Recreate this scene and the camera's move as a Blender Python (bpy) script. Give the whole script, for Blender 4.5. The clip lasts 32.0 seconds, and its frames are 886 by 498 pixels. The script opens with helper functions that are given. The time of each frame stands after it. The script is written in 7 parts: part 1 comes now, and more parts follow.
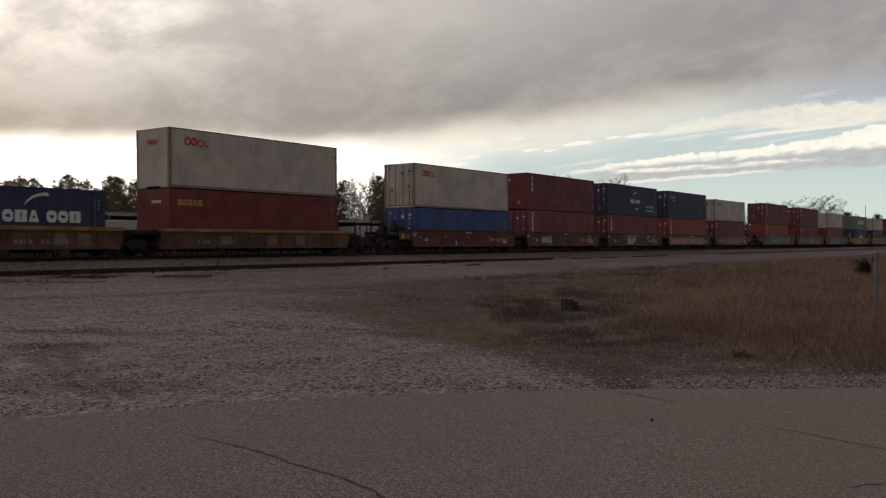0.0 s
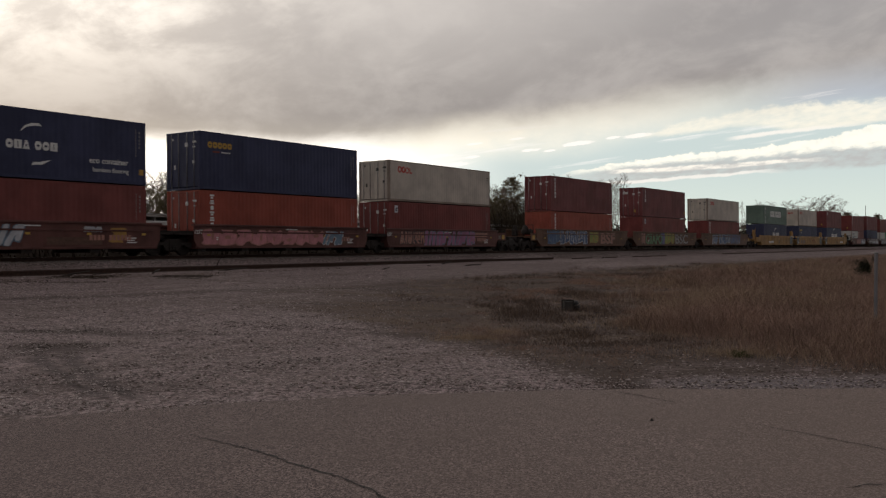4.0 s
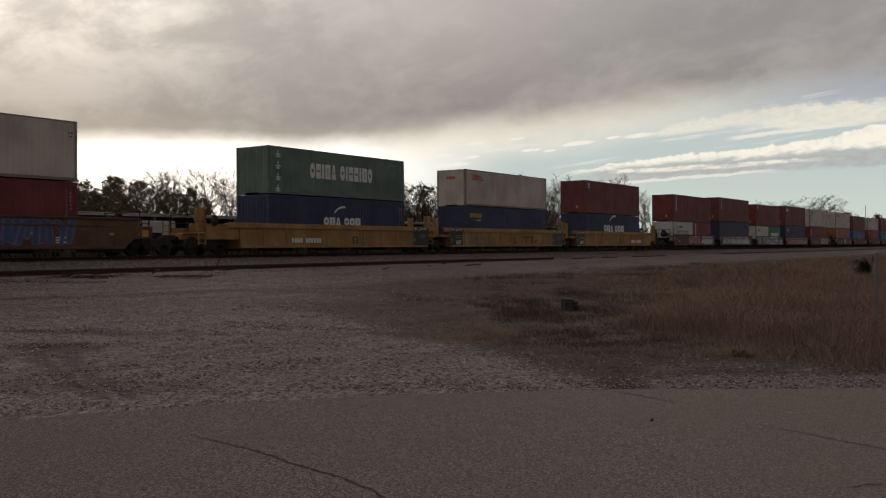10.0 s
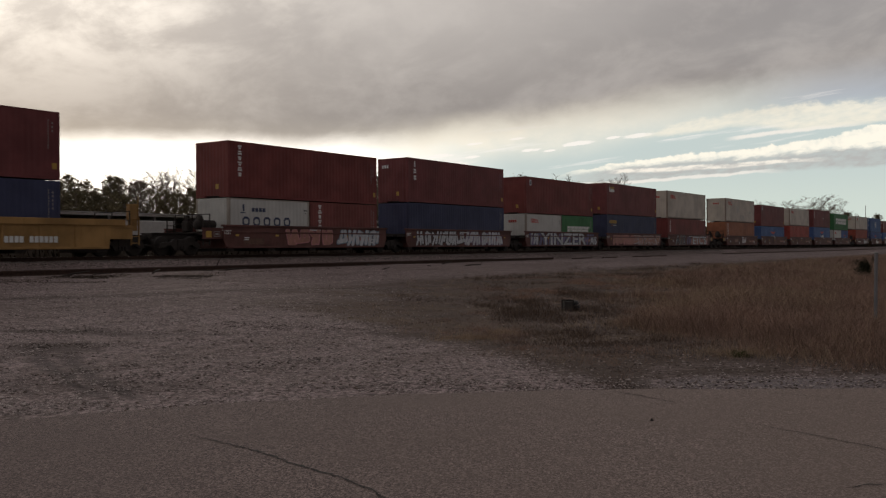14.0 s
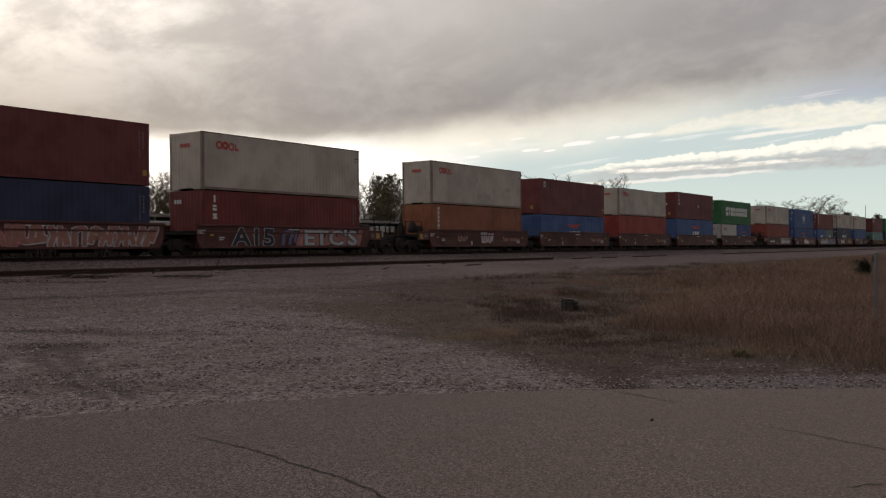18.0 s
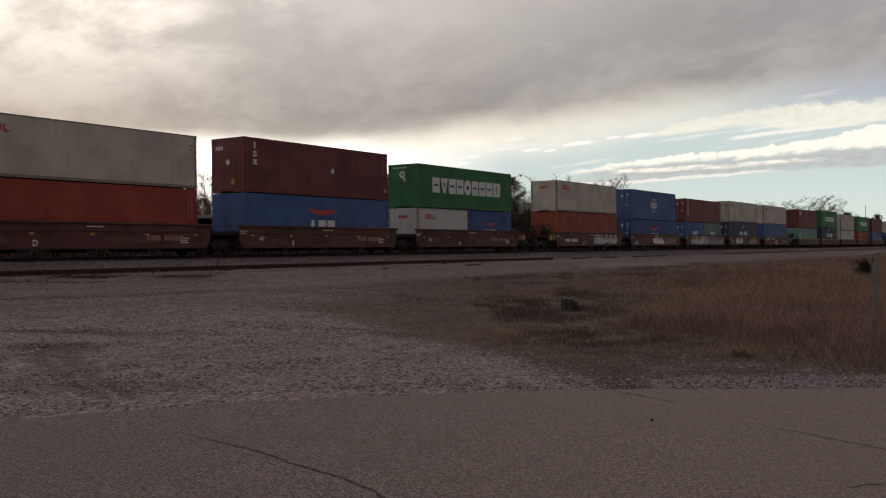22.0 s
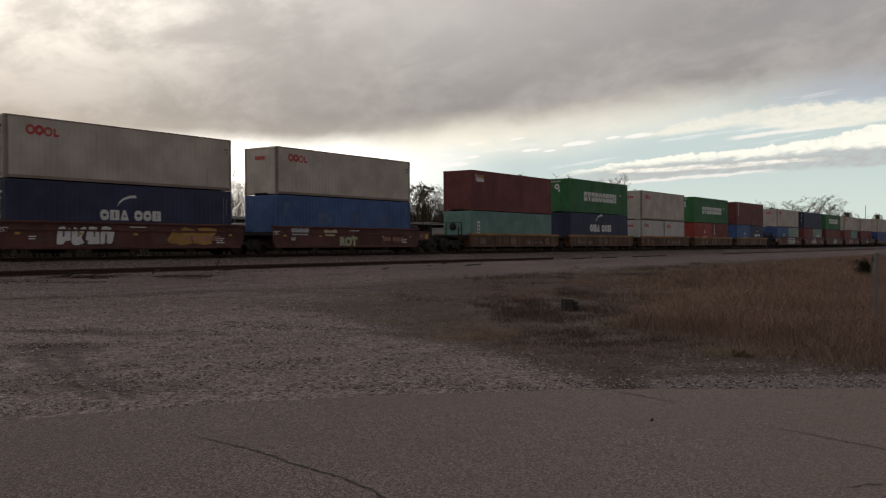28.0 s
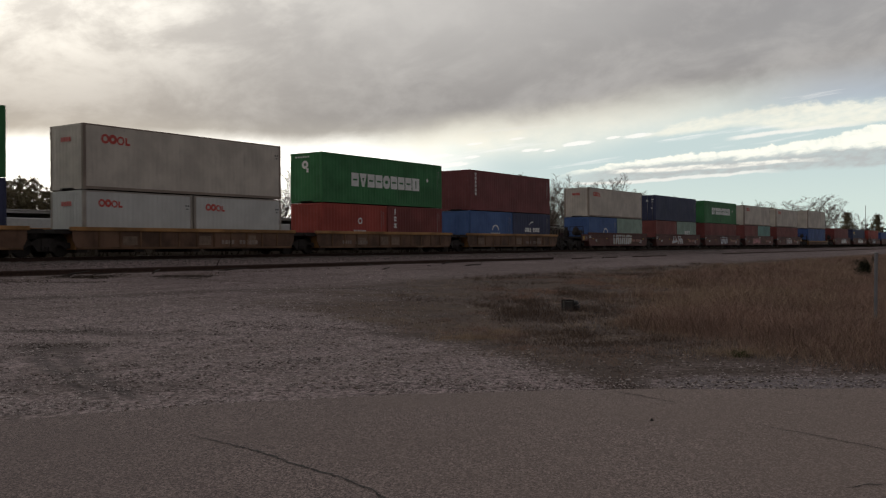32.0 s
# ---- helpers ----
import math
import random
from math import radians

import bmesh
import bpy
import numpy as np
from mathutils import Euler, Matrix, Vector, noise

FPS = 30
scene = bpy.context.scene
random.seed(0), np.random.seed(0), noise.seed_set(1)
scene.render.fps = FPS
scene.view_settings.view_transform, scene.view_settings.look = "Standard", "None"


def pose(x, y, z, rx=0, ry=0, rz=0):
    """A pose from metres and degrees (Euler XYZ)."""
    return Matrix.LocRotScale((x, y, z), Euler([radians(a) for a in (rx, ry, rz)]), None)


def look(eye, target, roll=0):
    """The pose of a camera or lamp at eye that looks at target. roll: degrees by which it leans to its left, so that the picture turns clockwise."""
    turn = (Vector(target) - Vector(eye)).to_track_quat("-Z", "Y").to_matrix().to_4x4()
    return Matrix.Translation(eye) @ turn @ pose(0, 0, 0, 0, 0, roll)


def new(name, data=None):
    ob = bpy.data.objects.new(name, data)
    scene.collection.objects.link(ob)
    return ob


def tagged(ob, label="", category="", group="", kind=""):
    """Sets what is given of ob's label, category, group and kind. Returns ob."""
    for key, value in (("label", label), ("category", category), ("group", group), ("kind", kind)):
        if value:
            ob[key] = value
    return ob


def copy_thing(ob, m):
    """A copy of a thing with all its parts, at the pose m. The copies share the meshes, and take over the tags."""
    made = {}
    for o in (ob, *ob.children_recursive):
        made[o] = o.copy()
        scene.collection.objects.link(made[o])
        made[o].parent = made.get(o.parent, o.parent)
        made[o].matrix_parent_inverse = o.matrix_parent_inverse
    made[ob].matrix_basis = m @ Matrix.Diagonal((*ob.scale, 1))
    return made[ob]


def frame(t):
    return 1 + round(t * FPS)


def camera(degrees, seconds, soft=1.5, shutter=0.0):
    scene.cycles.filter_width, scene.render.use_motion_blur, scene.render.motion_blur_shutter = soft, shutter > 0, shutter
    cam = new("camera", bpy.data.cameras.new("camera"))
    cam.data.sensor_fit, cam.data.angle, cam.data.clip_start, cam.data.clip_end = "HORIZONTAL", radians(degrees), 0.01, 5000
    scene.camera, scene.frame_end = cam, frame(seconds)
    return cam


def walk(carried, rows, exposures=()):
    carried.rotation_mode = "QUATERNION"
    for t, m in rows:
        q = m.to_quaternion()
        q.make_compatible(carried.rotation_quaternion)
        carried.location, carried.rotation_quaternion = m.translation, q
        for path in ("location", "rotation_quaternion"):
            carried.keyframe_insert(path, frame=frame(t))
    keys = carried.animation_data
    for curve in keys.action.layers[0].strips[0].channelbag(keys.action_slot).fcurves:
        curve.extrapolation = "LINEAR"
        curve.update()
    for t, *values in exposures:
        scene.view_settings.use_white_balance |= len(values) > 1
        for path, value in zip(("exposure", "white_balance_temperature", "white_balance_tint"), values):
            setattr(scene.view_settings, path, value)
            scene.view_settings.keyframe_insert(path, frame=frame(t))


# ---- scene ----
cam = camera(50.686, 32.0, soft=1.25, shutter=0.12)
EYE = 1.55
CAM_POSE = look((0, 0, EYE), (0, 100, EYE - 0.117), -0.4427)
walk(cam, [(0.0, CAM_POSE), (32.0, CAM_POSE)], exposures=[(0.0, -0.03, 6640, 13), (1.8, 0.13, 6640, 13), (3.4, 0.12, 6640, 13), (6.0, -0.06, 6700, 13), (7.0, 0.02, 6700, 13), (9.0, -0.14, 6700, 13), (10.5, -0.17, 6700, 13), (11.8, -0.02, 6700, 13), (13.0, -0.03, 6700, 13), (14.0, -0.06, 6700, 13), (17.0, 0.05, 6640, 13), (22.0, 0.06, 6640, 13), (25.0, 0.0, 6640, 12), (28.0, 0.02, 6580, 12), (31.0, 0.05, 6420, 10), (32.0, 0.05, 6420, 10)])

# ---- plan: the railway runs at an angle to the view; s along it, l across it from the camera ----
TURN = 55.857
AL = Vector((math.cos(radians(TURN)), math.sin(radians(TURN)), 0))
AC = Vector((-math.sin(radians(TURN)), math.cos(radians(TURN)), 0))
TRACK = 36.94          # centre of the main track
SIDING = 32.3          # centre of the disused siding
RAIL = 1.28            # top of the main rails
SIDING_RAIL = 0.82


def at(s, l, z=0.0):
    p = AL * s + AC * l
    return Vector((p.x, p.y, z))


def track_pose(s, l, z):
    p = at(s, l, z)
    return pose(p.x, p.y, p.z, 0, 0, TURN)


def ramp(x, a, b):
    t = min(1.0, max(0.0, (x - a) / (b - a)))
    return t * t * (3 - 2 * t)


def ground_z(s, l):
    z = 0.62 * min(1.0, max(0.0, (l - 9.0) / 20.5)) + 0.02 * ramp(l, 28, 30)
    z += 0.44 * ramp(l, 33.7, 35.2) - 0.40 * ramp(l, 38.8, 40.4)
    z += 1.0 * ramp(l, 40.3, 41.7) * ramp(-l, -44.8, -42.6)      # low bank beyond the track, added to close the view under the cars
    return z


# ---- nodes ----
class Nodes:
    """Short hand for wiring a node tree."""

    def __init__(self, tree):
        self.tree = tree
        tree.nodes.clear()

    def node(self, kind, **props):
        n = self.tree.nodes.new(kind)
        for k, v in props.items():
            setattr(n, k, v)
        return n

    def put(self, socket, value):
        if isinstance(value, bpy.types.NodeSocket):
            self.tree.links.new(value, socket)
        elif value is not None:
            socket.default_value = value

    def math(self, op, a, b=None, c=None, clamp=False):
        n = self.node("ShaderNodeMath", operation=op, use_clamp=clamp)
        for i, v in enumerate((a, b, c)):
            self.put(n.inputs[i], v)
        return n.outputs[0]

    def add(self, a, b): return self.math("ADD", a, b)
    def sub(self, a, b): return self.math("SUBTRACT", a, b)
    def mul(self, a, b): return self.math("MULTIPLY", a, b)

    def step(self, x, a, b, low=0.0, high=1.0):
        n = self.node("ShaderNodeMapRange", interpolation_type="SMOOTHSTEP")
        for i, v in enumerate((x, a, b, low, high)):
            self.put(n.inputs[i], v)
        return n.outputs[0]

    def path(self, x, pts):
        """A value that follows straight runs between the points (x, value)."""
        out = pts[0][1]
        for (x0, y0), (x1, y1) in zip(pts, pts[1:]):
            n = self.node("ShaderNodeMapRange")
            for i, v in enumerate((x, x0, x1, 0.0, y1 - y0)):
                self.put(n.inputs[i], v)
            out = self.add(out, n.outputs[0])
        return out

    def mix(self, f, a, b, blend="MIX"):
        n = self.node("ShaderNodeMix", data_type="RGBA", blend_type=blend)
        self.put(n.inputs[0], f)
        for i, v in ((6, a), (7, b)):
            self.put(n.inputs[i], (*v, 1.0) if isinstance(v, tuple) and len(v) == 3 else v)
        return n.outputs[2]

    def vec(self, x, y, z):
        n = self.node("ShaderNodeCombineXYZ")
        for i, v in enumerate((x, y, z)):
            self.put(n.inputs[i], v)
        return n.outputs[0]

    def scaled(self, v, k):
        n = self.node("ShaderNodeVectorMath", operation="MULTIPLY")
        self.put(n.inputs[0], v)
        n.inputs[1].default_value = k
        return n.outputs[0]

    def noise(self, v, scale, detail=4.0, rough=0.55, warp=0.0):
        n = self.node("ShaderNodeTexNoise")
        self.put(n.inputs["Vector"], v)
        n.inputs["Scale"].default_value = scale
        n.inputs["Detail"].default_value = detail
        n.inputs["Roughness"].default_value = rough
        n.inputs["Distortion"].default_value = warp
        return n.outputs["Fac"]

    def cells(self, v, scale, out="Distance"):
        n = self.node("ShaderNodeTexVoronoi")
        self.put(n.inputs["Vector"], v)
        n.inputs["Scale"].default_value = scale
        return n.outputs[out]


# ---- sky: a grey cloud bank with a bright gap below it, blue sky and streaks towards the east ----
SUN_EL, SUN_AZ = radians(14.0), radians(-25.0)     # behind the clouds, ahead of the camera
world = bpy.data.worlds.new("sky")
scene.world = world
world.use_nodes = True
K = Nodes(world.node_tree)
direction = K.node("ShaderNodeTexCoord").outputs["Generated"]
sep = K.node("ShaderNodeSeparateXYZ")
K.put(sep.inputs[0], direction)
DX, DY, DZ = sep.outputs
az = K.math("ARCTAN2", DX, DY)
el = K.math("ARCSINE", DZ)
wide = K.noise(K.vec(K.mul(az, 2.2), K.mul(el, 5.5), 0.3), 2.0, 6.0, 0.55)
tilt = K.sub(el, K.mul(az, 0.11))
streak = K.noise(K.vec(K.mul(az, 7.0), K.mul(tilt, 90.0), 4.2), 1.0, 7.0, 0.6)
puff = K.noise(K.vec(K.mul(az, 36.0), K.mul(tilt, 110.0), 2.2), 1.0, 8.0, 0.62)
cotton = K.noise(K.vec(K.mul(az, 9.0), K.mul(tilt, 17.0), 3.1), 1.0, 8.0, 0.6, 0.4)
curl = K.noise(K.vec(K.mul(az, 15.0), K.mul(el, 24.0), 8.4), 1.0, 7.0, 0.6)
edge = K.path(az, ((-0.44, 0.111), (-0.30, 0.1125), (-0.146, 0.110), (-0.05, 0.1115), (0.011, 0.117), (0.107, 0.122), (0.166, 0.130), (0.224, 0.139), (0.303, 0.149), (0.443, 0.161), (0.9, 0.17)))
edge = K.add(edge, K.add(K.mul(K.sub(wide, 0.5), 0.020), K.mul(K.sub(cotton, 0.5), 0.016)))
above = K.sub(el, edge)
soft_edge = K.step(az, -0.10, 0.3, 0.0150, 0.030)
bank = K.step(K.math("DIVIDE", above, soft_edge), -0.9, 0.95)
# colour of the bank: darkest a little above its lower edge, lighter and yellower towards the hidden sun
sx = K.math("DIVIDE", K.sub(az, -0.46), 0.25)
sy = K.math("DIVIDE", K.sub(el, 0.275), 0.085)
sunward = K.math("EXPONENT", K.mul(-1.0, K.add(K.mul(sx, sx), K.mul(sy, sy))))
body = K.mix(K.step(above, 0.0, 0.17, 0.0, 1.0), (0.285, 0.265, 0.253), (0.535, 0.508, 0.478))
body = K.mix(K.mul(K.step(az, 0.02, 0.42), K.step(el, 0.14, 0.24)), body, (0.335, 0.323, 0.318))
body = K.mix(K.step(cotton, 0.40, 0.72, 0.0, 0.42), body, (0.60, 0.570, 0.533))
body = K.mix(K.step(wide, 0.40, 0.70, 0.0, 0.34), body, (0.305, 0.283, 0.272))
body = K.mix(K.step(curl, 0.52, 0.74, 0.0, 0.16), body, (0.63, 0.60, 0.56))
# the lit fringe under it, ragged by falling wisps
fringe = K.add(above, K.mul(K.sub(curl, 0.5), 0.020))
rim = K.mul(K.step(fringe, 0.034, -0.010), K.step(az, 0.46, 0.12))
body = K.mix(K.mul(rim, K.step(az, -0.14, 0.02, 0.30, 0.92)), body, (0.84, 0.79, 0.66))
glow = K.math("MULTIPLY", sunward, K.step(K.add(K.mul(cotton, 0.6), K.mul(curl, 0.4)), 0.36, 0.60, 0.40, 1.5), clamp=True)
body = K.mix(glow, body, (1.20, 1.14, 1.02))
fade = K.step(el, 0.22, 0.6)
body = K.mix(fade, body, (0.37, 0.355, 0.355))
sunside = K.add(K.mul(DY, 0.85), K.mul(DX, -0.53))
away = K.step(sunside, -0.55, 0.50, 1.0, 0.0)
body = K.mix(K.mul(away, K.step(el, 0.3, 1.0, 1.0, 0.25)), body, (0.165, 0.158, 0.160))
# below the bank
gap = K.mix(K.step(az, -0.16, 0.09), (1.75, 1.70, 1.56), (0.575, 0.685, 0.675))
gap = K.mix(K.mul(K.step(el, 0.125, 0.150), K.step(az, 0.26, 0.40)), gap, (0.47, 0.53, 0.59))
gap = K.mix(K.step(el, 0.090, 0.030, 0.0, K.step(az, -0.1, 0.2, 0.15, 0.85)), gap, (0.66, 0.775, 0.715))
tuft = K.noise(K.vec(K.mul(az, 75.0), K.mul(tilt, 190.0), 7.1), 1.0, 7.0, 0.6)
rag = K.add(K.mul(K.sub(puff, 0.5), 0.012), K.mul(K.sub(tuft, 0.5), 0.009))
knob = K.noise(K.vec(K.mul(az, 95.0), K.mul(el, 110.0), 5.5), 1.0, 5.0, 0.55)
bulge = K.add(K.mul(K.sub(knob, 0.5), 0.0075), K.mul(rag, 0.5))
top_a = K.sub(K.path(az, ((0.106, 0.0754), (0.16, 0.0839), (0.192, 0.0896), (0.257, 0.0965), (0.319, 0.0994), (0.363, 0.1042), (0.394, 0.1077), (0.410, 0.1117), (0.427, 0.1162), (0.47, 0.115), (0.7, 0.14))), el)
lit_end = K.sub(K.path(az, ((0.106, 0.073), (0.16, 0.0803), (0.192, 0.0832), (0.257, 0.0873), (0.319, 0.0903), (0.363, 0.0936), (0.41, 0.0947), (0.7, 0.105))), el)
low_a = K.sub(K.path(az, ((0.106, 0.0664), (0.186, 0.0668), (0.327, 0.0747), (0.383, 0.0766), (0.7, 0.078))), el)
top_b = K.sub(K.path(az, ((0.166, 0.1132), (0.224, 0.1185), (0.236, 0.1255), (0.298, 0.1355), (0.340, 0.1406), (0.443, 0.1400), (0.7, 0.15))), el)
low_b = K.sub(K.path(az, ((0.166, 0.1115), (0.239, 0.1147), (0.295, 0.1209), (0.325, 0.1212), (0.354, 0.1158), (0.41, 0.1166), (0.443, 0.1195), (0.7, 0.13))), el)
rightward = K.step(az, 0.11, 0.17)


def line(pts, width, x0, x1):
    """A thin bright thread along a path between two directions."""
    off = K.math("ABSOLUTE", K.add(K.sub(K.path(az, pts), el), K.mul(rag, 0.35)))
    return K.mul(K.step(off, width, width * 0.3), K.mul(K.step(az, x0, x0 + 0.02), K.step(az, x1, x1 - 0.05)))


wisps = K.mul(K.step(streak, 0.58, 0.72, 0.0, 0.6), K.mul(K.step(az, -0.06, 0.02), K.step(el, 0.07, 0.085)))
hang = K.mul(K.step(above, -0.040, -0.002), K.mul(K.step(az, -0.12, 0.00), K.step(az, 0.40, 0.10)))
gap = K.mix(K.mul(hang, K.step(curl, 0.3, 0.65, 0.5, 0.95)), gap, (1.04, 0.99, 0.84))
gap = K.mix(wisps, gap, (1.0, 0.99, 0.95))
for ca, ce, wa, we in ((-0.003, 0.0976, 0.0179, 0.0024), (0.005, 0.0880, 0.0266, 0.0027), (0.033, 0.0967, 0.0093, 0.0015), (0.079, 0.1151, 0.0093, 0.0013), (0.144, 0.1091, 0.0160, 0.0024), (0.095, 0.1030, 0.0113, 0.0018), (0.181, 0.1140, 0.0085, 0.0015), (0.207, 0.1156, 0.0174, 0.0021), (0.034, 0.1104, 0.0093, 0.0012), (0.114, 0.1020, 0.0074, 0.0012)):
    qa, qe = K.math("DIVIDE", K.sub(az, ca), wa), K.math("DIVIDE", K.sub(K.sub(el, ce), K.mul(K.sub(az, ca), 0.10)), we)
    lens = K.mul(K.step(K.add(K.add(K.mul(qa, qa), K.mul(qe, qe)), K.mul(K.sub(tuft, 0.5), 3.0)), 1.3, 0.4), 0.85)
    gap = K.mix(lens, gap, (1.05, 1.02, 0.96))
shade_a = K.mul(K.mul(K.step(K.add(lit_end, rag), -0.003, 0.003), K.step(K.add(low_a, K.mul(rag, 0.4)), 0.003, -0.003)), K.step(az, 0.10, 0.20))
gap = K.mix(K.mul(shade_a, K.step(tuft, 0.3, 0.7, 0.9, 0.45)), gap, (0.48, 0.485, 0.48))
gap = K.mix(K.mul(line(((0.180, 0.0785), (0.30, 0.0813), (0.36, 0.0849)), 0.0030, 0.17, 0.40), K.step(tuft, 0.35, 0.6, 0.35, 1.0)), gap, (1.0, 0.96, 0.86))
gap = K.mix(K.mul(line(((0.140, 0.0665), (0.186, 0.0668), (0.327, 0.0747)), 0.0024, 0.13, 0.36), 0.75), gap, (0.98, 0.95, 0.88))
gap = K.mix(K.mul(line(((0.292, 0.1084), (0.354, 0.1141), (0.42, 0.118)), 0.0030, 0.29, 0.44), 0.85), gap, (0.98, 0.95, 0.87))
in_b = K.mul(K.mul(K.step(K.add(top_b, K.mul(bulge, 1.4)), -0.002, 0.005), K.step(K.add(low_b, K.mul(rag, 0.8)), 0.003, -0.003)), K.step(K.add(az, K.mul(rag, 1.5)), 0.170, 0.240))
gap = K.mix(K.mul(in_b, K.step(K.add(K.mul(tuft, 0.5), K.mul(cotton, 0.5)), 0.34, 0.60, 0.55, 1.0)), gap, (0.93, 0.91, 0.78))
in_a = K.mul(K.mul(K.step(K.add(top_a, bulge), 0.0, 0.0022), K.step(K.add(lit_end, K.mul(rag, 1.2)), 0.004, -0.004)), rightward)
gap = K.mix(K.mul(in_a, K.step(knob, 0.28, 0.55, 0.72, 1.0)), gap, (1.08, 1.05, 0.91))
gap = K.mix(away, gap, (0.165, 0.160, 0.163))
clouds = K.mix(bank, gap, body)
sky = K.node("ShaderNodeTexSky", sky_type="NISHITA", sun_disc=False, sun_elevation=SUN_EL, sun_rotation=SUN_AZ)
bg_sky = K.node("ShaderNodeBackground")
K.put(bg_sky.inputs[0], sky.outputs[0])
bg_sky.inputs[1].default_value = 0.06
bg_cloud = K.node("ShaderNodeBackground")
K.put(bg_cloud.inputs[0], clouds)
bg_cloud.inputs[1].default_value = 1.0
blend = K.node("ShaderNodeMixShader")
blend.inputs[0].default_value = 0.94
K.put(blend.inputs[1], bg_sky.outputs[0])
K.put(blend.inputs[2], bg_cloud.outputs[0])
K.put(K.node("ShaderNodeOutputWorld").inputs[0], blend.outputs[0])

sun = new("sun", bpy.data.lights.new("sun", "SUN"))
sun.data.energy, sun.data.angle, sun.data.color = 0.5, radians(20), (1.0, 0.93, 0.82)
sun.matrix_basis = look((0, 0, 60), (-math.sin(SUN_AZ) * math.cos(SUN_EL), -math.cos(SUN_AZ) * math.cos(SUN_EL), 60 - math.sin(SUN_EL)))


# ---- materials ----
def material(name):
    m = bpy.data.materials.new(name)
    m.use_nodes = True
    k = Nodes(m.node_tree)
    bsdf = k.node("ShaderNodeBsdfPrincipled")
    k.put(k.node("ShaderNodeOutputMaterial").inputs[0], bsdf.outputs[0])
    return m, k, bsdf


def bump(k, bsdf, height, strength, distance):
    n = k.node("ShaderNodeBump")
    n.inputs["Strength"].default_value = strength
    n.inputs["Distance"].default_value = distance
    k.put(n.inputs["Height"], height)
    k.put(bsdf.inputs["Normal"], n.outputs[0])


def obj_co(k):
    return k.node("ShaderNodeTexCoord").outputs["Object"]


def plain(name, col, rough=0.6, metal=0.0, vary=0.25, scale=3.0, relief=0.2):
    """A surface with blotches and grain round one base colour."""
    m, k, b = material(name)
    co = obj_co(k)
    big, small = k.noise(co, scale, 5.0), k.noise(co, scale * 14, 3.0)
    rnd = k.node("ShaderNodeObjectInfo").outputs["Random"]
    f = k.add(k.mul(big, 0.6), k.add(k.mul(small, 0.3), k.mul(rnd, 0.1)))
    lo, hi = tuple(c * (1 - vary) for c in col), tuple(min(1.0, c * (1 + vary)) for c in col)
    k.put(b.inputs["Base Color"], k.mix(k.step(f, 0.3, 0.7), lo, hi))
    k.put(b.inputs["Roughness"], k.step(small, 0.2, 0.8, max(0.05, rough - 0.12), min(1.0, rough + 0.12)))
    b.inputs["Metallic"].default_value = metal
    if relief:
        bump(k, b, small, relief, 0.004)
    return m


def paint(name, col, rust=0.25, fadeout=0.18):
    """Weathered container paint: chalky fading, vertical grime runs, rust spots and scuffs."""
    m, k, b = material(name)
    co = obj_co(k)
    rnd = k.node("ShaderNodeObjectInfo").outputs["Random"]
    shift = k.node("ShaderNodeVectorMath", operation="ADD")
    k.put(shift.inputs[0], co)
    k.put(shift.inputs[1], k.vec(k.mul(rnd, 37.0), k.mul(rnd, 11.0), k.mul(rnd, 5.0)))
    co = shift.outputs[0]
    blotch = k.noise(co, 0.7, 5.0)
    runs = k.noise(k.scaled(co, (5.0, 5.0, 0.35)), 1.6, 5.0, 0.6)
    spots = k.noise(co, 6.0, 6.0, 0.7)
    grain = k.noise(co, 60.0, 2.0)
    pale = tuple(min(1.0, c * (1 + fadeout) + 0.004) for c in col)
    dark = tuple(c * (1 - fadeout) for c in col)
    c = k.mix(k.step(blotch, 0.32, 0.68), dark, pale)
    c = k.mix(k.step(runs, 0.55, 0.80, 0.0, 0.45), c, tuple(0.45 * v + 0.012 for v in col))
    c = k.mix(k.step(spots, 0.66, 0.74, 0.0, rust), c, (0.11, 0.045, 0.02))
    c = k.mix(k.step(grain, 0.4, 0.8, 0.0, 0.25), c, tuple(0.7 * v for v in col))
    k.put(b.inputs["Base Color"], c)
    k.put(b.inputs["Roughness"], k.step(runs, 0.3, 0.8, 0.55, 0.8))
    b.inputs["Specular IOR Level"].default_value = 0.3
    bump(k, b, spots, 0.12, 0.01)
    return m


PAINTS = {
    "grey": paint("grey_container_paint", (0.545, 0.490, 0.425), 0.45, 0.15),
    "white": paint("white_container_paint", (0.56, 0.555, 0.53), 0.5, 0.08),
    "maroon": paint("maroon_container_paint", (0.172, 0.046, 0.047)),
    "darkred": paint("dark_red_container_paint", (0.180, 0.040, 0.036)),
    "redbrown": paint("red_brown_container_paint", (0.195, 0.054, 0.048)),
    "orange": paint("orange_red_container_paint", (0.290, 0.063, 0.040)),
    "rust": paint("orange_brown_container_paint", (0.30, 0.112, 0.058)),
    "red": paint("bright_red_container_paint", (0.33, 0.055, 0.040)),
    "navy": paint("navy_container_paint", (0.040, 0.046, 0.098)),
    "blue": paint("blue_container_paint", (0.045, 0.086, 0.240)),
    "midblue": paint("mid_blue_container_paint", (0.060, 0.118, 0.285)),
    "skyblue": paint("strong_blue_container_paint", (0.060, 0.125, 0.285)),
    "green": paint("green_container_paint", (0.038, 0.165, 0.058)),
    "seagreen": paint("sea_green_container_paint", (0.135, 0.195, 0.160)),
    "teal": paint("teal_container_paint", (0.155, 0.285, 0.255)),
    "palegreen": paint("pale_green_container_paint", (0.27, 0.36, 0.30)),
}
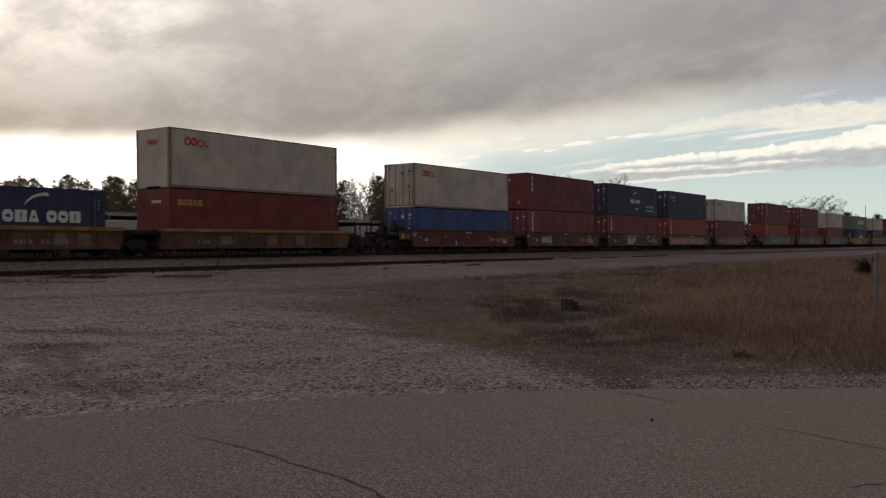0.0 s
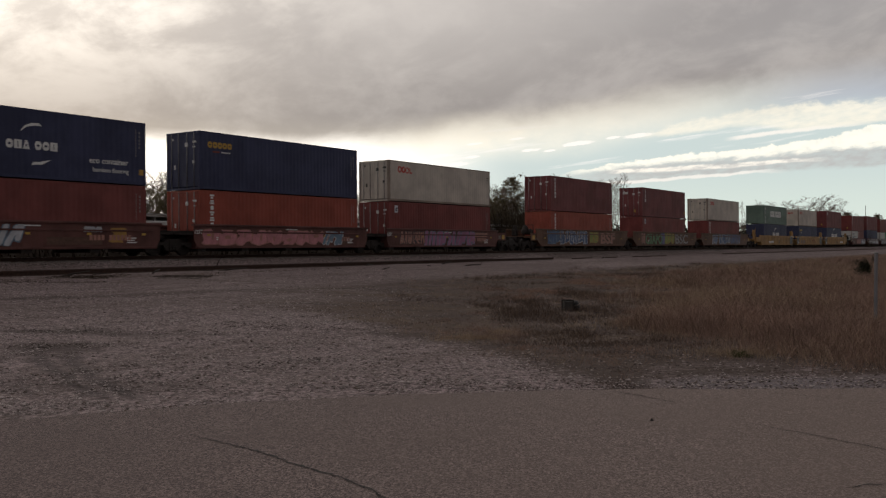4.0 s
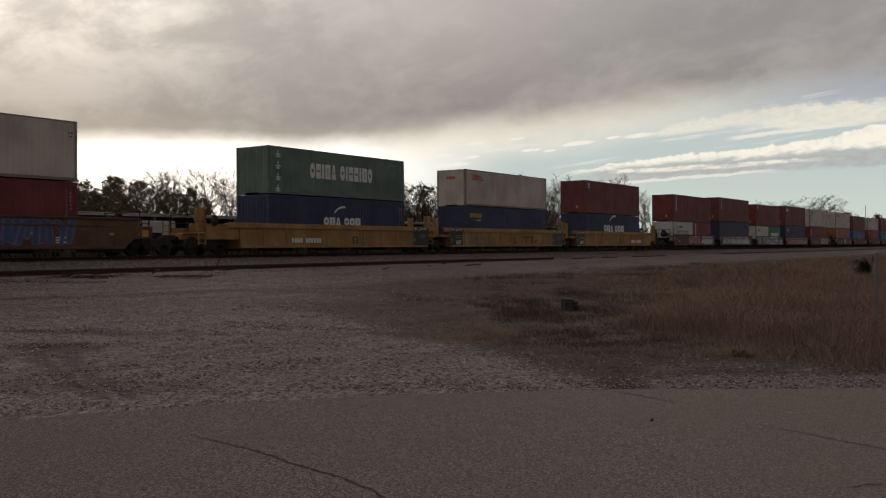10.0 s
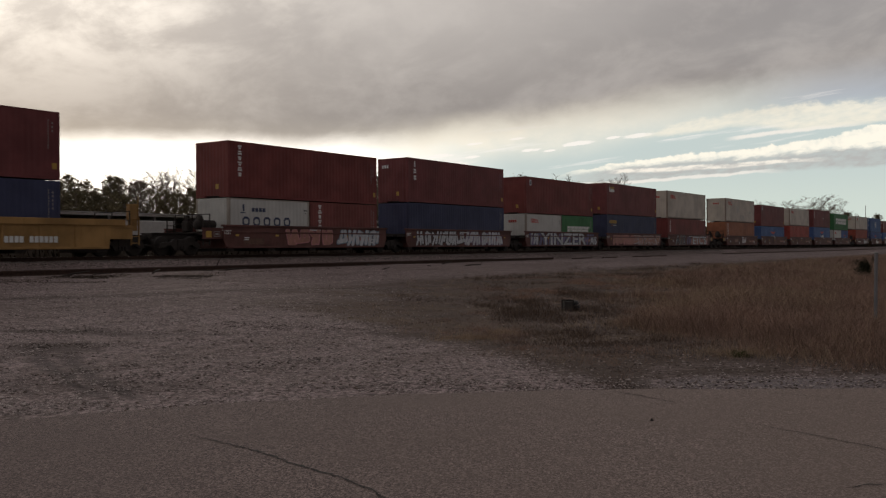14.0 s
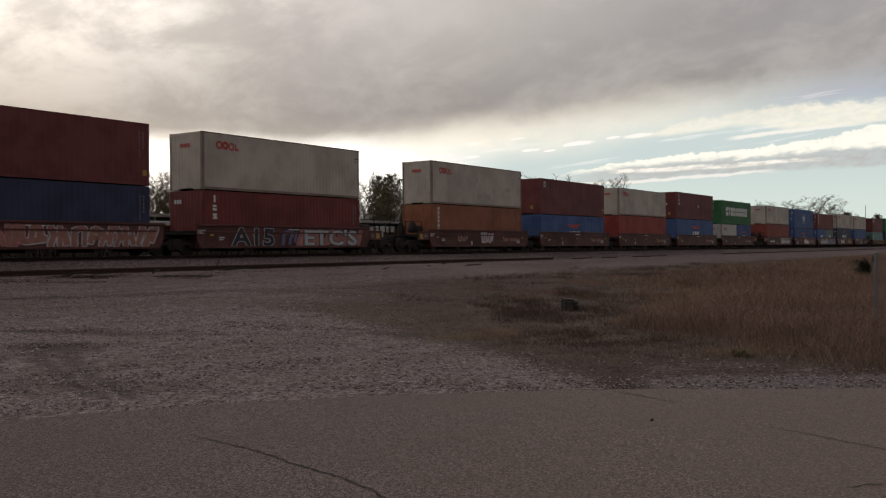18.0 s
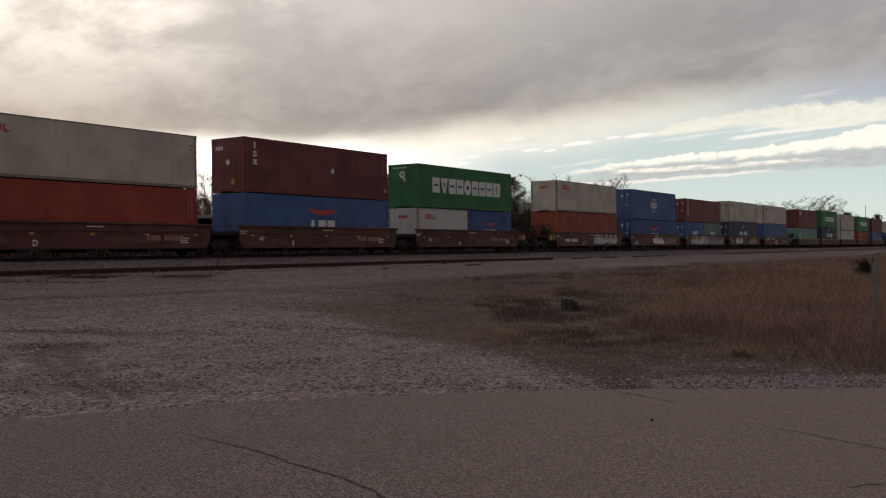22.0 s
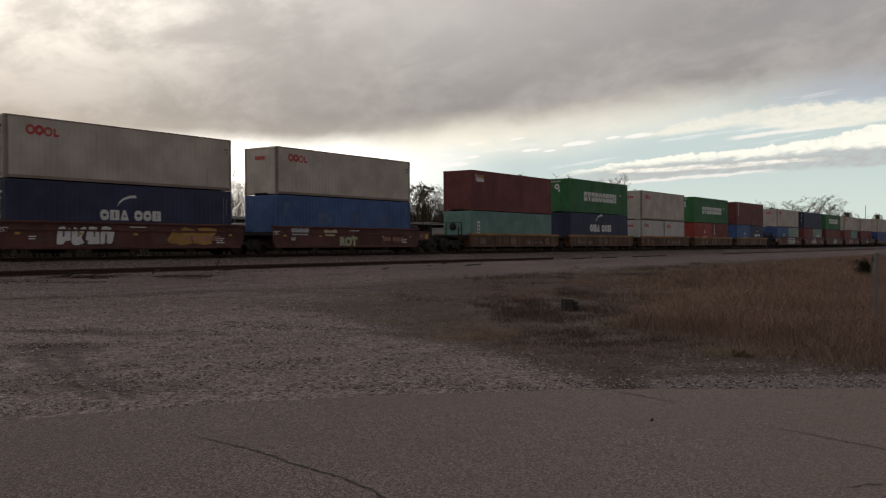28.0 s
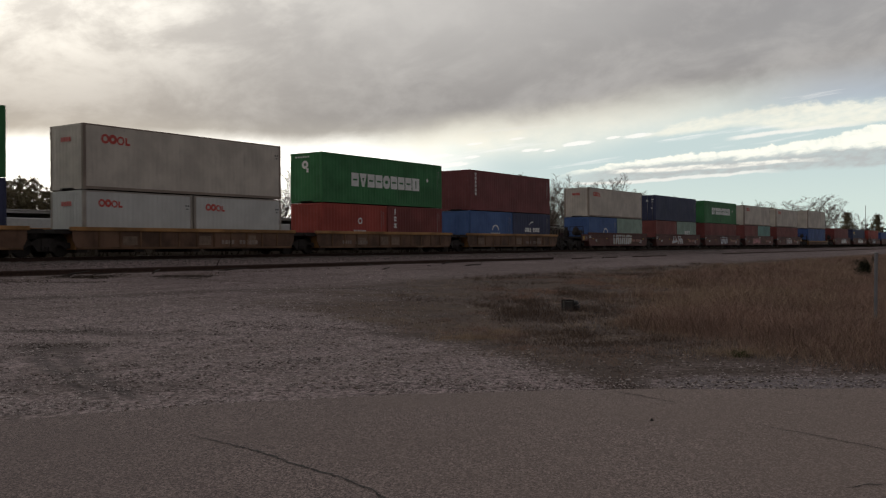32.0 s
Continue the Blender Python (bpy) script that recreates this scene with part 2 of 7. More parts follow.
CAR_PAINTS = {
    "brown": paint("oxide_red_car_paint", (0.112, 0.044, 0.037), 0.6, 0.30),
    "yellow": paint("yellow_car_paint", (0.35, 0.20, 0.070), 0.6, 0.25),
    "ochre": paint("rusty_yellow_car_paint", (0.30, 0.155, 0.055), 0.9, 0.35),
    "rib": paint("rusty_rib_paint", (0.125, 0.066, 0.032), 0.9, 0.40),
    "rusty": paint("dull_rusty_brown_car_paint", (0.124, 0.063, 0.038), 0.9, 0.30),
    "panel": paint("rust_streaked_panel", (0.118, 0.063, 0.038), 0.9, 0.45),
}
POSTS = {"grey": paint("rust_stained_grey_post", (0.27, 0.215, 0.175), 0.9, 0.2), "white": paint("stained_white_post", (0.34, 0.30, 0.26), 0.8, 0.2)}
STEEL = plain("dark_greasy_steel", (0.026, 0.020, 0.017), 0.9, 0.0, 0.4)
BLACK = plain("black_car_paint", (0.018, 0.018, 0.020), 0.5)
WHEEL = plain("worn_wheel_steel", (0.022, 0.017, 0.014), 0.8, 0.1, 0.3)
RUBBER = plain("door_gasket", (0.02, 0.02, 0.02), 0.7)
GALV = plain("galvanised_bars", (0.30, 0.29, 0.28), 0.45, 0.6)
INK = {
    "white": plain("white_lettering_paint", (0.72, 0.72, 0.70), 0.6, 0, 0.12),
    "red": plain("red_lettering_paint", (0.50, 0.065, 0.05), 0.6, 0, 0.12),
    "yellow": plain("yellow_lettering_paint", (0.48, 0.29, 0.05), 0.6, 0, 0.12),
    "black": plain("black_lettering_paint", (0.03, 0.03, 0.03), 0.6, 0, 0.12),
    "blue": plain("dark_blue_lettering_paint", (0.032, 0.045, 0.10), 0.6, 0, 0.12),
    "faded": plain("faded_lettering_paint", (0.27, 0.25, 0.24), 0.7, 0, 0.2),
    "oldblue": plain("faded_blue_touch_up_paint", (0.080, 0.125, 0.235), 0.75, 0, 0.3, 2.0),
    "oldgrey": plain("grey_touch_up_paint", (0.45, 0.428, 0.385), 0.7, 0, 0.2, 2.0),
    "silver": plain("silver_spray_paint", (0.50, 0.51, 0.54), 0.5, 0.1, 0.25),
    "pink": plain("pink_spray_paint", (0.50, 0.20, 0.22), 0.6, 0, 0.25),
    "rose": plain("faded_rose_spray_paint", (0.36, 0.17, 0.13), 0.6, 0, 0.25),
    "lightblue": plain("light_blue_spray_paint", (0.13, 0.20, 0.27), 0.6, 0, 0.25),
    "spblue": plain("blue_spray_paint", (0.05, 0.09, 0.19), 0.6, 0, 0.25),
    "spgreen": plain("green_spray_paint", (0.135, 0.27, 0.13), 0.6, 0, 0.25),
    "lime": plain("olive_green_spray_paint", (0.20, 0.24, 0.05), 0.6, 0, 0.25),
    "cream": plain("cream_spray_paint", (0.50, 0.45, 0.30), 0.6, 0, 0.2),
    "purple": plain("purple_spray_paint", (0.16, 0.13, 0.24), 0.6, 0, 0.25),
    "ochre": plain("ochre_spray_paint", (0.40, 0.22, 0.05), 0.6, 0, 0.25),
    "rustred": plain("dull_rust_red_paint", (0.20, 0.045, 0.028), 0.75, 0, 0.3),
    "ghost": plain("weathered_grey_patch_paint", (0.235, 0.185, 0.155), 0.85, 0, 0.4, 5.0),
    "ghostred": plain("faded_oxide_patch_paint", (0.120, 0.064, 0.046), 0.85, 0, 0.35, 5.0),
    "ghostochre": plain("weathered_brown_patch_paint", (0.185, 0.128, 0.092), 0.85, 0, 0.4, 5.0),
    "magenta": plain("magenta_spray_paint", (0.30, 0.12, 0.22), 0.6, 0, 0.3),
    "dark": plain("dark_spray_paint", (0.025, 0.025, 0.035), 0.6, 0, 0.25),
}


# ---- ground, road and tracks ----
# where the soil and weeds begin, seen from the road: (x, y)
WEED_FRONT = ((-3.0, 21.0), (-1.7, 18.5), (-0.6, 15.9), (0.4, 14.2), (0.9, 12.7), (1.55, 11.4), (1.85, 9.9), (2.2, 9.9), (2.6, 11.5), (3.5, 12.1), (4.4, 11.8), (5.0, 11.1), (5.6, 10.6), (8.0, 10.3))


def ground_material():
    m, k, b = material("gravel_and_dirt")
    co = obj_co(k)
    s = k.node("ShaderNodeSeparateXYZ")
    k.put(s.inputs[0], co)
    x, y, _ = s.outputs
    l = k.add(k.mul(x, float(AC.x)), k.mul(y, float(AC.y)))
    along = k.add(k.mul(x, float(AL.x)), k.mul(y, float(AL.y)))
    stones = k.cells(co, 22.0, "Color")
    grey = k.node("ShaderNodeRGBToBW")
    k.put(grey.inputs[0], stones)
    coarse = k.cells(co, 9.0)
    blot = k.noise(co, 0.35, 6.0, 0.6)
    mid = k.noise(co, 1.6, 5.0, 0.6)
    clump = k.noise(co, 6.5, 4.0, 0.65)
    crumb = k.noise(co, 19.0, 3.0, 0.7)
    # wheel ruts and drainage lines run along the siding, washed-out streaks along the road
    lanes = k.noise(k.vec(k.mul(along, 0.05), k.mul(l, 0.75), 0.0), 1.0, 4.0, 0.6)
    streak = k.noise(k.vec(k.mul(x, 0.22), k.mul(y, 0.9), 3.0), 1.0, 5.0, 0.65)
    c = k.mix(k.step(grey.outputs[0], 0.1, 0.9), (0.115, 0.092, 0.088), (0.425, 0.343, 0.336))
    c = k.mix(k.step(mid, 0.35, 0.75, 0.0, 0.45), c, (0.205, 0.158, 0.142))
    c = k.mix(k.step(lanes, 0.46, 0.66, 0.0, 0.50), c, (0.145, 0.108, 0.096))
    c = k.mix(k.step(blot, 0.52, 0.72, 0.0, 0.6), c, (0.115, 0.090, 0.076))
    c = k.mix(k.mul(k.step(l, 13.0, 25.0), k.step(k.add(lanes, k.mul(blot, 0.5)), 0.55, 0.95, 0.10, 0.65)), c, (0.145, 0.112, 0.095))
    c = k.mix(k.step(streak, 0.53, 0.70, 0.0, 0.6), c, (0.105, 0.080, 0.070))
    # heaps of stones; the shade in the gaps between them is painted dark
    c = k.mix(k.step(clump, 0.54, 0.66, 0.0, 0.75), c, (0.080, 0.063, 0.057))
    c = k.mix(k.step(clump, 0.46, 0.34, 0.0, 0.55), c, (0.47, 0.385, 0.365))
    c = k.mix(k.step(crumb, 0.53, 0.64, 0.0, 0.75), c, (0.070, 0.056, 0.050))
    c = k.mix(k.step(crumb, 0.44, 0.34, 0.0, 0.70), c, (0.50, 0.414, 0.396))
    # two curved tyre tracks, the churned patch they start from and the packed ground beside them
    rut = None
    for pts in (((9.4, -3.25), (9.82, -3.53), (10.4, -4.0), (11.35, -4.63), (12.5, -5.36), (13.6, -5.95)), ((9.6, -3.05), (9.99, -3.33), (10.41, -3.65), (11.18, -4.19), (12.29, -4.87), (13.4, -5.35))):
        dd = k.math("ABSOLUTE", k.add(k.sub(x, k.path(y, pts)), k.mul(k.sub(mid, 0.5), 0.35)))
        one = k.step(dd, 0.03, 0.24, 0.65, 0.0)
        rut = one if rut is None else k.math("MAXIMUM", rut, one)
    c = k.mix(k.mul(rut, k.mul(k.step(y, 14.0, 12.8), k.step(y, 9.7, 10.2))), c, (0.058, 0.048, 0.046))
    packed = k.mul(k.step(k.add(x, k.mul(k.sub(y, 11.0), 0.62)), -4.75, -5.6), k.mul(k.step(y, 13.4, 12.6), k.step(y, 9.9, 10.5)))
    c = k.mix(k.mul(packed, k.step(mid, 0.36, 0.62, 0.75, 0.1)), c, (0.150, 0.128, 0.130))
    for px, py, wx, wy, f in ((-5.75, 13.9, 0.9, 0.9, 0.8), (-6.4, 12.6, 0.7, 0.35, 0.6), (-6.7, 16.1, 1.5, 0.45, 0.75), (-5.0, 16.0, 1.2, 0.35, 0.5), (-0.7, 16.7, 1.0, 0.4, 0.8)):
        qx, qy = k.math("DIVIDE", k.sub(x, px), wx), k.math("DIVIDE", k.sub(y, py), wy)
        spot = k.add(k.math("SQRT", k.add(k.mul(qx, qx), k.mul(qy, qy))), k.add(k.mul(k.sub(mid, 0.5), 1.6), k.mul(k.sub(clump, 0.5), 1.0)))
        c = k.mix(k.step(spot, 0.3, 1.2, f, 0.0), c, (0.074, 0.056, 0.050))
    for px, py, wx, wy, f in ((-1.0, 22.6, 2.3, 2.3, 0.8), (-2.8, 21.4, 1.0, 0.9, 0.7), (0.0, 19.6, 1.4, 1.4, 0.6)):
        qx, qy = k.math("DIVIDE", k.sub(x, px), wx), k.math("DIVIDE", k.sub(y, py), wy)
        spot = k.add(k.math("SQRT", k.add(k.mul(qx, qx), k.mul(qy, qy))), k.add(k.mul(k.sub(mid, 0.5), 1.4), k.mul(k.sub(streak, 0.5), 1.2)))
        c = k.mix(k.step(spot, 0.4, 1.2, f, 0.0), c, (0.112, 0.076, 0.052))
    # brown rubble in a low line that crosses the yard towards the siding
    off = k.add(k.sub(l, k.path(along, ((10.0, 23.1), (15.4, 20.9), (18.4, 20.4), (22.6, 19.3), (30.0, 19.6)))), k.add(k.mul(k.sub(blot, 0.5), 1.4), k.mul(k.sub(clump, 0.5), 1.0)))
    c = k.mix(k.mul(k.step(k.math("ABSOLUTE", off), 0.15, 1.0, 0.8, 0.0), k.step(mid, 0.35, 0.6, 0.5, 1.0)), c, (0.096, 0.074, 0.064))
    # soil under the dry weeds, thinning out over the gravel to the west
    left_in = k.add(k.add(x, 4.4), k.add(k.mul(k.sub(blot, 0.5), 7.0), k.mul(k.sub(streak, 0.5), 11.0)))
    front_in = k.sub(k.add(y, k.add(k.mul(k.sub(mid, 0.5), 3.4), k.add(k.mul(k.sub(clump, 0.5), 3.0), k.mul(k.sub(crumb, 0.5), 2.0)))), k.path(x, WEED_FRONT))
    far_in = k.step(k.add(l, k.mul(k.sub(blot, 0.5), 4.0)), 23.0, 18.5)
    weedy = k.mul(k.step(left_in, -3.0, 5.0), k.mul(k.step(front_in, -1.1, 1.3), far_in))
    soil = k.mix(k.step(streak, 0.35, 0.65), (0.112, 0.077, 0.056), (0.062, 0.045, 0.037))
    soil = k.mix(k.step(clump, 0.42, 0.62, 0.0, 0.5), soil, (0.060, 0.045, 0.038))
    soil = k.mix(k.step(blot, 0.46, 0.66, 0.0, 0.7), soil, (0.135, 0.093, 0.060))
    c = k.mix(k.mul(weedy, k.step(clump, 0.32, 0.55, 0.70, 0.97)), c, soil)
    # dirt and bark washed over the gravel in front of the tall grass
    lens = k.mul(k.step(k.add(x, k.mul(k.sub(mid, 0.5), 1.5)), 2.0, 2.9), k.step(k.add(y, k.mul(k.sub(mid, 0.5), 1.2)), 11.3, 10.7))
    c = k.mix(k.mul(lens, k.step(crumb, 0.35, 0.65, 0.45, 0.85)), c, (0.185, 0.172, 0.178))
    strip = k.mul(k.step(k.add(x, k.mul(k.sub(mid, 0.5), 1.5)), 0.9, 2.2), k.mul(k.step(k.add(y, k.mul(k.sub(mid, 0.5), 1.2)), 10.6, 11.5), k.step(y, 15.0, 13.0)))
    c = k.mix(k.mul(strip, k.step(k.add(k.mul(clump, 0.5), k.mul(mid, 0.5)), 0.38, 0.56, 0.35, 0.93)), c, k.mix(streak, (0.060, 0.045, 0.038), (0.100, 0.071, 0.054)))
    # fields beyond the railway; the added bank before them is coloured dark as shade
    c = k.mix(k.step(l, 45.0, 49.0), k.mix(k.step(l, 39.6, 40.6), c, (0.045, 0.036, 0.026)), k.mix(blot, (0.10, 0.085, 0.05), (0.17, 0.14, 0.085)))
    c = k.mix(1.0, c, (0.89, 0.855, 0.865), "MULTIPLY")
    k.put(b.inputs["Base Color"], c)
    b.inputs["Roughness"].default_value = 0.95
    b.inputs["Specular IOR Level"].default_value = 0.2
    h = k.add(k.mul(coarse, 0.5), k.add(k.mul(grey.outputs[0], 0.6), k.add(k.mul(mid, 0.8), k.mul(clump, 0.8))))
    bump(k, b, h, 0.8, 0.035)
    return m


def asphalt_material():
    m, k, b = material("worn_asphalt")
    co = obj_co(k)
    agg = k.cells(co, 120.0, "Color")
    grey = k.node("ShaderNodeRGBToBW")
    k.put(grey.inputs[0], agg)
    blot = k.noise(co, 0.5, 6.0, 0.6)
    fine_n = k.noise(co, 5.0, 5.0, 0.65)
    c = k.mix(k.step(grey.outputs[0], 0.15, 0.85), (0.056, 0.042, 0.039), (0.240, 0.181, 0.168))
    tone = k.node("ShaderNodeRGBToBW")
    k.put(tone.inputs[0], k.cells(co, 75.0, "Color"))
    c = k.mix(k.step(tone.outputs[0], 0.60, 0.78, 0.0, 0.62), c, (0.40, 0.310, 0.283))
    c = k.mix(k.step(tone.outputs[0], 0.38, 0.22, 0.0, 0.65), c, (0.050, 0.037, 0.034))
    c = k.mix(k.step(k.cells(co, 21.0), 0.06, 0.17, 0.8, 0.0), c, (0.52, 0.43, 0.395))
    c = k.mix(k.step(blot, 0.35, 0.7, 0.0, 0.40), c, (0.118, 0.088, 0.081))
    c = k.mix(k.step(fine_n, 0.55, 0.8, 0.0, 0.35), c, (0.230, 0.177, 0.160))
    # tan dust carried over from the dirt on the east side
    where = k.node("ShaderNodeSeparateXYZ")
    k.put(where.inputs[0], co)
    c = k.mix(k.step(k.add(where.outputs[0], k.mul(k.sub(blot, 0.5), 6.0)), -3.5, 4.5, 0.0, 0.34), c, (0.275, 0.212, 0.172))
    # the whole asphalt colour gets smoothly darker towards the west
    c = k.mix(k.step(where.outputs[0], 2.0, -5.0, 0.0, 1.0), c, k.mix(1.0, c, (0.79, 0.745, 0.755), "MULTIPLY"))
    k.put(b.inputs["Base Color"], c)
    b.inputs["Roughness"].default_value = 0.9
    b.inputs["Specular IOR Level"].default_value = 0.25
    bump(k, b, k.add(k.add(grey.outputs[0], tone.outputs[0]), fine_n), 0.35, 0.006)
    return m


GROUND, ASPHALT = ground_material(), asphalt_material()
BALLAST = plain("grey_ballast", (0.17, 0.145, 0.13), 0.95, 0, 0.45, 6.0, 0.6)
SLEEPER = plain("weathered_sleeper_wood", (0.06, 0.045, 0.035), 0.9, 0, 0.4, 4.0, 0.4)
RUST = plain("rusty_rail_steel", (0.055, 0.028, 0.019), 0.85, 0.2, 0.4, 9.0, 0.4)
RAILTOP = plain("polished_rail_steel", (0.30, 0.27, 0.25), 0.3, 0.9, 0.2)


def mesh_of(name, verts, faces, smooth=False):
    me = bpy.data.meshes.new(name)
    me.from_pydata([tuple(v) for v in verts], [], [tuple(f) for f in faces])
    me.update()
    if smooth:
        me.shade_smooth()
    return me


def put(name, me, mat, parent=None, m=None, label=""):
    """One mesh object, under a thing or a part; the paint sits on the object, so alike parts share a mesh."""
    ob = new(name, me)
    if parent is not None:
        ob.parent = parent
    if m is not None:
        ob.matrix_basis = m
    if mat is not None:
        if not me.materials:
            me.materials.append(None)
        ob.material_slots[0].link = "OBJECT"
        ob.material_slots[0].material = mat
    if label:
        ob["label"] = label
    if name in ("car_number", "stencil_marking", "reflector_strip", "painted_sign", "graffiti") or name == "marking" and len(me.polygons) > 24:
        ob["kind"] = "stuff"
    return ob


def boxes(name, items, bevel=0.0):
    """One mesh of boxes (x0, x1, y0, y1, z0, z1)."""
    verts, faces = [], []
    for x0, x1, y0, y1, z0, z1 in items:
        o = len(verts)
        verts += [(x, y, z) for x in (x0, x1) for y in (y0, y1) for z in (z0, z1)]
        faces += [tuple(o + i for i in q) for q in ((0, 1, 3, 2), (4, 6, 7, 5), (0, 4, 5, 1), (2, 3, 7, 6), (0, 2, 6, 4), (1, 5, 7, 3))]
    me = mesh_of(name, verts, faces)
    if bevel:
        bm = bmesh.new()
        bm.from_mesh(me)
        bmesh.ops.bevel(bm, geom=bm.edges[:], offset=bevel, segments=1, affect="EDGES")
        bm.to_mesh(me)
        bm.free()
    return me


def prism(name, outline, y0, y1):
    """A plate with the outline (x, z), from y0 to y1."""
    n = len(outline)
    verts = [(x, y0, z) for x, z in outline] + [(x, y1, z) for x, z in outline]
    faces = [tuple(range(n)), tuple(range(2 * n - 1, n - 1, -1))]
    faces += [(i, n + i, n + (i + 1) % n, (i + 1) % n) for i in range(n)]
    me = mesh_of(name, verts, faces)
    bm = bmesh.new()
    bm.from_mesh(me)
    bmesh.ops.recalc_face_normals(bm, faces=bm.faces)
    bm.to_mesh(me)
    bm.free()
    return me


def tube(name, rings, sides=8):
    """A closed tube through rings of (centre, radius, axis)."""
    verts, faces = [], []
    for c, r, ax in rings:
        q = Vector(ax).to_track_quat("Z", "Y")
        for i in range(sides):
            t = 2 * math.pi * i / sides
            verts.append(Vector(c) + q @ Vector((r * math.cos(t), r * math.sin(t), 0)))
    for j in range(len(rings) - 1):
        for i in range(sides):
            a, b = j * sides + i, j * sides + (i + 1) % sides
            faces.append((a, b, b + sides, a + sides))
    faces.append(tuple(range(sides - 1, -1, -1)))
    faces.append(tuple(range(len(verts) - sides, len(verts))))
    return mesh_of(name, verts, faces, True)


def surface_z(s, l):
    """Height of the yard with its shallow bumps."""
    z = ground_z(s, l)
    if 6 < l < 34 and -30 < s < 120:
        z += 0.045 * noise.noise((s * 0.35, l * 0.6, 0)) * ramp(l, 6, 10) + 0.02 * noise.noise((s * 1.3, l * 1.3, 3)) * ramp(l, 6, 9)
    y = s * AL.y + l * AC.y
    if y < 10.6:
        z = min(z, -0.03 * ramp(y, 10.6, 9.9))
    return z


def road_edge(x):
    y = 9.07 + (x + 4.31) * 0.30 if x < -4.31 else 10.12 - 0.045 * (1.9 - x) ** 2 * (1.0 if x < 1.9 else 0.0)
    if x > 1.9:
        y = 10.12 - 0.02 * (x - 1.9)
    return y + 0.10 * noise.noise((x * 1.1, 0, 7)) + 0.05 * noise.noise((x * 4.0, 2, 7)) + 0.02 * noise.noise((x * 13.0, 4, 7))


def build_ground():
    ss = np.concatenate([np.linspace(-2500, -120, 14), np.linspace(-100, -22, 14), np.linspace(-20, 90, 221), np.linspace(93, 260, 40), np.linspace(300, 4200, 16)])
    ls = np.concatenate([np.linspace(-2500, -60, 12), np.linspace(-50, -6, 12), np.linspace(-5, 45, 101), np.linspace(47, 120, 18), np.linspace(150, 4200, 16)])
    verts = []
    for l in ls:
        for s in ss:
            p = at(s, l, surface_z(s, l))
            verts.append(p)
    n = len(ss)
    faces = [(j * n + i, j * n + i + 1, (j + 1) * n + i + 1, (j + 1) * n + i) for j in range(len(ls) - 1) for i in range(n - 1)]
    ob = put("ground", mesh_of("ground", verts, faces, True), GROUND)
    tagged(ob, "grey gravel yard with ruts, dirt and dry soil", "ground", kind="structure")


def build_road():
    rnd = random.Random(4)
    edge = []
    for i in range(481):
        x = -30 + i * 0.125
        edge.append((x, road_edge(x)))
    verts = [(x, y, 0.004) for x, y in edge] + [(x, -14, 0.004) for x, _ in edge] + [(x, y + 0.03, -0.09) for x, y in edge]
    n = len(edge)
    faces = [(n + i, n + i + 1, i + 1, i) for i in range(n - 1)] + [(i, i + 1, 2 * n + i + 1, 2 * n + i) for i in range(n - 1)]
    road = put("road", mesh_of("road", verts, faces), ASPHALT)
    tagged(road, "worn brown-grey asphalt road with cracks and ragged edge", "road", kind="structure")
    tar = plain("crack_shadow_and_dirt", (0.02, 0.016, 0.014), 0.95)

    def crack(pts, w, seed):
        r = random.Random(seed)
        path = []
        for (x0, y0), (x1, y1) in zip(pts, pts[1:]):
            k = max(3, int(math.hypot(x1 - x0, y1 - y0) / 0.05))
            for i in range(k):
                t = i / k
                path.append((x0 + (x1 - x0) * t + r.uniform(-0.018, 0.018), y0 + (y1 - y0) * t + r.uniform(-0.018, 0.018)))
        v, f = [], []
        for i, (x, y) in enumerate(path):
            ww = w * r.uniform(0.3, 1.2) * min(1, 4 * i / len(path) + 0.2)
            v += [(x - ww * 0.2, y - ww, 0.008), (x + ww * 0.2, y + ww, 0.008)]
            if i:
                o = 2 * i
                f.append((o - 2, o, o + 1, o - 1))
        put("crack", mesh_of("crack", v, f), tar, road, label="dark crack in the asphalt")

    crack([(-2.15, 7.85), (-2.03, 7.71), (-1.52, 7.26), (-1.09, 6.73), (-0.72, 6.33), (-0.5, 6.02), (-0.38, 5.8), (-0.2, 5.3), (0.3, 4.7)], 0.016, 1)
    crack([(1.75, 10.0), (1.98, 9.75), (2.3, 9.2)], 0.012, 2)
    crack([(2.5, 8.3), (2.63, 8.14), (3.0, 7.59), (3.32, 7.03), (3.7, 6.5)], 0.009, 3)
    crack([(-1.45, 6.0), (-1.25, 5.75), (-1.2, 5.5)], 0.006, 5)
    crack([(3.3, 9.9), (4.0, 9.35), (4.9, 8.8)], 0.006, 6)
    crack([(2.55, 5.95), (2.75, 6.03), (3.0, 6.0)], 0.010, 7)
    # pebble kicked on to the road
    me = mesh_of("pebble", [(0.02, 0, 0), (-0.02, 0, 0), (0, 0.02, 0), (0, -0.02, 0), (0, 0, 0.022), (0, 0, -0.004)],
                 [(0, 2, 4), (2, 1, 4), (1, 3, 4), (3, 0, 4), (2, 0, 5), (1, 2, 5), (3, 1, 5), (0, 3, 5)])
    tagged(put("pebble", me, tar, None, pose(1.83, 8.25, 0.012)), "small dark pebble lying on the asphalt", "stone")


def rail_profile():
    h = 0.171
    half = [(0.070, 0.0), (0.070, 0.012), (0.012, 0.030), (0.010, h - 0.042), (0.036, h - 0.032), (0.037, h - 0.006), (0.030, h)]
    return half + [(-x, z) for x, z in reversed(half)]


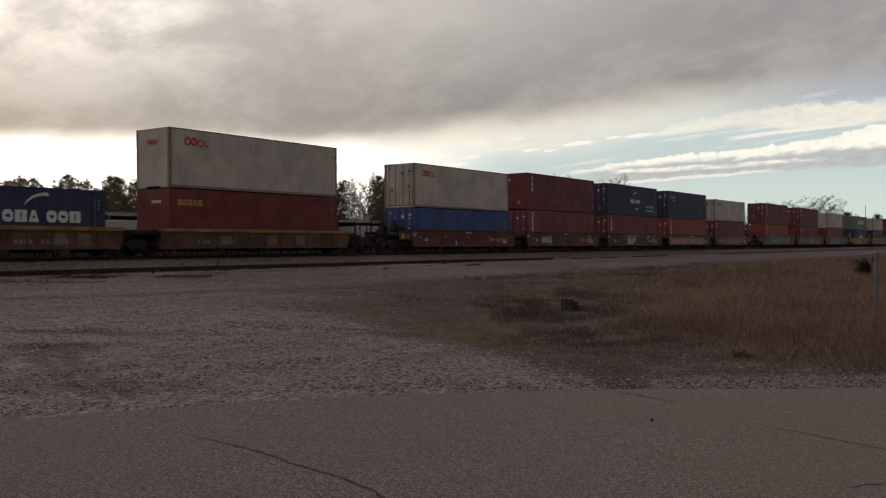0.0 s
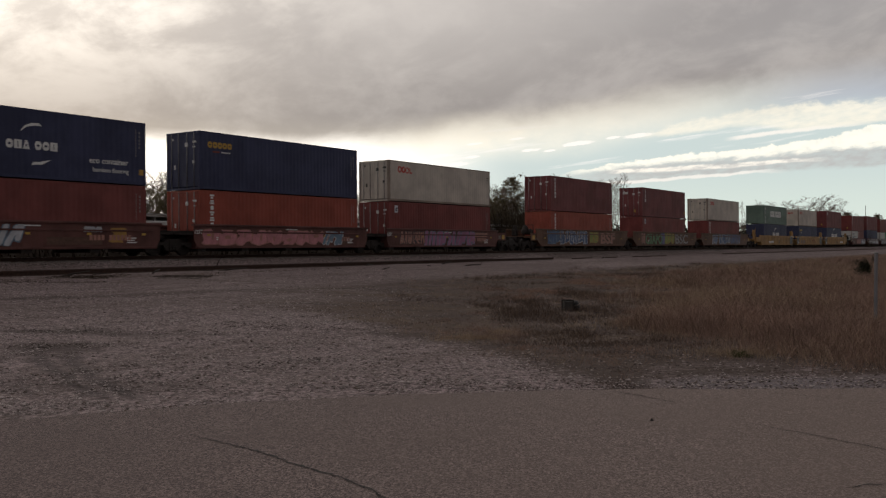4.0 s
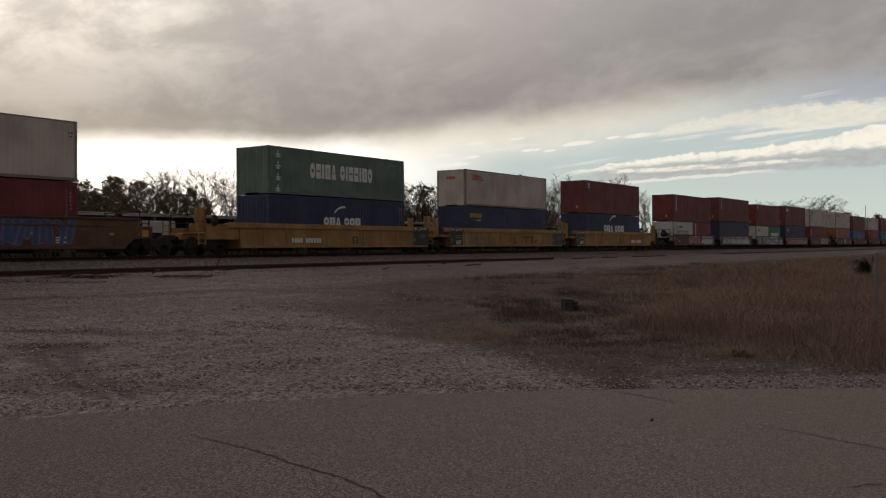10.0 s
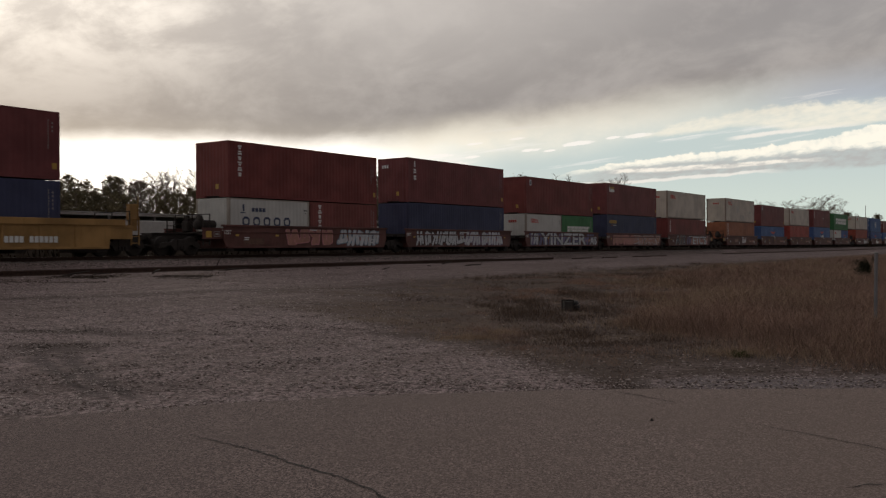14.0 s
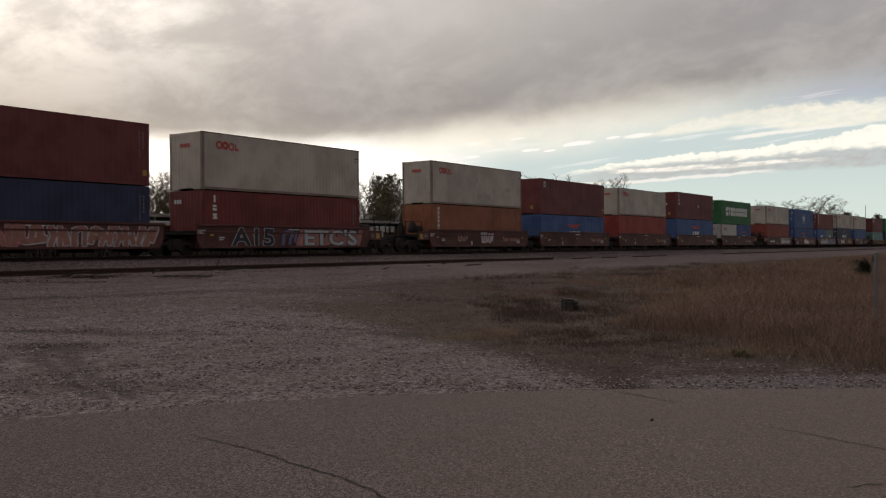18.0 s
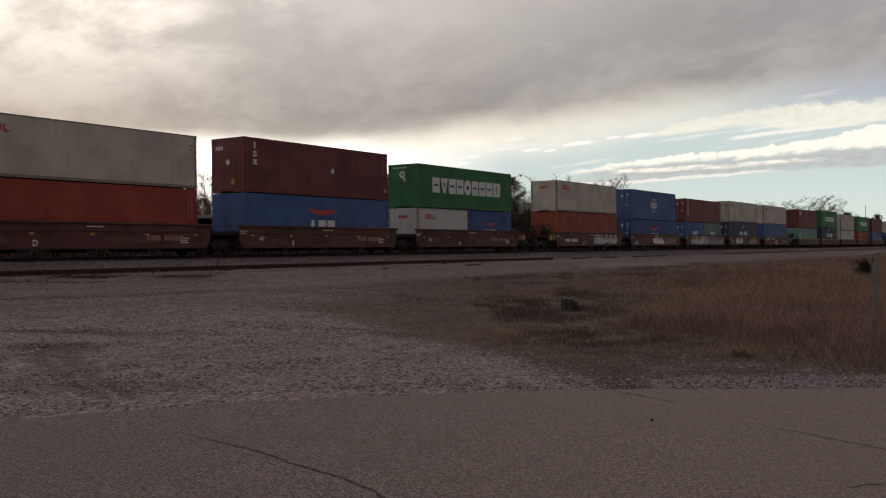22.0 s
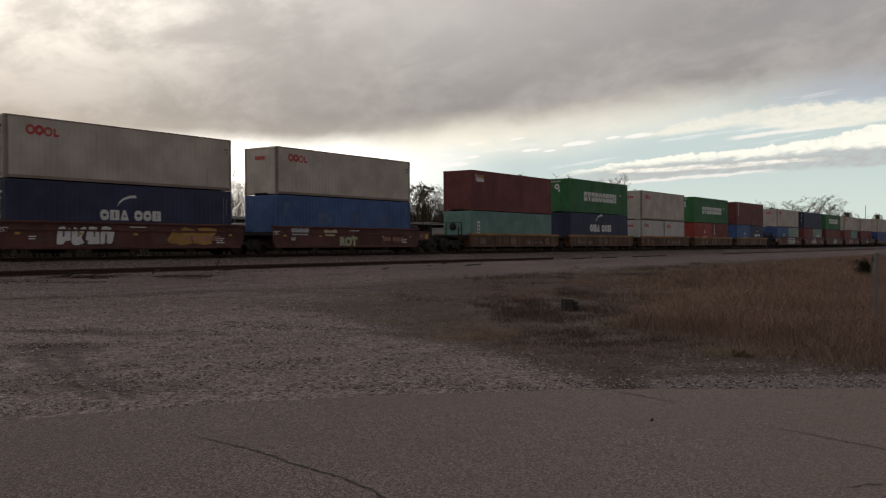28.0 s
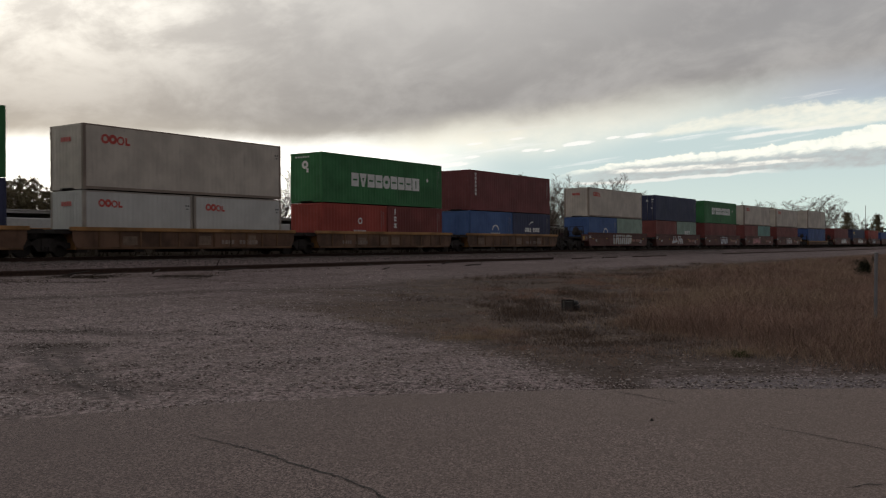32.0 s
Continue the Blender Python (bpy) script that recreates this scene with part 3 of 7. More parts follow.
def rail_mesh(length):
    prof = rail_profile()
    n = len(prof)
    verts = [(-length / 2, y, z) for y, z in prof] + [(length / 2, y, z) for y, z in prof]
    faces = [(i, (i + 1) % n, n + (i + 1) % n, n + i) for i in range(n)] + [tuple(range(n - 1, -1, -1)), tuple(range(n, 2 * n))]
    return mesh_of("rail", verts, faces)


def build_tracks():
    # main line
    main = new("railway_track")
    main.matrix_basis = track_pose(250, TRACK, RAIL - 0.171)
    tagged(main, "main line track on dark sleepers in grey ballast", "railway track", kind="structure")
    me = rail_mesh(1100)
    head = boxes("rail_head", [(-550, 550, -0.026, 0.026, 0.1705, 0.1722)])
    for y in (-0.755, 0.755):
        r = put("rail", me, RUST, main, pose(0, y, 0))
        put("running_surface", head, RAILTOP, r, label="polished running surface")
    ties = boxes("sleepers", [(x, x + 0.23, -1.3, 1.3, -0.16, 0.0) for x in np.arange(-300, 200, 0.52)])
    ob = put("sleepers", ties, SLEEPER, main)
    ob["kind"] = "stuff"
    # siding, its far end buried in gravel
    side = new("siding_track")
    side.matrix_basis = track_pose(20, SIDING, SIDING_RAIL - 0.171)
    tagged(side, "rusty disused siding rails half buried in gravel", "railway track", kind="structure")
    for y, long in ((-0.755, 86.0), (0.755, 80.0)):
        put("rail", rail_mesh(long), RUST, side, pose(-45.2 + long / 2, y, 0, 0, 0.03, 0))
    for x, long in ((45.6, 3.4), (51.0, 2.4), (59.5, 8.0)):
        put("rail", rail_mesh(long), RUST, side, pose(x, -0.755, -0.11))
    me = rail_mesh(140)
    put("rail", me, RUST, side, pose(150, -0.755, -0.08))
    # ballast stones along the main line
    rng = np.random.default_rng(3)
    base = np.array([(1, 0, 0), (-1, 0, 0), (0, 1, 0), (0, -1, 0), (0, 0, 0.8), (0, 0, -0.6)])
    fc = np.array([(0, 2, 4), (2, 1, 4), (1, 3, 4), (3, 0, 4), (2, 0, 5), (1, 2, 5), (3, 1, 5), (0, 3, 5)])
    V, F = [], []
    for i in range(9000):
        s, l = rng.uniform(12, 110), rng.uniform(33.9, 36.1)
        r = rng.uniform(0.025, 0.06)
        p = at(s, l, ground_z(s, l) + 0.01)
        q = base * r * rng.uniform(0.6, 1.3, (6, 3)) + np.array(p)
        V.append(q)
        F.append(fc + 6 * i)
    ob = put("ballast", mesh_of("ballast", np.concatenate(V), np.concatenate(F)), BALLAST)
    tagged(ob, "grey crushed stone ballast along the track", "ballast", kind="stuff")


build_ground()
build_road()
build_tracks()


# ---- containers ----
W2 = 1.219
MESH = {}


def once(key, make):
    if key not in MESH:
        MESH[key] = make()
    return MESH[key]


def corrugated(name, length, z0, z1, pitch, depth):
    """A panel along x whose outer face is at y = 0 and whose troughs lie deeper at +y."""
    n = max(3, round(length / pitch))
    p = length / n
    pts = []
    for i in range(n):
        x = -length / 2 + i * p
        pts += [(x, 0.0), (x + 0.26 * p, 0.0), (x + 0.50 * p, depth), (x + 0.76 * p, depth)]
    pts.append((length / 2, 0.0))
    m = len(pts)
    verts = [(x, y, z0) for x, y in pts] + [(x, y, z1) for x, y in pts] + [(x, depth + 0.01, z0) for x, y in pts] + [(x, depth + 0.01, z1) for x, y in pts]
    faces = [(i, i + 1, m + i + 1, m + i) for i in range(m - 1)] + [(2 * m + i + 1, 2 * m + i, 3 * m + i, 3 * m + i + 1) for i in range(m - 1)]
    faces += [(m + i, m + i + 1, 3 * m + i + 1, 3 * m + i) for i in range(m - 1)] + [(i + 1, i, 2 * m + i, 2 * m + i + 1) for i in range(m - 1)]
    faces += [(0, m, 3 * m, 2 * m), (m - 1, 3 * m - 1, 4 * m - 1, 2 * m - 1)]
    return mesh_of(name, verts, faces)


def door_mesh(h):
    """One door leaf in the y-z plane, outer face at x = 0, 1.13 wide, with pressed panels."""
    w, z0, z1 = 1.13, 0.16, h - 0.13
    items = [(0.0, 0.045, 0, w, z0, z1)]
    rows = 5
    step = (z1 - z0 - 0.1) / rows
    for i in range(rows):
        items.append((-0.016, 0.0, 0.10, w - 0.10, z0 + 0.05 + i * step + 0.09, z0 + 0.05 + (i + 1) * step - 0.07))
    return boxes("door", items)


def bar_mesh(h):
    return tube("locking_bar", [((-0.035, 0, 0.10), 0.020, (0, 0, 1)), ((-0.035, 0, h - 0.08), 0.020, (0, 0, 1))], 6)


def frame_parts(length, h):
    hx, pw = length / 2, 0.15
    return {
        "corner_post": once(("post", h), lambda: boxes("corner_post", [(-pw / 2, pw / 2, -pw / 2, pw / 2, 0.118, h - 0.118)], 0.012)),
        "corner_casting": once("casting", lambda: boxes("corner_casting", [(-0.089, 0.089, -0.081, 0.081, 0, 0.118)], 0.014)),
        "top_rail": once(("top", length), lambda: boxes("top_rail", [(-hx + 0.178, hx - 0.178, -0.03, 0.03, -0.03, 0.03)])),
        "bottom_rail": once(("bot", length), lambda: boxes("bottom_rail", [(-hx + 0.178, hx - 0.178, -0.026, 0.026, 0.026, 0.15)])),
        "end_rail": once("endrail", lambda: boxes("end_rail", [(-0.05, 0.05, -W2 + 0.163, W2 - 0.163, 0, 0.115)])),
        "front_rail": once("frontrail", lambda: boxes("end_rail", [(-0.05, 0.05, -W2 + 0.163, -0.52, 0.02, 0.115), (-0.05, 0.05, 0.52, W2 - 0.163, 0.02, 0.115), (-0.05, 0.05, -0.52, 0.52, 0.095, 0.115)])),
        "side_panel": once(("side", length, h), lambda: corrugated("side_panel", length - 0.30, 0.145, h - 0.055, 0.278, 0.0075)),
        "end_panel": once(("end", h), lambda: corrugated("end_panel", 2.15, 0.11, h - 0.11, 0.25, 0.020)),
        "roof_panel": once(("roof", length), lambda: corrugated("roof_panel", length - 0.30, -1.15, 1.15, 0.42, 0.02)),
        "floor_panel": once(("floor", length), lambda: boxes("floor_panel", [(-hx + 0.2, hx - 0.2, -1.15, 1.15, 0.03, 0.14)])),
        "door": once(("door", h), lambda: door_mesh(h)),
        "locking_bar": once(("bar", h), lambda: bar_mesh(h)),
    }


def blocks(key, items, depth=0.005):
    """Flat marks on the near side (x, z outlines), their faces just proud of the corrugations."""
    return once(("blk", key), lambda: boxes("mark", [(x, x + w, -depth, 0.0, z, z + hh) for x, z, w, hh in items]))


def plate(key, outline, depth=0.005):
    return once(("plate", key), lambda: prism("mark", outline, -depth, 0.0))


def lettering(key, text, size, bold=0.0):
    def make():
        cu = bpy.data.curves.new("lettering", "FONT")
        cu.body, cu.size, cu.extrude, cu.offset = text, size, 0.003, bold
        cu.align_x = "CENTER"
        cu.resolution_u = 3
        ob = bpy.data.objects.new("lettering", cu)
        scene.collection.objects.link(ob)
        me = bpy.data.meshes.new_from_object(ob.evaluated_get(bpy.context.evaluated_depsgraph_get()))
        bpy.data.objects.remove(ob)
        bpy.data.curves.remove(cu)
        me.materials.clear()
        me.transform(Matrix.Rotation(radians(90), 4, "X"))
        return me
    return once(("txt", key), make)


def arc_outline(r0, r1, a0, a1, n=14):
    out = [(r1 * math.cos(radians(a0 + (a1 - a0) * i / n)), r1 * math.sin(radians(a0 + (a1 - a0) * i / n))) for i in range(n + 1)]
    return out + [(r0 * math.cos(radians(a1 + (a0 - a1) * i / n)), r0 * math.sin(radians(a1 + (a0 - a1) * i / n))) for i in range(n + 1)]


def ring(key, r0, r1):
    def make():
        n = 20
        v, f = [], []
        for i in range(n):
            t = 2 * math.pi * i / n
            for r, y in ((r0, 0), (r1, 0), (r1, -0.005), (r0, -0.005)):
                v.append((r * math.cos(t), y, r * math.sin(t)))
        for i in range(n):
            a, b = 4 * i, 4 * ((i + 1) % n)
            f += [(a + 3, a + 2, b + 2, b + 3), (a + 2, a + 1, b + 1, b + 2), (a, a + 3, b + 3, b)]
        return mesh_of("mark", v, f)
    return once(("ring", key), make)


SIGN_SHAPES = {
    "o": [(0.25, 0), (0.75, 0), (1, 0.25), (1, 0.75), (0.75, 1), (0.25, 1), (0, 0.75), (0, 0.25)],
    "r": [(0, 0), (0.5, 0), (1, 0), (1, 0.5), (1, 1), (0.5, 1), (0, 1), (0, 0.5)],
    "v": [(0.34, 0), (0.66, 0), (0.83, 0.5), (1, 1), (0.5, 1), (0, 1), (0.17, 0.5)],
    "a": [(0, 0), (0.5, 0), (1, 0), (0.83, 0.5), (0.66, 1), (0.34, 1), (0.17, 0.5)],
}


def pierced(kind, w, hh, kx, kz):
    """One plain sign block: a plate of the given outline with a smaller opening of the same outline."""
    def make():
        outer = [(x * w, z * hh) for x, z in SIGN_SHAPES[kind]]
        n = len(outer)
        cx, cz = sum(p[0] for p in outer) / n, sum(p[1] for p in outer) / n
        inner = [(cx + (x - cx) * kx, cz + (z - cz) * kz) for x, z in outer]
        verts = [(x, y, z) for loop in (outer, inner) for y in (-0.005, 0.0) for x, z in loop]
        faces = []
        for i in range(n):
            j = (i + 1) % n
            faces += [(i, j, 2 * n + j, 2 * n + i), (i, n + i, n + j, j), (2 * n + i, 2 * n + j, 3 * n + j, 3 * n + i)]
        return mesh_of("mark", verts, faces)
    return once(("pierced", kind, round(w, 3), round(hh, 3), kx, kz), make)


def sign_row(thing, shapes, w, hh, gap, ink, x, z, label, hole=(0.42, 0.26)):
    """Plain pierced blocks in a row, their middle at x; a blank leaves a space, i is a narrow block, m a wide one."""
    widths = [{" ": 0.45, "i": 0.42, "m": 1.12}.get(q, 1.0) * w for q in shapes]
    at_x = x - (sum(widths) + gap * (len(shapes) - 1)) / 2
    for q, ww in zip(shapes, widths):
        if q == "i":
            mark(thing, blocks("narrow%.3f%.3f" % (ww, hh), [(0, 0, ww, hh)]), ink, at_x, z, label)
        elif q != " ":
            kx, kz = (0.12, 0.62) if q == "m" else (0.62, 0.13) if q == "r" else (0.30, 0.22) if q in "av" else hole
            mark(thing, pierced("r" if q == "m" else q, ww, hh, kx, kz), ink, at_x, z, label)
        at_x += ww + gap


def row(n, x, z, w, hh, gap):
    return [(x + i * (w + gap), z, w, hh) for i in range(n)]


SIDE_Y = -W2 + 0.006


def mark(thing, me, ink, x, z, label=""):
    put("marking", me, INK[ink], thing, pose(x, SIDE_Y - 0.003, z), label)


def end_mark(thing, me, ink, y, z, hl, label=""):
    put("marking", me, INK[ink], thing, pose(-hl - 0.012, y, z, 0, 0, -90), label)


def logo(thing, kind, length, h):
    """The maker's sign on the near side and the leading end, as plain blocks in its colours."""
    hx = length / 2
    k = 1.0 if length > 8 else 0.82
    if kind == "redword":
        x = -hx + 0.90 * k
        mark(thing, ring("ro%.1f" % k, 0.11 * k, 0.215 * k), "red", x + 0.22 * k, h * 0.79, "red emblem")
        mark(thing, ring("ri%.1f" % k, 0.08 * k, 0.215 * k), "red", x + 0.62 * k, h * 0.79, "red emblem")
        mark(thing, ring("rc%.1f" % k, 0.12 * k, 0.20 * k), "red", x + 1.03 * k, h * 0.78, "red emblem")
        mark(thing, blocks("rl%.1f" % k, [(0, -0.19 * k, 0.09 * k, 0.34 * k), (0.09 * k, -0.19 * k, 0.17 * k, 0.10 * k)]), "red", x + 1.28 * k, h * 0.78)
    elif kind == "redend":
        end_mark(thing, blocks("re", row(4, -0.38, 0, 0.15, 0.20, 0.04)), "red", 0.0, h * 0.74, hx, "small red sign")
    elif kind == "vertical":
        # six white blocks, one over the other
        for i in range(6):
            mark(thing, blocks("v%d" % (i % 3), [[(0, 0.12, 0.28, 0.08), (0.06, 0, 0.16, 0.10)], [(0, 0, 0.28, 0.09), (0.02, 0.12, 0.24, 0.08)], [(0.04, 0, 0.20, 0.20)]][i % 3]), "white", -hx + 0.66, h * 0.86 - 0.28 * i)
    elif kind == "three":
        for i, it in enumerate(([(0.06, 0, 0.12, 0.36)], [(0, 0, 0.26, 0.12), (0, 0.17, 0.26, 0.12)], [(0.0, 0, 0.28, 0.10), (0.06, 0.10, 0.16, 0.08), (0.0, 0.18, 0.28, 0.10)])):
            mark(thing, blocks("t%d" % i, it), "white", -hx + 0.66, h * 0.80 - 0.42 * i)
        end_mark(thing, blocks("te", row(3, -0.3, 0, 0.13, 0.2, 0.06)), "white", 0.55, h * 0.78, hx)
    elif kind in ("arcword", "arcbold"):
        kk = 1.0 if kind == "arcword" else 1.36
        if length < 8:
            kk = 0.72 if kind == "arcword" else 1.08
        z = h - 1.60 if length > 8 else h - 1.45
        mark(thing, plate("swoosh%.2f" % kk, [(0, 0), (0.14 * kk, 0.17 * kk), (0.40 * kk, 0.33 * kk), (0.72 * kk, 0.42 * kk), (1.06 * kk, 0.43 * kk), (1.00 * kk, 0.56 * kk), (0.68 * kk, 0.53 * kk), (0.34 * kk, 0.41 * kk), (0.10 * kk, 0.22 * kk)]), "white", -0.80 * kk, z + 0.60 * kk, "white swoosh")
        sign_row(thing, "oma oom", 0.44 * kk, 0.46 * kk, 0.06 * kk, "white", -0.02, z, "white sign block")
    elif kind == "arcwordtop":
        mark(thing, plate("swup", [(0, 0), (0.3, 0.22), (0.65, 0.30), (1.0, 0.30), (0.85, 0.42), (0.5, 0.40), (0.2, 0.26)]), "white", -0.15, h * 0.66, "white swoosh")
        mark(thing, plate("swdn", [(0, 0), (0.5, 0.04), (0.9, 0.26), (0.7, 0.22), (0.35, 0.14), (0.1, 0.13)]), "white", 0.35, h * 0.20, "white swoosh")
        sign_row(thing, "oma oom", 0.30, 0.36, 0.05, "white", 0.4, h * 0.42, "white sign block")
        mark(thing, lettering("eco", "eco container", 0.36, 0.006), "white", 4.1, h * 0.30)
        mark(thing, lettering("bam", "bamboo flooring", 0.28, 0.003), "white", 4.2, h * 0.17)
    elif kind in ("greenword", "greenwide"):
        kk = {"greenword": 1.0, "greenwide": 1.28}[kind] if length > 8 else 0.58
        sign_row(thing, "rvrrorrrm", 0.68 * kk, 0.80 * kk, 0.09 * kk, "white", 0.0, 1.05 if length > 8 else 1.24, "white sign block")
        end_mark(thing, blocks("ge", row(6, -0.6, 0, 0.12, 0.09, 0.07)), "white", 0.2, h * 0.90, hx)
        end_mark(thing, ring("gend", 0.09, 0.24), "white", 0.05, h * 0.76, hx, "white emblem")
        end_mark(thing, blocks("gend2", [(0.10, -0.45, 0.16, 0.24)]), "white", 0.05, h * 0.76, hx)
        mark(thing, plate("gdm", [(0, -0.14), (0.14, 0), (0, 0.14), (-0.14, 0)]), "white", hx * 0.72, h * 0.62)
    elif kind == "eagle":
        kk = 1.0 if length > 8 else 0.62
        mark(thing, plate("eag%.2f" % kk, [(a * kk, b * kk) for a, b in ((0, 0.34), (0.25, 0.20), (0.75, 0.05), (1.25, 0.0), (1.75, 0.05), (2.25, 0.20), (2.5, 0.34), (2.0, 0.36), (1.25, 0.30), (0.5, 0.36))]), "red", -1.3 * kk, h - 1.06, "red emblem")
        sign_row(thing, "arr", 0.66 * kk, 0.95 * kk, 0.12 * kk, "white", -0.05, h - 1.32 - 0.95 * kk, "white sign block")
    elif kind == "globe":
        mark(thing, ring("gl", 0.62, 0.70), "white", -0.2, h * 0.50, "white globe sign")
        mark(thing, plate("gle", arc_outline(0.28, 0.34, -90, 90)), "white", -0.2, h * 0.50)
        mark(thing, plate("glw", arc_outline(0.28, 0.34, 90, 270)), "white", -0.2, h * 0.50)
        mark(thing, blocks("glb", row(5, -0.85, 0.02, 0.26, 0.24, 0.10) + row(8, -0.75, -0.22, 0.14, 0.14, 0.06)), "white", -0.2, h * 0.50)
    elif kind == "dome":
        mark(thing, plate("dome", arc_outline(0.40, 0.50, 10, 170)), "white", 0.5, h * 0.44, "white emblem")
        mark(thing, blocks("domew", row(5, -0.65, 0, 0.2, 0.26, 0.07)), "white", 0.5, h * 0.30)
    elif kind == "blueword":
        sign_row(thing, "ooooo", 0.50, 0.50, 0.26, "blue", -0.3, 1.15, "dark blue sign block", (0.62, 0.56))
        mark(thing, blocks("bw2", row(4, -0.2, 0, 0.2, 0.2, 0.06) + [(-1.0, -0.1, 0.35, 0.06), (-0.85, 0.0, 0.12, 0.38)]), "blue", -1.2, h * 0.74, "dark blue emblem")
    elif kind == "whiteword":
        sign_row(thing, "orima oirrimo", 0.40, 0.84, 0.10, "white", 0.0, 1.02, "white sign block")
        mark(thing, blocks("wv", [c for i in range(4) for c in ((0, -0.62 * i, 0.38, 0.05), (0.16, -0.62 * i - 0.14, 0.06, 0.40), (0.02, -0.62 * i - 0.12, 0.34, 0.05))]), "white", -hx + 0.55, h * 0.82, "column of white characters")
    elif kind == "palewhite":
        sign_row(thing, "irrir" if length < 8 else "orirr", 0.34, 0.66, 0.08, "white", 0.1, 0.95, "white sign block")
    elif kind == "yellowword":
        sign_row(thing, "ooooo", 0.29, 0.31, 0.035, "yellow", -hx + 1.35, h - 0.80, "yellow sign block", (0.40, 0.22))
        mark(thing, blocks("ywl", row(4, 0.70, 0, 0.12, 0.07, 0.04)), "white", -hx + 0.75, h - 1.02)
        mark(thing, blocks("ywr", [(0.12, 0, 0.46, 0.08)]), "rustred", -hx + 0.75, h - 1.02)
    elif kind == "touch":
        sign_row(thing, "rorar", 0.27, 0.30, 0.045, "yellow", -hx + 1.25, h * 0.72, "yellow sign block")
        end_mark(thing, blocks("twe", row(5, -0.35, 0, 0.10, 0.14, 0.04)), "white", -0.3, h * 0.76, hx)
    elif kind == "badge":
        mark(thing, blocks("bg", [(0, 0, 0.34, 0.46)]), "silver", -hx + 0.55, h * 0.76, "square silver badge")
        mark(thing, plate("bgw", [(0.05, 0.12), (0.14, 0.27), (0.30, 0.34), (0.27, 0.24), (0.14, 0.19), (0.27, 0.15), (0.27, 0.08)], 0.008), "dark", -hx + 0.55, h * 0.76 + 0.02)
    elif kind == "beacon":
        mark(thing, blocks("bc", [(0, 0.0, 0.10, 0.52), (0.18, 0, 0.95, 0.20), (0.18, 0.22, 0.9, 0.08)]), "white", -hx + 0.55, h * 0.72, "white company sign")
        mark(thing, plate("bcw", [(0.18, 0.32), (1.1, 0.24), (1.1, 0.50), (0.18, 0.48)], 0.006), "ochre", -hx + 0.55, h * 0.72)
    elif kind == "banner":
        mark(thing, blocks("bn", [(0, -1.55, 0.34, 1.55)]), "white", -hx + 0.75, h * 0.72, "white upright sign")
        mark(thing, blocks("bn2", [(0.08, -0.3 - 0.26 * i, 0.18, 0.14) for i in range(5)], 0.008), "dark", -hx + 0.75, h * 0.72)
    elif kind == "diamond":
        mark(thing, plate("dm", [(0, -0.17), (0.17, 0), (0, 0.17), (-0.17, 0)]), "white", 0.9, h * 0.52, "white diamond label")
        end_mark(thing, plate("dm", []), "white", -0.05, h * 0.55, hx)
    elif kind == "patches":
        for x, z, w, hh in ((-5.55, 1.75, 0.45, 0.75), (-2.75, 1.40, 1.15, 0.62), (0.2, 1.52, 0.85, 0.5), (3.05, 1.45, 0.65, 0.6)):
            mark(thing, blocks("pt%.1f" % x, [(x, z, w, hh)], 0.002), "oldblue", 0.0, 0.0, "faded repainted patch")
    elif kind == "repaint":
        for x, z, w, hh in ((-1.75, 1.25, 1.2, 0.75), (-0.35, 0.40, 0.6, 0.5), (0.75, 0.42, 0.7, 0.48), (3.6, 1.2, 0.8, 0.3)):
            mark(thing, blocks("rp%.1f" % x, [(x, z, w, hh)], 0.002), "oldgrey", 0.0, 0.0, "grey repainted patch")
    elif kind == "crest":
        mark(thing, ring("cr", 0.12, 0.2), "white", 0.4, h * 0.62, "white crest")
        mark(thing, blocks("cr2", row(6, -0.6, 0, 0.13, 0.13, 0.07)), "white", 0.4, h * 0.36)


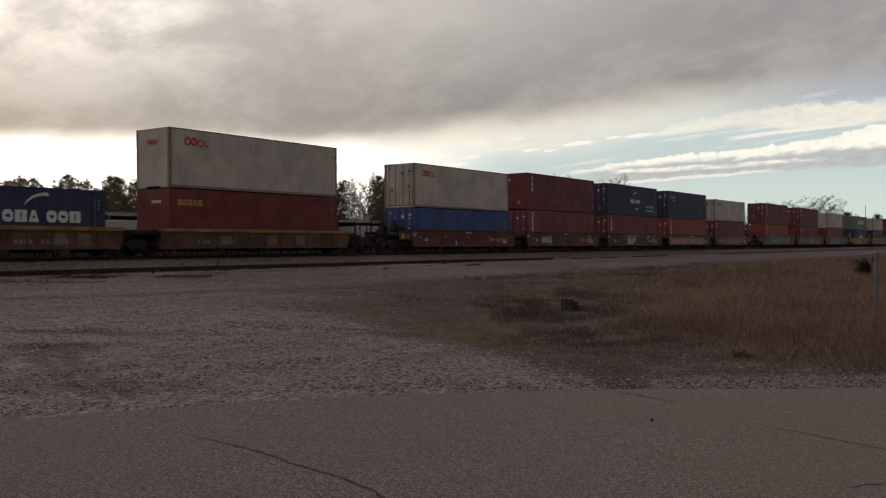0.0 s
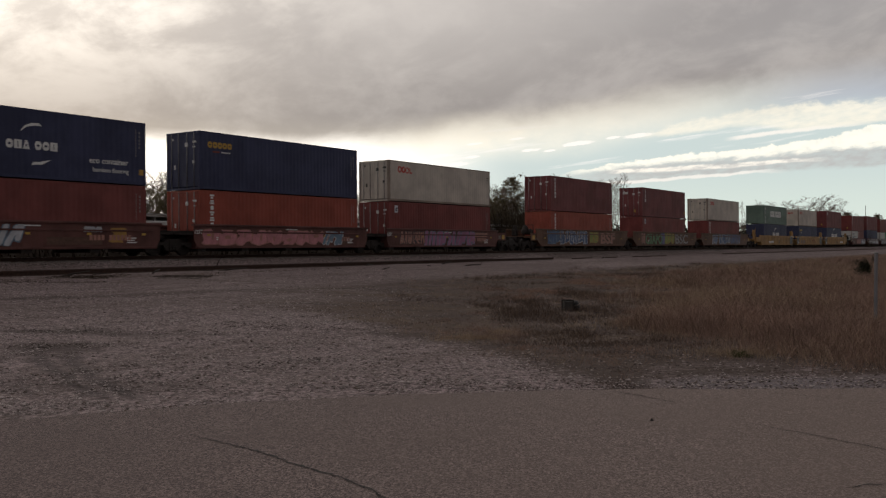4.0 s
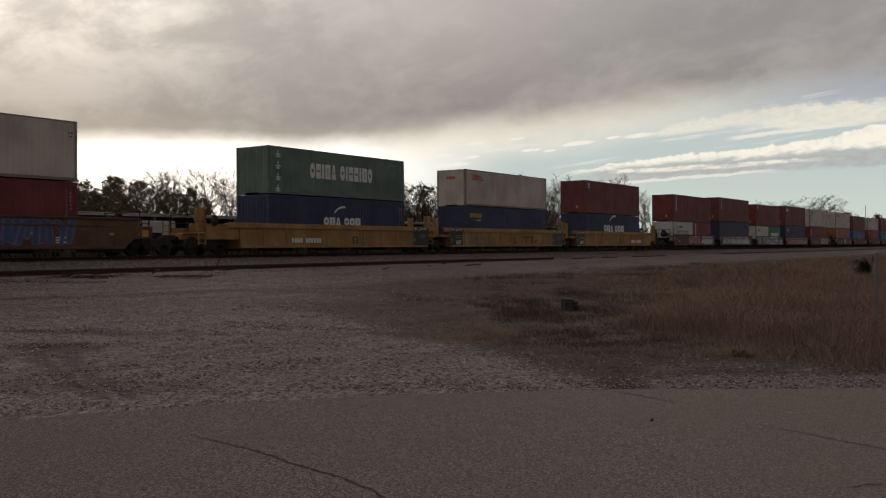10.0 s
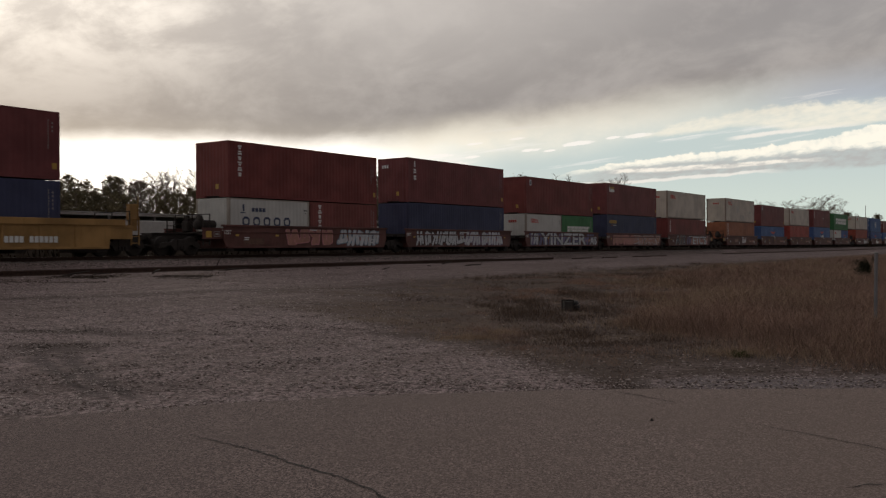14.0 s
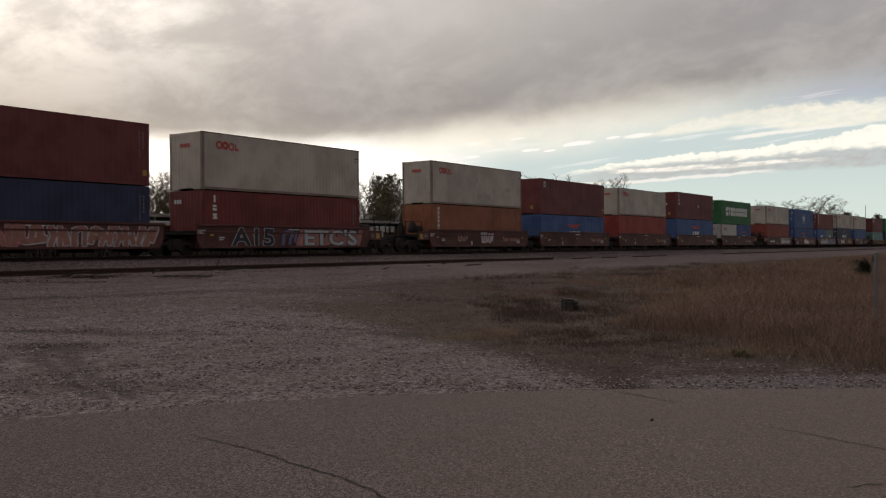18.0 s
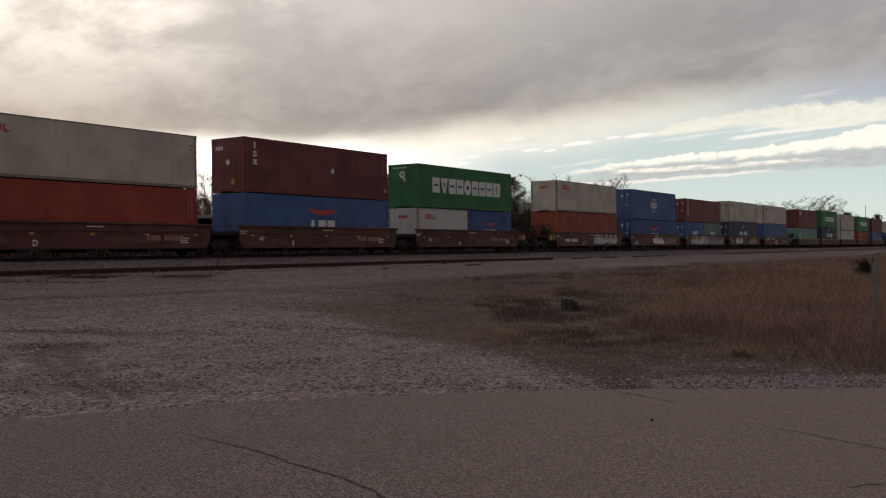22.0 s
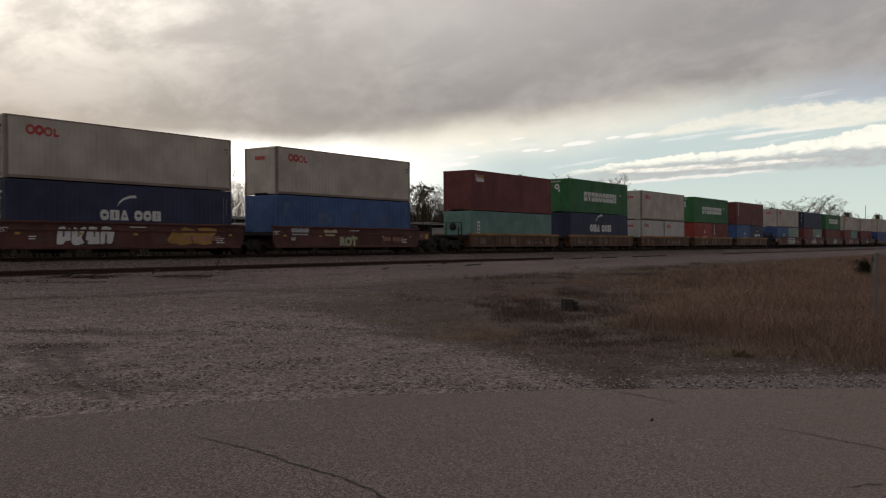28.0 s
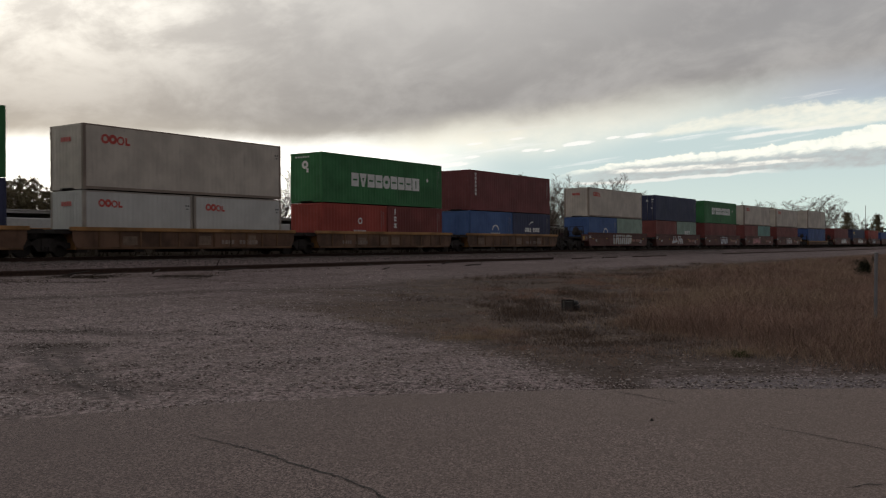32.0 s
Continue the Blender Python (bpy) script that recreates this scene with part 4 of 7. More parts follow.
def container(length, h, colour, label, doors=False, logos=(), group="", yellow=False):
    hx = length / 2
    p = frame_parts(length, h)
    mat = PAINTS[colour]
    thing = new("shipping_container")
    tagged(thing, label, "container", group or "containers on the train")
    for sx in (-1, 1):
        for sy in (-1, 1):
            x, y = sx * (hx - 0.089), sy * (W2 - 0.081)
            put("corner_post", p["corner_post"], POSTS.get(colour, mat), thing, pose(sx * (hx - 0.075), sy * (W2 - 0.077), 0))
            for z in (0.0, h - 0.118):
                put("corner_casting", p["corner_casting"], POSTS.get(colour, mat), thing, pose(x, y, z))
    for sy in (-1, 1):
        put("top_rail", p["top_rail"], POSTS.get(colour, mat), thing, pose(0, sy * (W2 - 0.034), h - 0.034))
        put("bottom_rail", p["bottom_rail"], POSTS.get(colour, mat), thing, pose(0, sy * (W2 - 0.03), 0.006))
        put("side_panel", p["side_panel"], mat, thing, pose(0, sy * (W2 - 0.006), 0, 0, 0, 0 if sy < 0 else 180))
    for sx in (-1, 1):
        put("end_rail", p["end_rail" if doors and sx < 0 else "front_rail"], mat, thing, pose(sx * (hx - 0.06), 0, 0.004))
        put("end_rail", p["end_rail"], mat, thing, pose(sx * (hx - 0.06), 0, h - 0.122))
        if doors and sx < 0:
            for y in (-1.135, 0.005):
                leaf = put("door", p["door"], mat, thing, pose(-hx + 0.03, y, 0))
                for by in (0.30, 0.82):
                    put("locking_bar", p["locking_bar"], GALV, leaf, pose(0, by, 0), "galvanised locking bar")
        else:
            put("end_panel", p["end_panel"], mat, thing, pose(sx * (hx - 0.012), 0, 0, 0, 0, -90 if sx < 0 else 90))
    if doors:
        for j, (y, z, w, hh) in enumerate(((-0.75, 0.80, 0.26, 0.10), (-0.75, 0.72, 0.20, 0.05), (-0.20, 0.74, 0.20, 0.20), (0.75, 0.86, 0.10, 0.10), (-0.72, 0.45, 0.16, 0.14), (0.62, 0.36, 0.10, 0.22))):
            end_mark(thing, once(("dl", j), lambda: boxes("label", [(0, w, -0.004, 0, 0, hh)])), "white" if colour not in ("grey", "white") else "black", y, z * h, hx, "small door label")
    put("roof_panel", p["roof_panel"], mat, thing, pose(0, 0, h - 0.012, -90))
    put("floor_panel", p["floor_panel"], STEEL, thing)
    # columns of small code marks towards the trailing end
    pale = "black" if colour in ("grey", "white", "palegreen") else "white"
    r = random.Random(length * 7 + h * 3 + len(label))
    codes = [(-0.02, -0.2 - 0.115 * i, 0.035, 0.075) for i in range(11)] + [(0.16, -0.3 - 0.17 * i, 0.06, 0.09) for i in range(r.choice((3, 5, 6)))]
    if pale == "black":
        codes = [(0.1, -0.35, 0.09, 0.07), (0.24, -0.35, 0.09, 0.07), (0.16, -0.5, 0.12, 0.05)]
    mark(thing, blocks("codes%d" % len(codes), codes, 0.004), "faded" if pale == "white" else pale, hx - 0.55, h * 0.92, "columns of small code marks")
    if yellow:
        mark(thing, blocks("yl", [(0, 0, 0.22, 0.26)]), "yellow", hx - 0.38, h * 0.16, "yellow warning label")
        end_mark(thing, blocks("yl", []), "yellow", -0.3, h * 0.15, hx)
    for lg in logos:
        logo(thing, lg, length, h)
    return thing


# ---- well cars ----
def truck(parent, x, wheels):
    t = once("truck_frame", lambda: prism("side_frame", [(-1.25, 0.38), (-1.15, 0.62), (-0.55, 0.66), (-0.35, 0.80), (0.35, 0.80), (0.55, 0.66), (1.15, 0.62), (1.25, 0.38), (0.95, 0.36), (0.75, 0.50), (0.55, 0.50), (0.35, 0.24), (-0.35, 0.24), (-0.55, 0.50), (-0.75, 0.50), (-0.95, 0.36)], -0.08, 0.08))
    bol = once("bolster", lambda: boxes("bolster", [(-0.2, 0.2, -1.15, 1.15, 0.42, 0.78), (-0.35, 0.35, -0.35, 0.35, 0.78, 0.95)], 0.02))
    spring = once("springs", lambda: boxes("spring_nest", [(-0.22 + 0.17 * i, -0.10 + 0.17 * i, -0.09, 0.09, 0.26, 0.46) for i in range(3)], 0.02))

    def wheelset():
        v, f = [], []
        prof = [(-1.0, 0.07), (-0.86, 0.07), (-0.86, 0.10), (-0.845, 0.40), (-0.83, 0.455), (-0.735, 0.457), (-0.72, 0.482), (-0.69, 0.482), (-0.69, 0.40), (-0.70, 0.10), (-0.68, 0.085)]
        prof = prof + [(-y, r) for y, r in reversed(prof)]
        n = 18
        for y, r in prof:
            for i in range(n):
                a = 2 * math.pi * i / n
                rr = r * (0.97 if 0.39 < r < 0.41 and i % 2 else 1.0)
                v.append((rr * math.cos(a), y, rr * math.sin(a)))
        for j in range(len(prof) - 1):
            for i in range(n):
                a, b = j * n + i, j * n + (i + 1) % n
                f.append((a, a + n, b + n, b))
        return mesh_of("wheelset", v, f)

    body = put("bogie", bol, STEEL, parent, pose(x, 0, 0), "dark greasy bogie")
    for y in (-1.03, 1.03):
        put("side_frame", t, STEEL, body, pose(0, y, 0))
        put("spring_nest", spring, STEEL, body, pose(0, y * 1.06, 0))
    for dx in (-0.89, 0.89):
        w = put("wheelset", once("wheelset", wheelset), WHEEL, body, None, "worn steel wheelset")
        w.matrix_parent_inverse = pose(dx, 0, 0.457)
        wheels.append(w)


WHEELS = []
KIND = {
    # half length of the well, top of the side, bottom, top chord height, rib spacing
    "brown": (6.45, 1.53, 0.34, 0.10, 0.0),
    "yellow": (8.30, 1.65, 0.34, 0.28, 1.66),
    "ochre": (6.60, 1.30, 0.32, 0.17, 1.10),
    "rusty": (8.30, 1.74, 0.34, 0.10, 0.0),
    "low": (6.6, 0.95, 0.36, 0.16, 1.1),
}


def well_car(kind, left, right, first, last, label):
    """One unit of a well car: left and right are the distances to the joint or coupler, first and last say whether the set ends there."""
    hw, top, bot, chord, ribs = KIND[kind]
    mat = CAR_PAINTS[{"low": "ochre"}.get(kind, kind)]
    car = new("well_car")
    tagged(car, label, "railway car", "well cars of the train")
    yo = 1.44
    for sy in (-1, 1):
        flip = 0 if sy < 0 else 180
        tail = 0.75 if hw > 8 else 0.22
        low = 0.95 if hw > 8 else 0.75
        skirt = 0.10 if kind == "yellow" else tail
        sheet = once((kind, "sheet"), lambda: prism("side_sheet", [(-hw, bot + 0.05), (hw, bot + 0.05), (hw + skirt, low), (hw + skirt, top - chord), (-hw - skirt, top - chord), (-hw - skirt, low)], -0.02, 0.02))
        side = put("side_sheet", sheet, CAR_PAINTS["panel"] if kind in ("ochre", "low") else mat, car, pose(0, sy * yo, 0, 0, 0, flip))
        tc = once((kind, "chord"), lambda: boxes("top_chord", [(-hw - tail - 0.1, hw + tail + 0.1, -0.075, 0.075, top - chord, top)], 0.015))
        bc = once((kind, "sill"), lambda: boxes("bottom_sill", [(-hw, hw, -0.07, 0.07, bot, bot + 0.10)], 0.012))
        put("top_chord", tc, mat, car, pose(0, sy * (yo + 0.01), 0))
        put("bottom_sill", bc, CAR_PAINTS["rib"] if kind in ("ochre", "low") else mat, car, pose(0, sy * (yo - 0.015), 0))
        if ribs:
            rib = once((kind, "rib"), lambda: boxes("rib", [(-0.05, 0.05, -0.03, 0.0, bot + 0.10, top - chord)], 0.008))
            n = int((hw - 0.9) / ribs)
            for i in range(-n, n + 1):
                put("rib", rib, CAR_PAINTS["rib"] if kind in ("ochre", "low") else mat, side, pose(i * ribs, -0.02, 0))
        else:
            # long pressed stiffener and grab irons of the smooth-sided wells
            st = once((kind, "stiff"), lambda: boxes("stiffener", [(-hw + 0.2, hw - 0.2, -0.03, 0.0, top - 0.42, top - 0.34)], 0.008))
            put("stiffener", st, mat, side, pose(0, -0.02, 0))
    cross = once((kind, "cross"), lambda: boxes("floor_beam", [(-0.25, 0.25, -1.40, 1.40, 0.18, 0.330)], 0.01))
    for x in (-hw + 0.3, -hw / 2, 0, hw / 2, hw - 0.3):
        put("floor_beam", cross, STEEL, car, pose(x, 0, 0))
    bulk = once((kind, "bulk"), lambda: prism("bulkhead", [(-1.41, bot), (1.41, bot), (1.41, 1.15), (-1.41, 1.15)], -0.03, 0.03))
    deck = once((kind, "deck"), lambda: boxes("end_platform", [(0.0, 1.05, -1.38, 1.38, 1.00, 1.16), (0.15, 0.95, -1.42, 1.42, 1.16, 1.19)], 0.012))
    neck = once((kind, "neck"), lambda: boxes("draft_beam", [(0.0, 1.0, -0.38, 0.38, 0.78, 1.10), (0.0, 1.0, -0.46, 0.46, 1.06, 1.11)], 0.02))
    for sx, reach, end in ((-1, left, first), (1, right, last)):
        turn = 180 if sx < 0 else 0
        put("bulkhead", bulk, mat, car, pose(sx * (hw + 0.04), 0, 0, 0, 0, 90))
        put("end_platform", deck, mat if kind in ("yellow", "rusty") else STEEL, car, pose(sx * hw, 0, 0, 0, 0, turn))
        span = reach - hw - (0.62 if end else 0.05)
        arm = put("draft_beam", neck, STEEL if not kind == "yellow" else mat, car, pose(sx * hw, 0, 0, 0, 0, turn))
        arm.scale = (max(0.6, span), 1, 1)
        if end:
            cp = once("coupler", lambda: boxes("coupler", [(-0.75, 0.35, -0.08, 0.08, 0.78, 0.95), (0.25, 0.62, -0.17, 0.13, 0.72, 1.0)], 0.03))
            put("coupler", cp, STEEL, car, pose(sx * (reach - 0.64), 0, 0, 0, 0, turn), "dark steel knuckle coupler")
            # ladder, handrails and brake wheel at the free end
            ladder = once("ladder", lambda: boxes("ladder", [(-0.23, -0.19, -0.03, 0.03, 0.5, 1.75), (0.19, 0.23, -0.03, 0.03, 0.5, 1.75)] + [(-0.19, 0.19, -0.018, 0.018, 0.58 + 0.3 * i, 0.62 + 0.3 * i) for i in range(4)]))
            for sy in (-1, 1):
                put("ladder", ladder, mat if kind == "yellow" else STEEL, car, pose(sx * (reach - 1.05 if kind == "yellow" else hw + 1.22), sy * 1.33, 0))
            rl = once("handrail", lambda: boxes("handrail", [(-0.02, 0.02, -1.3, 1.3, 2.02, 2.06), (-0.02, 0.02, -1.3, -1.26, 1.16, 2.02), (-0.02, 0.02, 1.26, 1.3, 1.16, 2.02), (-0.02, 0.02, -0.02, 0.02, 1.16, 2.02), (-0.02, 0.02, -1.3, 1.3, 1.60, 1.63)]))
            put("handrail", rl, STEEL, car, pose(sx * (reach - 1.3 if kind == "yellow" else hw + 0.95), 0, 0))
            if sx < 0:
                bw = once("brakewheel", lambda: tube("brake_wheel", [((-0.03, 0, 0), 0.28, (1, 0, 0)), ((0.03, 0, 0), 0.28, (1, 0, 0))], 14))
                put("brake_wheel", bw, STEEL, car, pose(-hw - 1.02, -0.6, 1.75), "dark round brake wheel")
            if kind in ("brown", "rusty"):
                # air reservoir, brake stand and the side plates of the end platform
                tank = once("reservoir", lambda: tube("air_reservoir", [((-0.62, 0, 0), 0.12, (1, 0, 0)), ((-0.55, 0, 0), 0.25, (1, 0, 0)), ((0.55, 0, 0), 0.25, (1, 0, 0)), ((0.62, 0, 0), 0.12, (1, 0, 0))], 14))
                put("air_reservoir", tank, STEEL, car, pose(sx * (hw + 0.62), -0.55, 1.52), "dark steel air reservoir")
                stand = once("brakestand", lambda: boxes("brake_stand", [(-0.16, 0.16, -0.22, 0.22, 1.19, 1.74), (-0.10, 0.10, -0.15, 0.15, 1.74, 2.0)], 0.04))
                put("brake_stand", stand, STEEL, car, pose(sx * (hw + 1.0), 0.35, 0))
                wing = once("endplate", lambda: boxes("end_side_plate", [(0.24, 1.55, -0.015, 0.015, 0.80, 1.32), (0.24, 1.55, -0.04, 0.03, 1.28, 1.36)], 0.006))
                for sy in (-1, 1):
                    put("end_side_plate", wing, mat, car, pose(sx * hw, sy * 1.405, 0, 0, 0, turn))
                put("stencil_marking", blocks("wingframe", [(-0.19, -0.13, 0.38, 0.02), (-0.19, 0.11, 0.38, 0.02), (-0.19, -0.11, 0.02, 0.22), (0.17, -0.11, 0.02, 0.22), (-0.10, -0.05, 0.2, 0.1)]), INK["faded"], car, pose(sx * (hw + 0.62), -1.422, 1.05))
                put("marking", blocks("wingyellow", [(-0.18, -0.16, 0.36, 0.32)]), INK["yellow"], car, pose(sx * (hw + 1.15), -1.422, 1.04), "worn yellow panel")
            tx = sx * (reach - 1.75)
            if hw + 0.9 < abs(tx):
                truck(car, tx, WHEELS)
            else:
                truck(car, sx * (hw + 0.95), WHEELS)
        elif sx > 0:
            truck(car, reach, WHEELS)
        # stencil panel near each end
        if kind == "yellow":
            if end:
                # the free end carries a long side plate of its own and a housing over the ladder
                far = reach - hw - 1.25
                wing = once(("yellow_wing", round(far, 2)), lambda: boxes("end_side_plate", [(0.10, far, -0.015, 0.015, 0.78, 1.30), (0.10, far, -0.05, 0.03, 1.28, 1.40)], 0.006))
                for sy in (-1, 1):
                    put("end_side_plate", wing, mat, car, pose(sx * hw, sy * 1.405, 0, 0, 0, turn))
            # black stencil plates on both ends that meet another unit
            else:
                lead = sx < 0
                x0, x1 = (-0.06, 1.42) if lead else (-1.60, 0.08)
                pn = once(("stencil_panel", lead), lambda: boxes("stencil_panel", [(x0, x1, -0.012, 0.0, 0.42, 1.28), (x0, x1, -0.03, 0.0, 1.26, 1.34)], 0.004))
                q = put("stencil_panel", pn, BLACK, car, pose(sx * hw, -yo - 0.022, 0), "black stencil panel")
                band = once(("stencil_band", lead), lambda: boxes("stencil_band", [(x0, x1, -0.008, 0.0, 1.38, 1.60)], 0.003))
                q2 = put("stencil_band", band, BLACK, car, pose(sx * hw, -yo - 0.087, 0), "black stencil band")
                if lead:
                    put("lettering", lettering("125", "125T", 0.36, 0.008), INK["white"], q, pose(0.88, -0.014, 0.52))
                put("stencil_marking", blocks("stb%d" % lead, [(x0 + 0.08, 0.72, 0.13, 0.17), (x0 + 0.55, 1.10, 0.75, 0.03), (x0 + 0.55, 0.98, 0.75, 0.03)]), INK["faded"], q, pose(0, -0.014, 0))
                put("stencil_marking", blocks("std%d" % lead, [(x0 + 0.06, 1.47, 0.16, 0.08), (x0 + 0.26, 1.46, 0.06, 0.10), (x0 + 0.50, 1.40, 0.12, 0.09), (x0 + 0.70, 1.47, 0.18, 0.07), (x0 + 0.96, 1.46, 0.05, 0.10), (x0 + 1.12, 1.47, 0.20, 0.08)]), INK["white"], q2, pose(0, -0.010, 0))
            # tall housings over the ends, one above a ladder
            house = once("end_housing", lambda: boxes("end_housing", [(-0.25, 0.25, -0.14, 0.14, 1.66, 2.38), (-0.20, 0.20, -0.10, 0.10, 1.16, 1.66), (0.17, 0.21, -0.17, -0.14, 1.2, 2.75)], 0.02))
            post = once("post_box", lambda: boxes("end_post", [(-0.20, 0.20, -0.12, 0.12, 1.05, 2.30), (-0.12, 0.12, -0.14, -0.12, 1.55, 1.75)], 0.02))
            for sy in (-1, 1):
                if end:
                    if sy < 0:
                        put("end_housing", house, mat, car, pose(sx * (reach - 1.05), -1.16, 0))
                elif sx > 0:
                    put("end_housing", house, mat, car, pose(hw + 0.42, sy * 1.16, 0))
                else:
                    put("end_post", post, mat, car, pose(sx * (reach - 0.10), sy * 1.05, 0))
            if sx > 0 and not end:
                step = once("end_ladder", lambda: boxes("ladder", [(-0.30, -0.25, -0.03, 0.03, 0.5, 1.66), (0.25, 0.30, -0.03, 0.03, 0.5, 1.66)] + [(-0.25, 0.25, -0.02, 0.02, 0.58 + 0.3 * i, 0.62 + 0.3 * i) for i in range(4)]))
                for sy in (-1, 1):
                    put("ladder", step, mat, car, pose(hw + 0.42, sy * 1.38, 0))
        elif kind == "brown" and sx < 0:
            put("lettering", lettering("125s", "125T", 0.26, 0.004), INK["white"], car, pose(-hw + 0.05, -yo - 0.028, 1.06))
    # reflector marks along the side
    if kind in ("brown", "rusty"):
        rf = once((kind, "reflect"), lambda: boxes("mark", [(x, x + 0.22, -0.006, 0, 0.95, 1.05) for x in np.linspace(-hw + 0.6, hw - 0.8, 5)]))
        put("reflector_strip", rf, INK["yellow"], car, pose(0, -yo - 0.021, 0), "small yellow reflectors")
        put("stencil_marking", blocks("brn", [(hw - 1.6, 0.6, 0.5, 0.05), (hw - 1.6, 0.7, 0.4, 0.05), (hw - 1.6, 0.8, 0.5, 0.05), (-0.3, 1.30, 0.9, 0.05), (-hw + 1.2, 0.75, 0.3, 0.05), (-hw + 1.2, 0.85, 0.35, 0.05)]), INK["white"], car, pose(0, -yo - 0.021, 0))
    return car


STROKES = {
    # each stroke from (x, z) to (x, z) in the unit square of a glyph
    0: [((0.2, 0.0), (0.15, 1.0)), ((0.5, 0.1), (0.55, 0.95)), ((0.85, 0.0), (0.8, 0.9))],
    1: [((0.15, 0.1), (0.4, 1.0)), ((0.45, 0.0), (0.75, 0.9)), ((0.8, 0.3), (0.95, 1.0))],
    2: [((0.1, 0.9), (0.5, 0.6)), ((0.5, 0.6), (0.3, 0.0)), ((0.7, 0.1), (0.85, 1.0))],
    3: [((0.2, 0.0), (0.2, 0.8)), ((0.2, 0.8), (0.5, 1.0)), ((0.6, 0.9), (0.55, 0.05)), ((0.85, 0.2), (0.9, 0.85))],
    4: [((0.1, 0.2), (0.9, 0.35)), ((0.3, 0.35), (0.35, 1.0)), ((0.75, 0.4), (0.65, 1.0))],
    5: [((0.1, 0.0), (0.25, 0.5)), ((0.25, 0.5), (0.1, 1.0)), ((0.55, 0.0), (0.5, 1.0)), ((0.9, 0.1), (0.75, 0.7))],
    6: [((0.2, 1.0), (0.3, 0.1)), ((0.3, 0.1), (0.7, 0.0)), ((0.6, 0.3), (0.65, 1.0)), ((0.9, 0.9), (0.95, 0.2))],
}


def graffiti(car, x0, x1, z0, z1, n, fill, rim, seed):
    """n glyph-like shapes, each one mesh of fat overlapping strokes with an outline, sprayed flat on the near side."""
    r = random.Random(seed)
    step, hh = (x1 - x0) / n, z1 - z0
    for i in range(n):
        w = step * r.uniform(0.92, 1.12)
        fat = min(0.25 * w, 0.30 * hh) * r.uniform(0.8, 1.1)
        slant = r.uniform(-0.05, 0.18)
        verts, faces, mats = [], [], []
        for layer, (grow, y) in enumerate(((0.055, 0.0), (0.0, -0.003))):
            rr = random.Random(seed * 31 + i)
            for (ax, az_), (bx, bz) in STROKES[rr.randrange(7)]:
                a = np.array((ax * w + rr.uniform(-0.06, 0.06), az_ * hh * 0.88 + 0.06 * hh))
                b = np.array((bx * w + rr.uniform(-0.06, 0.06), bz * hh * 0.88 + 0.06 * hh))
                d = b - a
                d /= np.linalg.norm(d)
                p = np.array((-d[1], d[0]))
                f0, f1 = fat * rr.uniform(0.40, 0.65) + grow, fat * rr.uniform(0.40, 0.65) + grow
                e = 0.35 * fat + grow
                loop = [a - d * e - p * f0 * 0.7, a - p * f0, b - p * f1, b + d * e - p * f1 * 0.6, b + d * e + p * f1 * 0.7, b + p * f1, a + p * f0, a - d * e + p * f0 * 0.6]
                o = len(verts)
                for q in loop:
                    z = min(hh + 0.02, max(-0.02, q[1]))
                    verts.append((q[0] - w / 2 + slant * (z - hh / 2), y - 0.0004 * (len(faces) % 5), z - hh / 2))
                faces.append(tuple(range(o, o + 8)))
                mats.append(layer)
        me = mesh_of("graffiti", verts, faces)
        me.materials.append(INK[rim])
        me.materials.append(INK[fill])
        me.polygons.foreach_set("material_index", mats)
        put("graffiti", me, None, car, pose(x0 + (i + 0.5) * step, -1.4645, (z0 + z1) / 2), "sprayed letter shape")


def bubbles(car, x0, x1, z0, z1, n, fill, rim, seed):
    """n fat rounded shapes, each one mesh: a rim, a filled band and a core, sprayed flat on the near side."""
    r = random.Random(seed)
    step = (x1 - x0) / n
    hz = (z1 - z0) / 2
    for i in range(n):
        cx, w = x0 + (i + 0.5) * step, step * r.uniform(0.54, 0.66)
        k = 14
        outer = []
        for j in range(k):
            a = 2 * math.pi * (j + 0.5) / k
            px = math.copysign(abs(math.cos(a)) ** 0.5, math.cos(a)) * w * r.uniform(0.82, 1.06)
            pz = math.copysign(abs(math.sin(a)) ** 0.5, math.sin(a)) * hz * r.uniform(0.86, 1.03)
            outer.append((px + 0.10 * pz, pz))
        for _ in range(r.choice((2, 3))):
            j = r.randrange(k)
            q = r.uniform(0.45, 0.75)
            outer[j] = (outer[j][0] * q, outer[j][1] * q)
        j = r.randrange(k)
        outer[j] = (outer[j][0] * 1.22, outer[j][1] * 1.06)
        ox, oz = r.uniform(-0.25, 0.25) * w, r.uniform(-0.3, 0.3) * hz
        kx, kz = r.choice(((0.12, 0.55), (0.55, 0.14), (0.30, 0.22), (0.10, 0.35)))
        rings = [outer, [(x * (1 - 0.05 / max(w, 0.2)), z * (1 - 0.045 / hz)) for x, z in outer], [(ox + x * kx, oz + z * kz) for x, z in outer]]
        verts = [(x, -0.0008 * (i % 3), z) for q in rings for x, z in q]
        faces, mats = [], []
        for q in range(2):
            for j in range(k):
                faces.append((q * k + j, q * k + (j + 1) % k, (q + 1) * k + (j + 1) % k, (q + 1) * k + j))
                mats.append(q)
        faces.append(tuple(range(2 * k, 3 * k)))
        mats.append(0)
        me = mesh_of("graffiti", verts, faces)
        me.materials.append(INK[rim])
        me.materials.append(INK[fill])
        me.polygons.foreach_set("material_index", mats)
        put("graffiti", me, None, car, pose(cx, -1.4655, (z0 + z1) / 2), "sprayed letter shape")


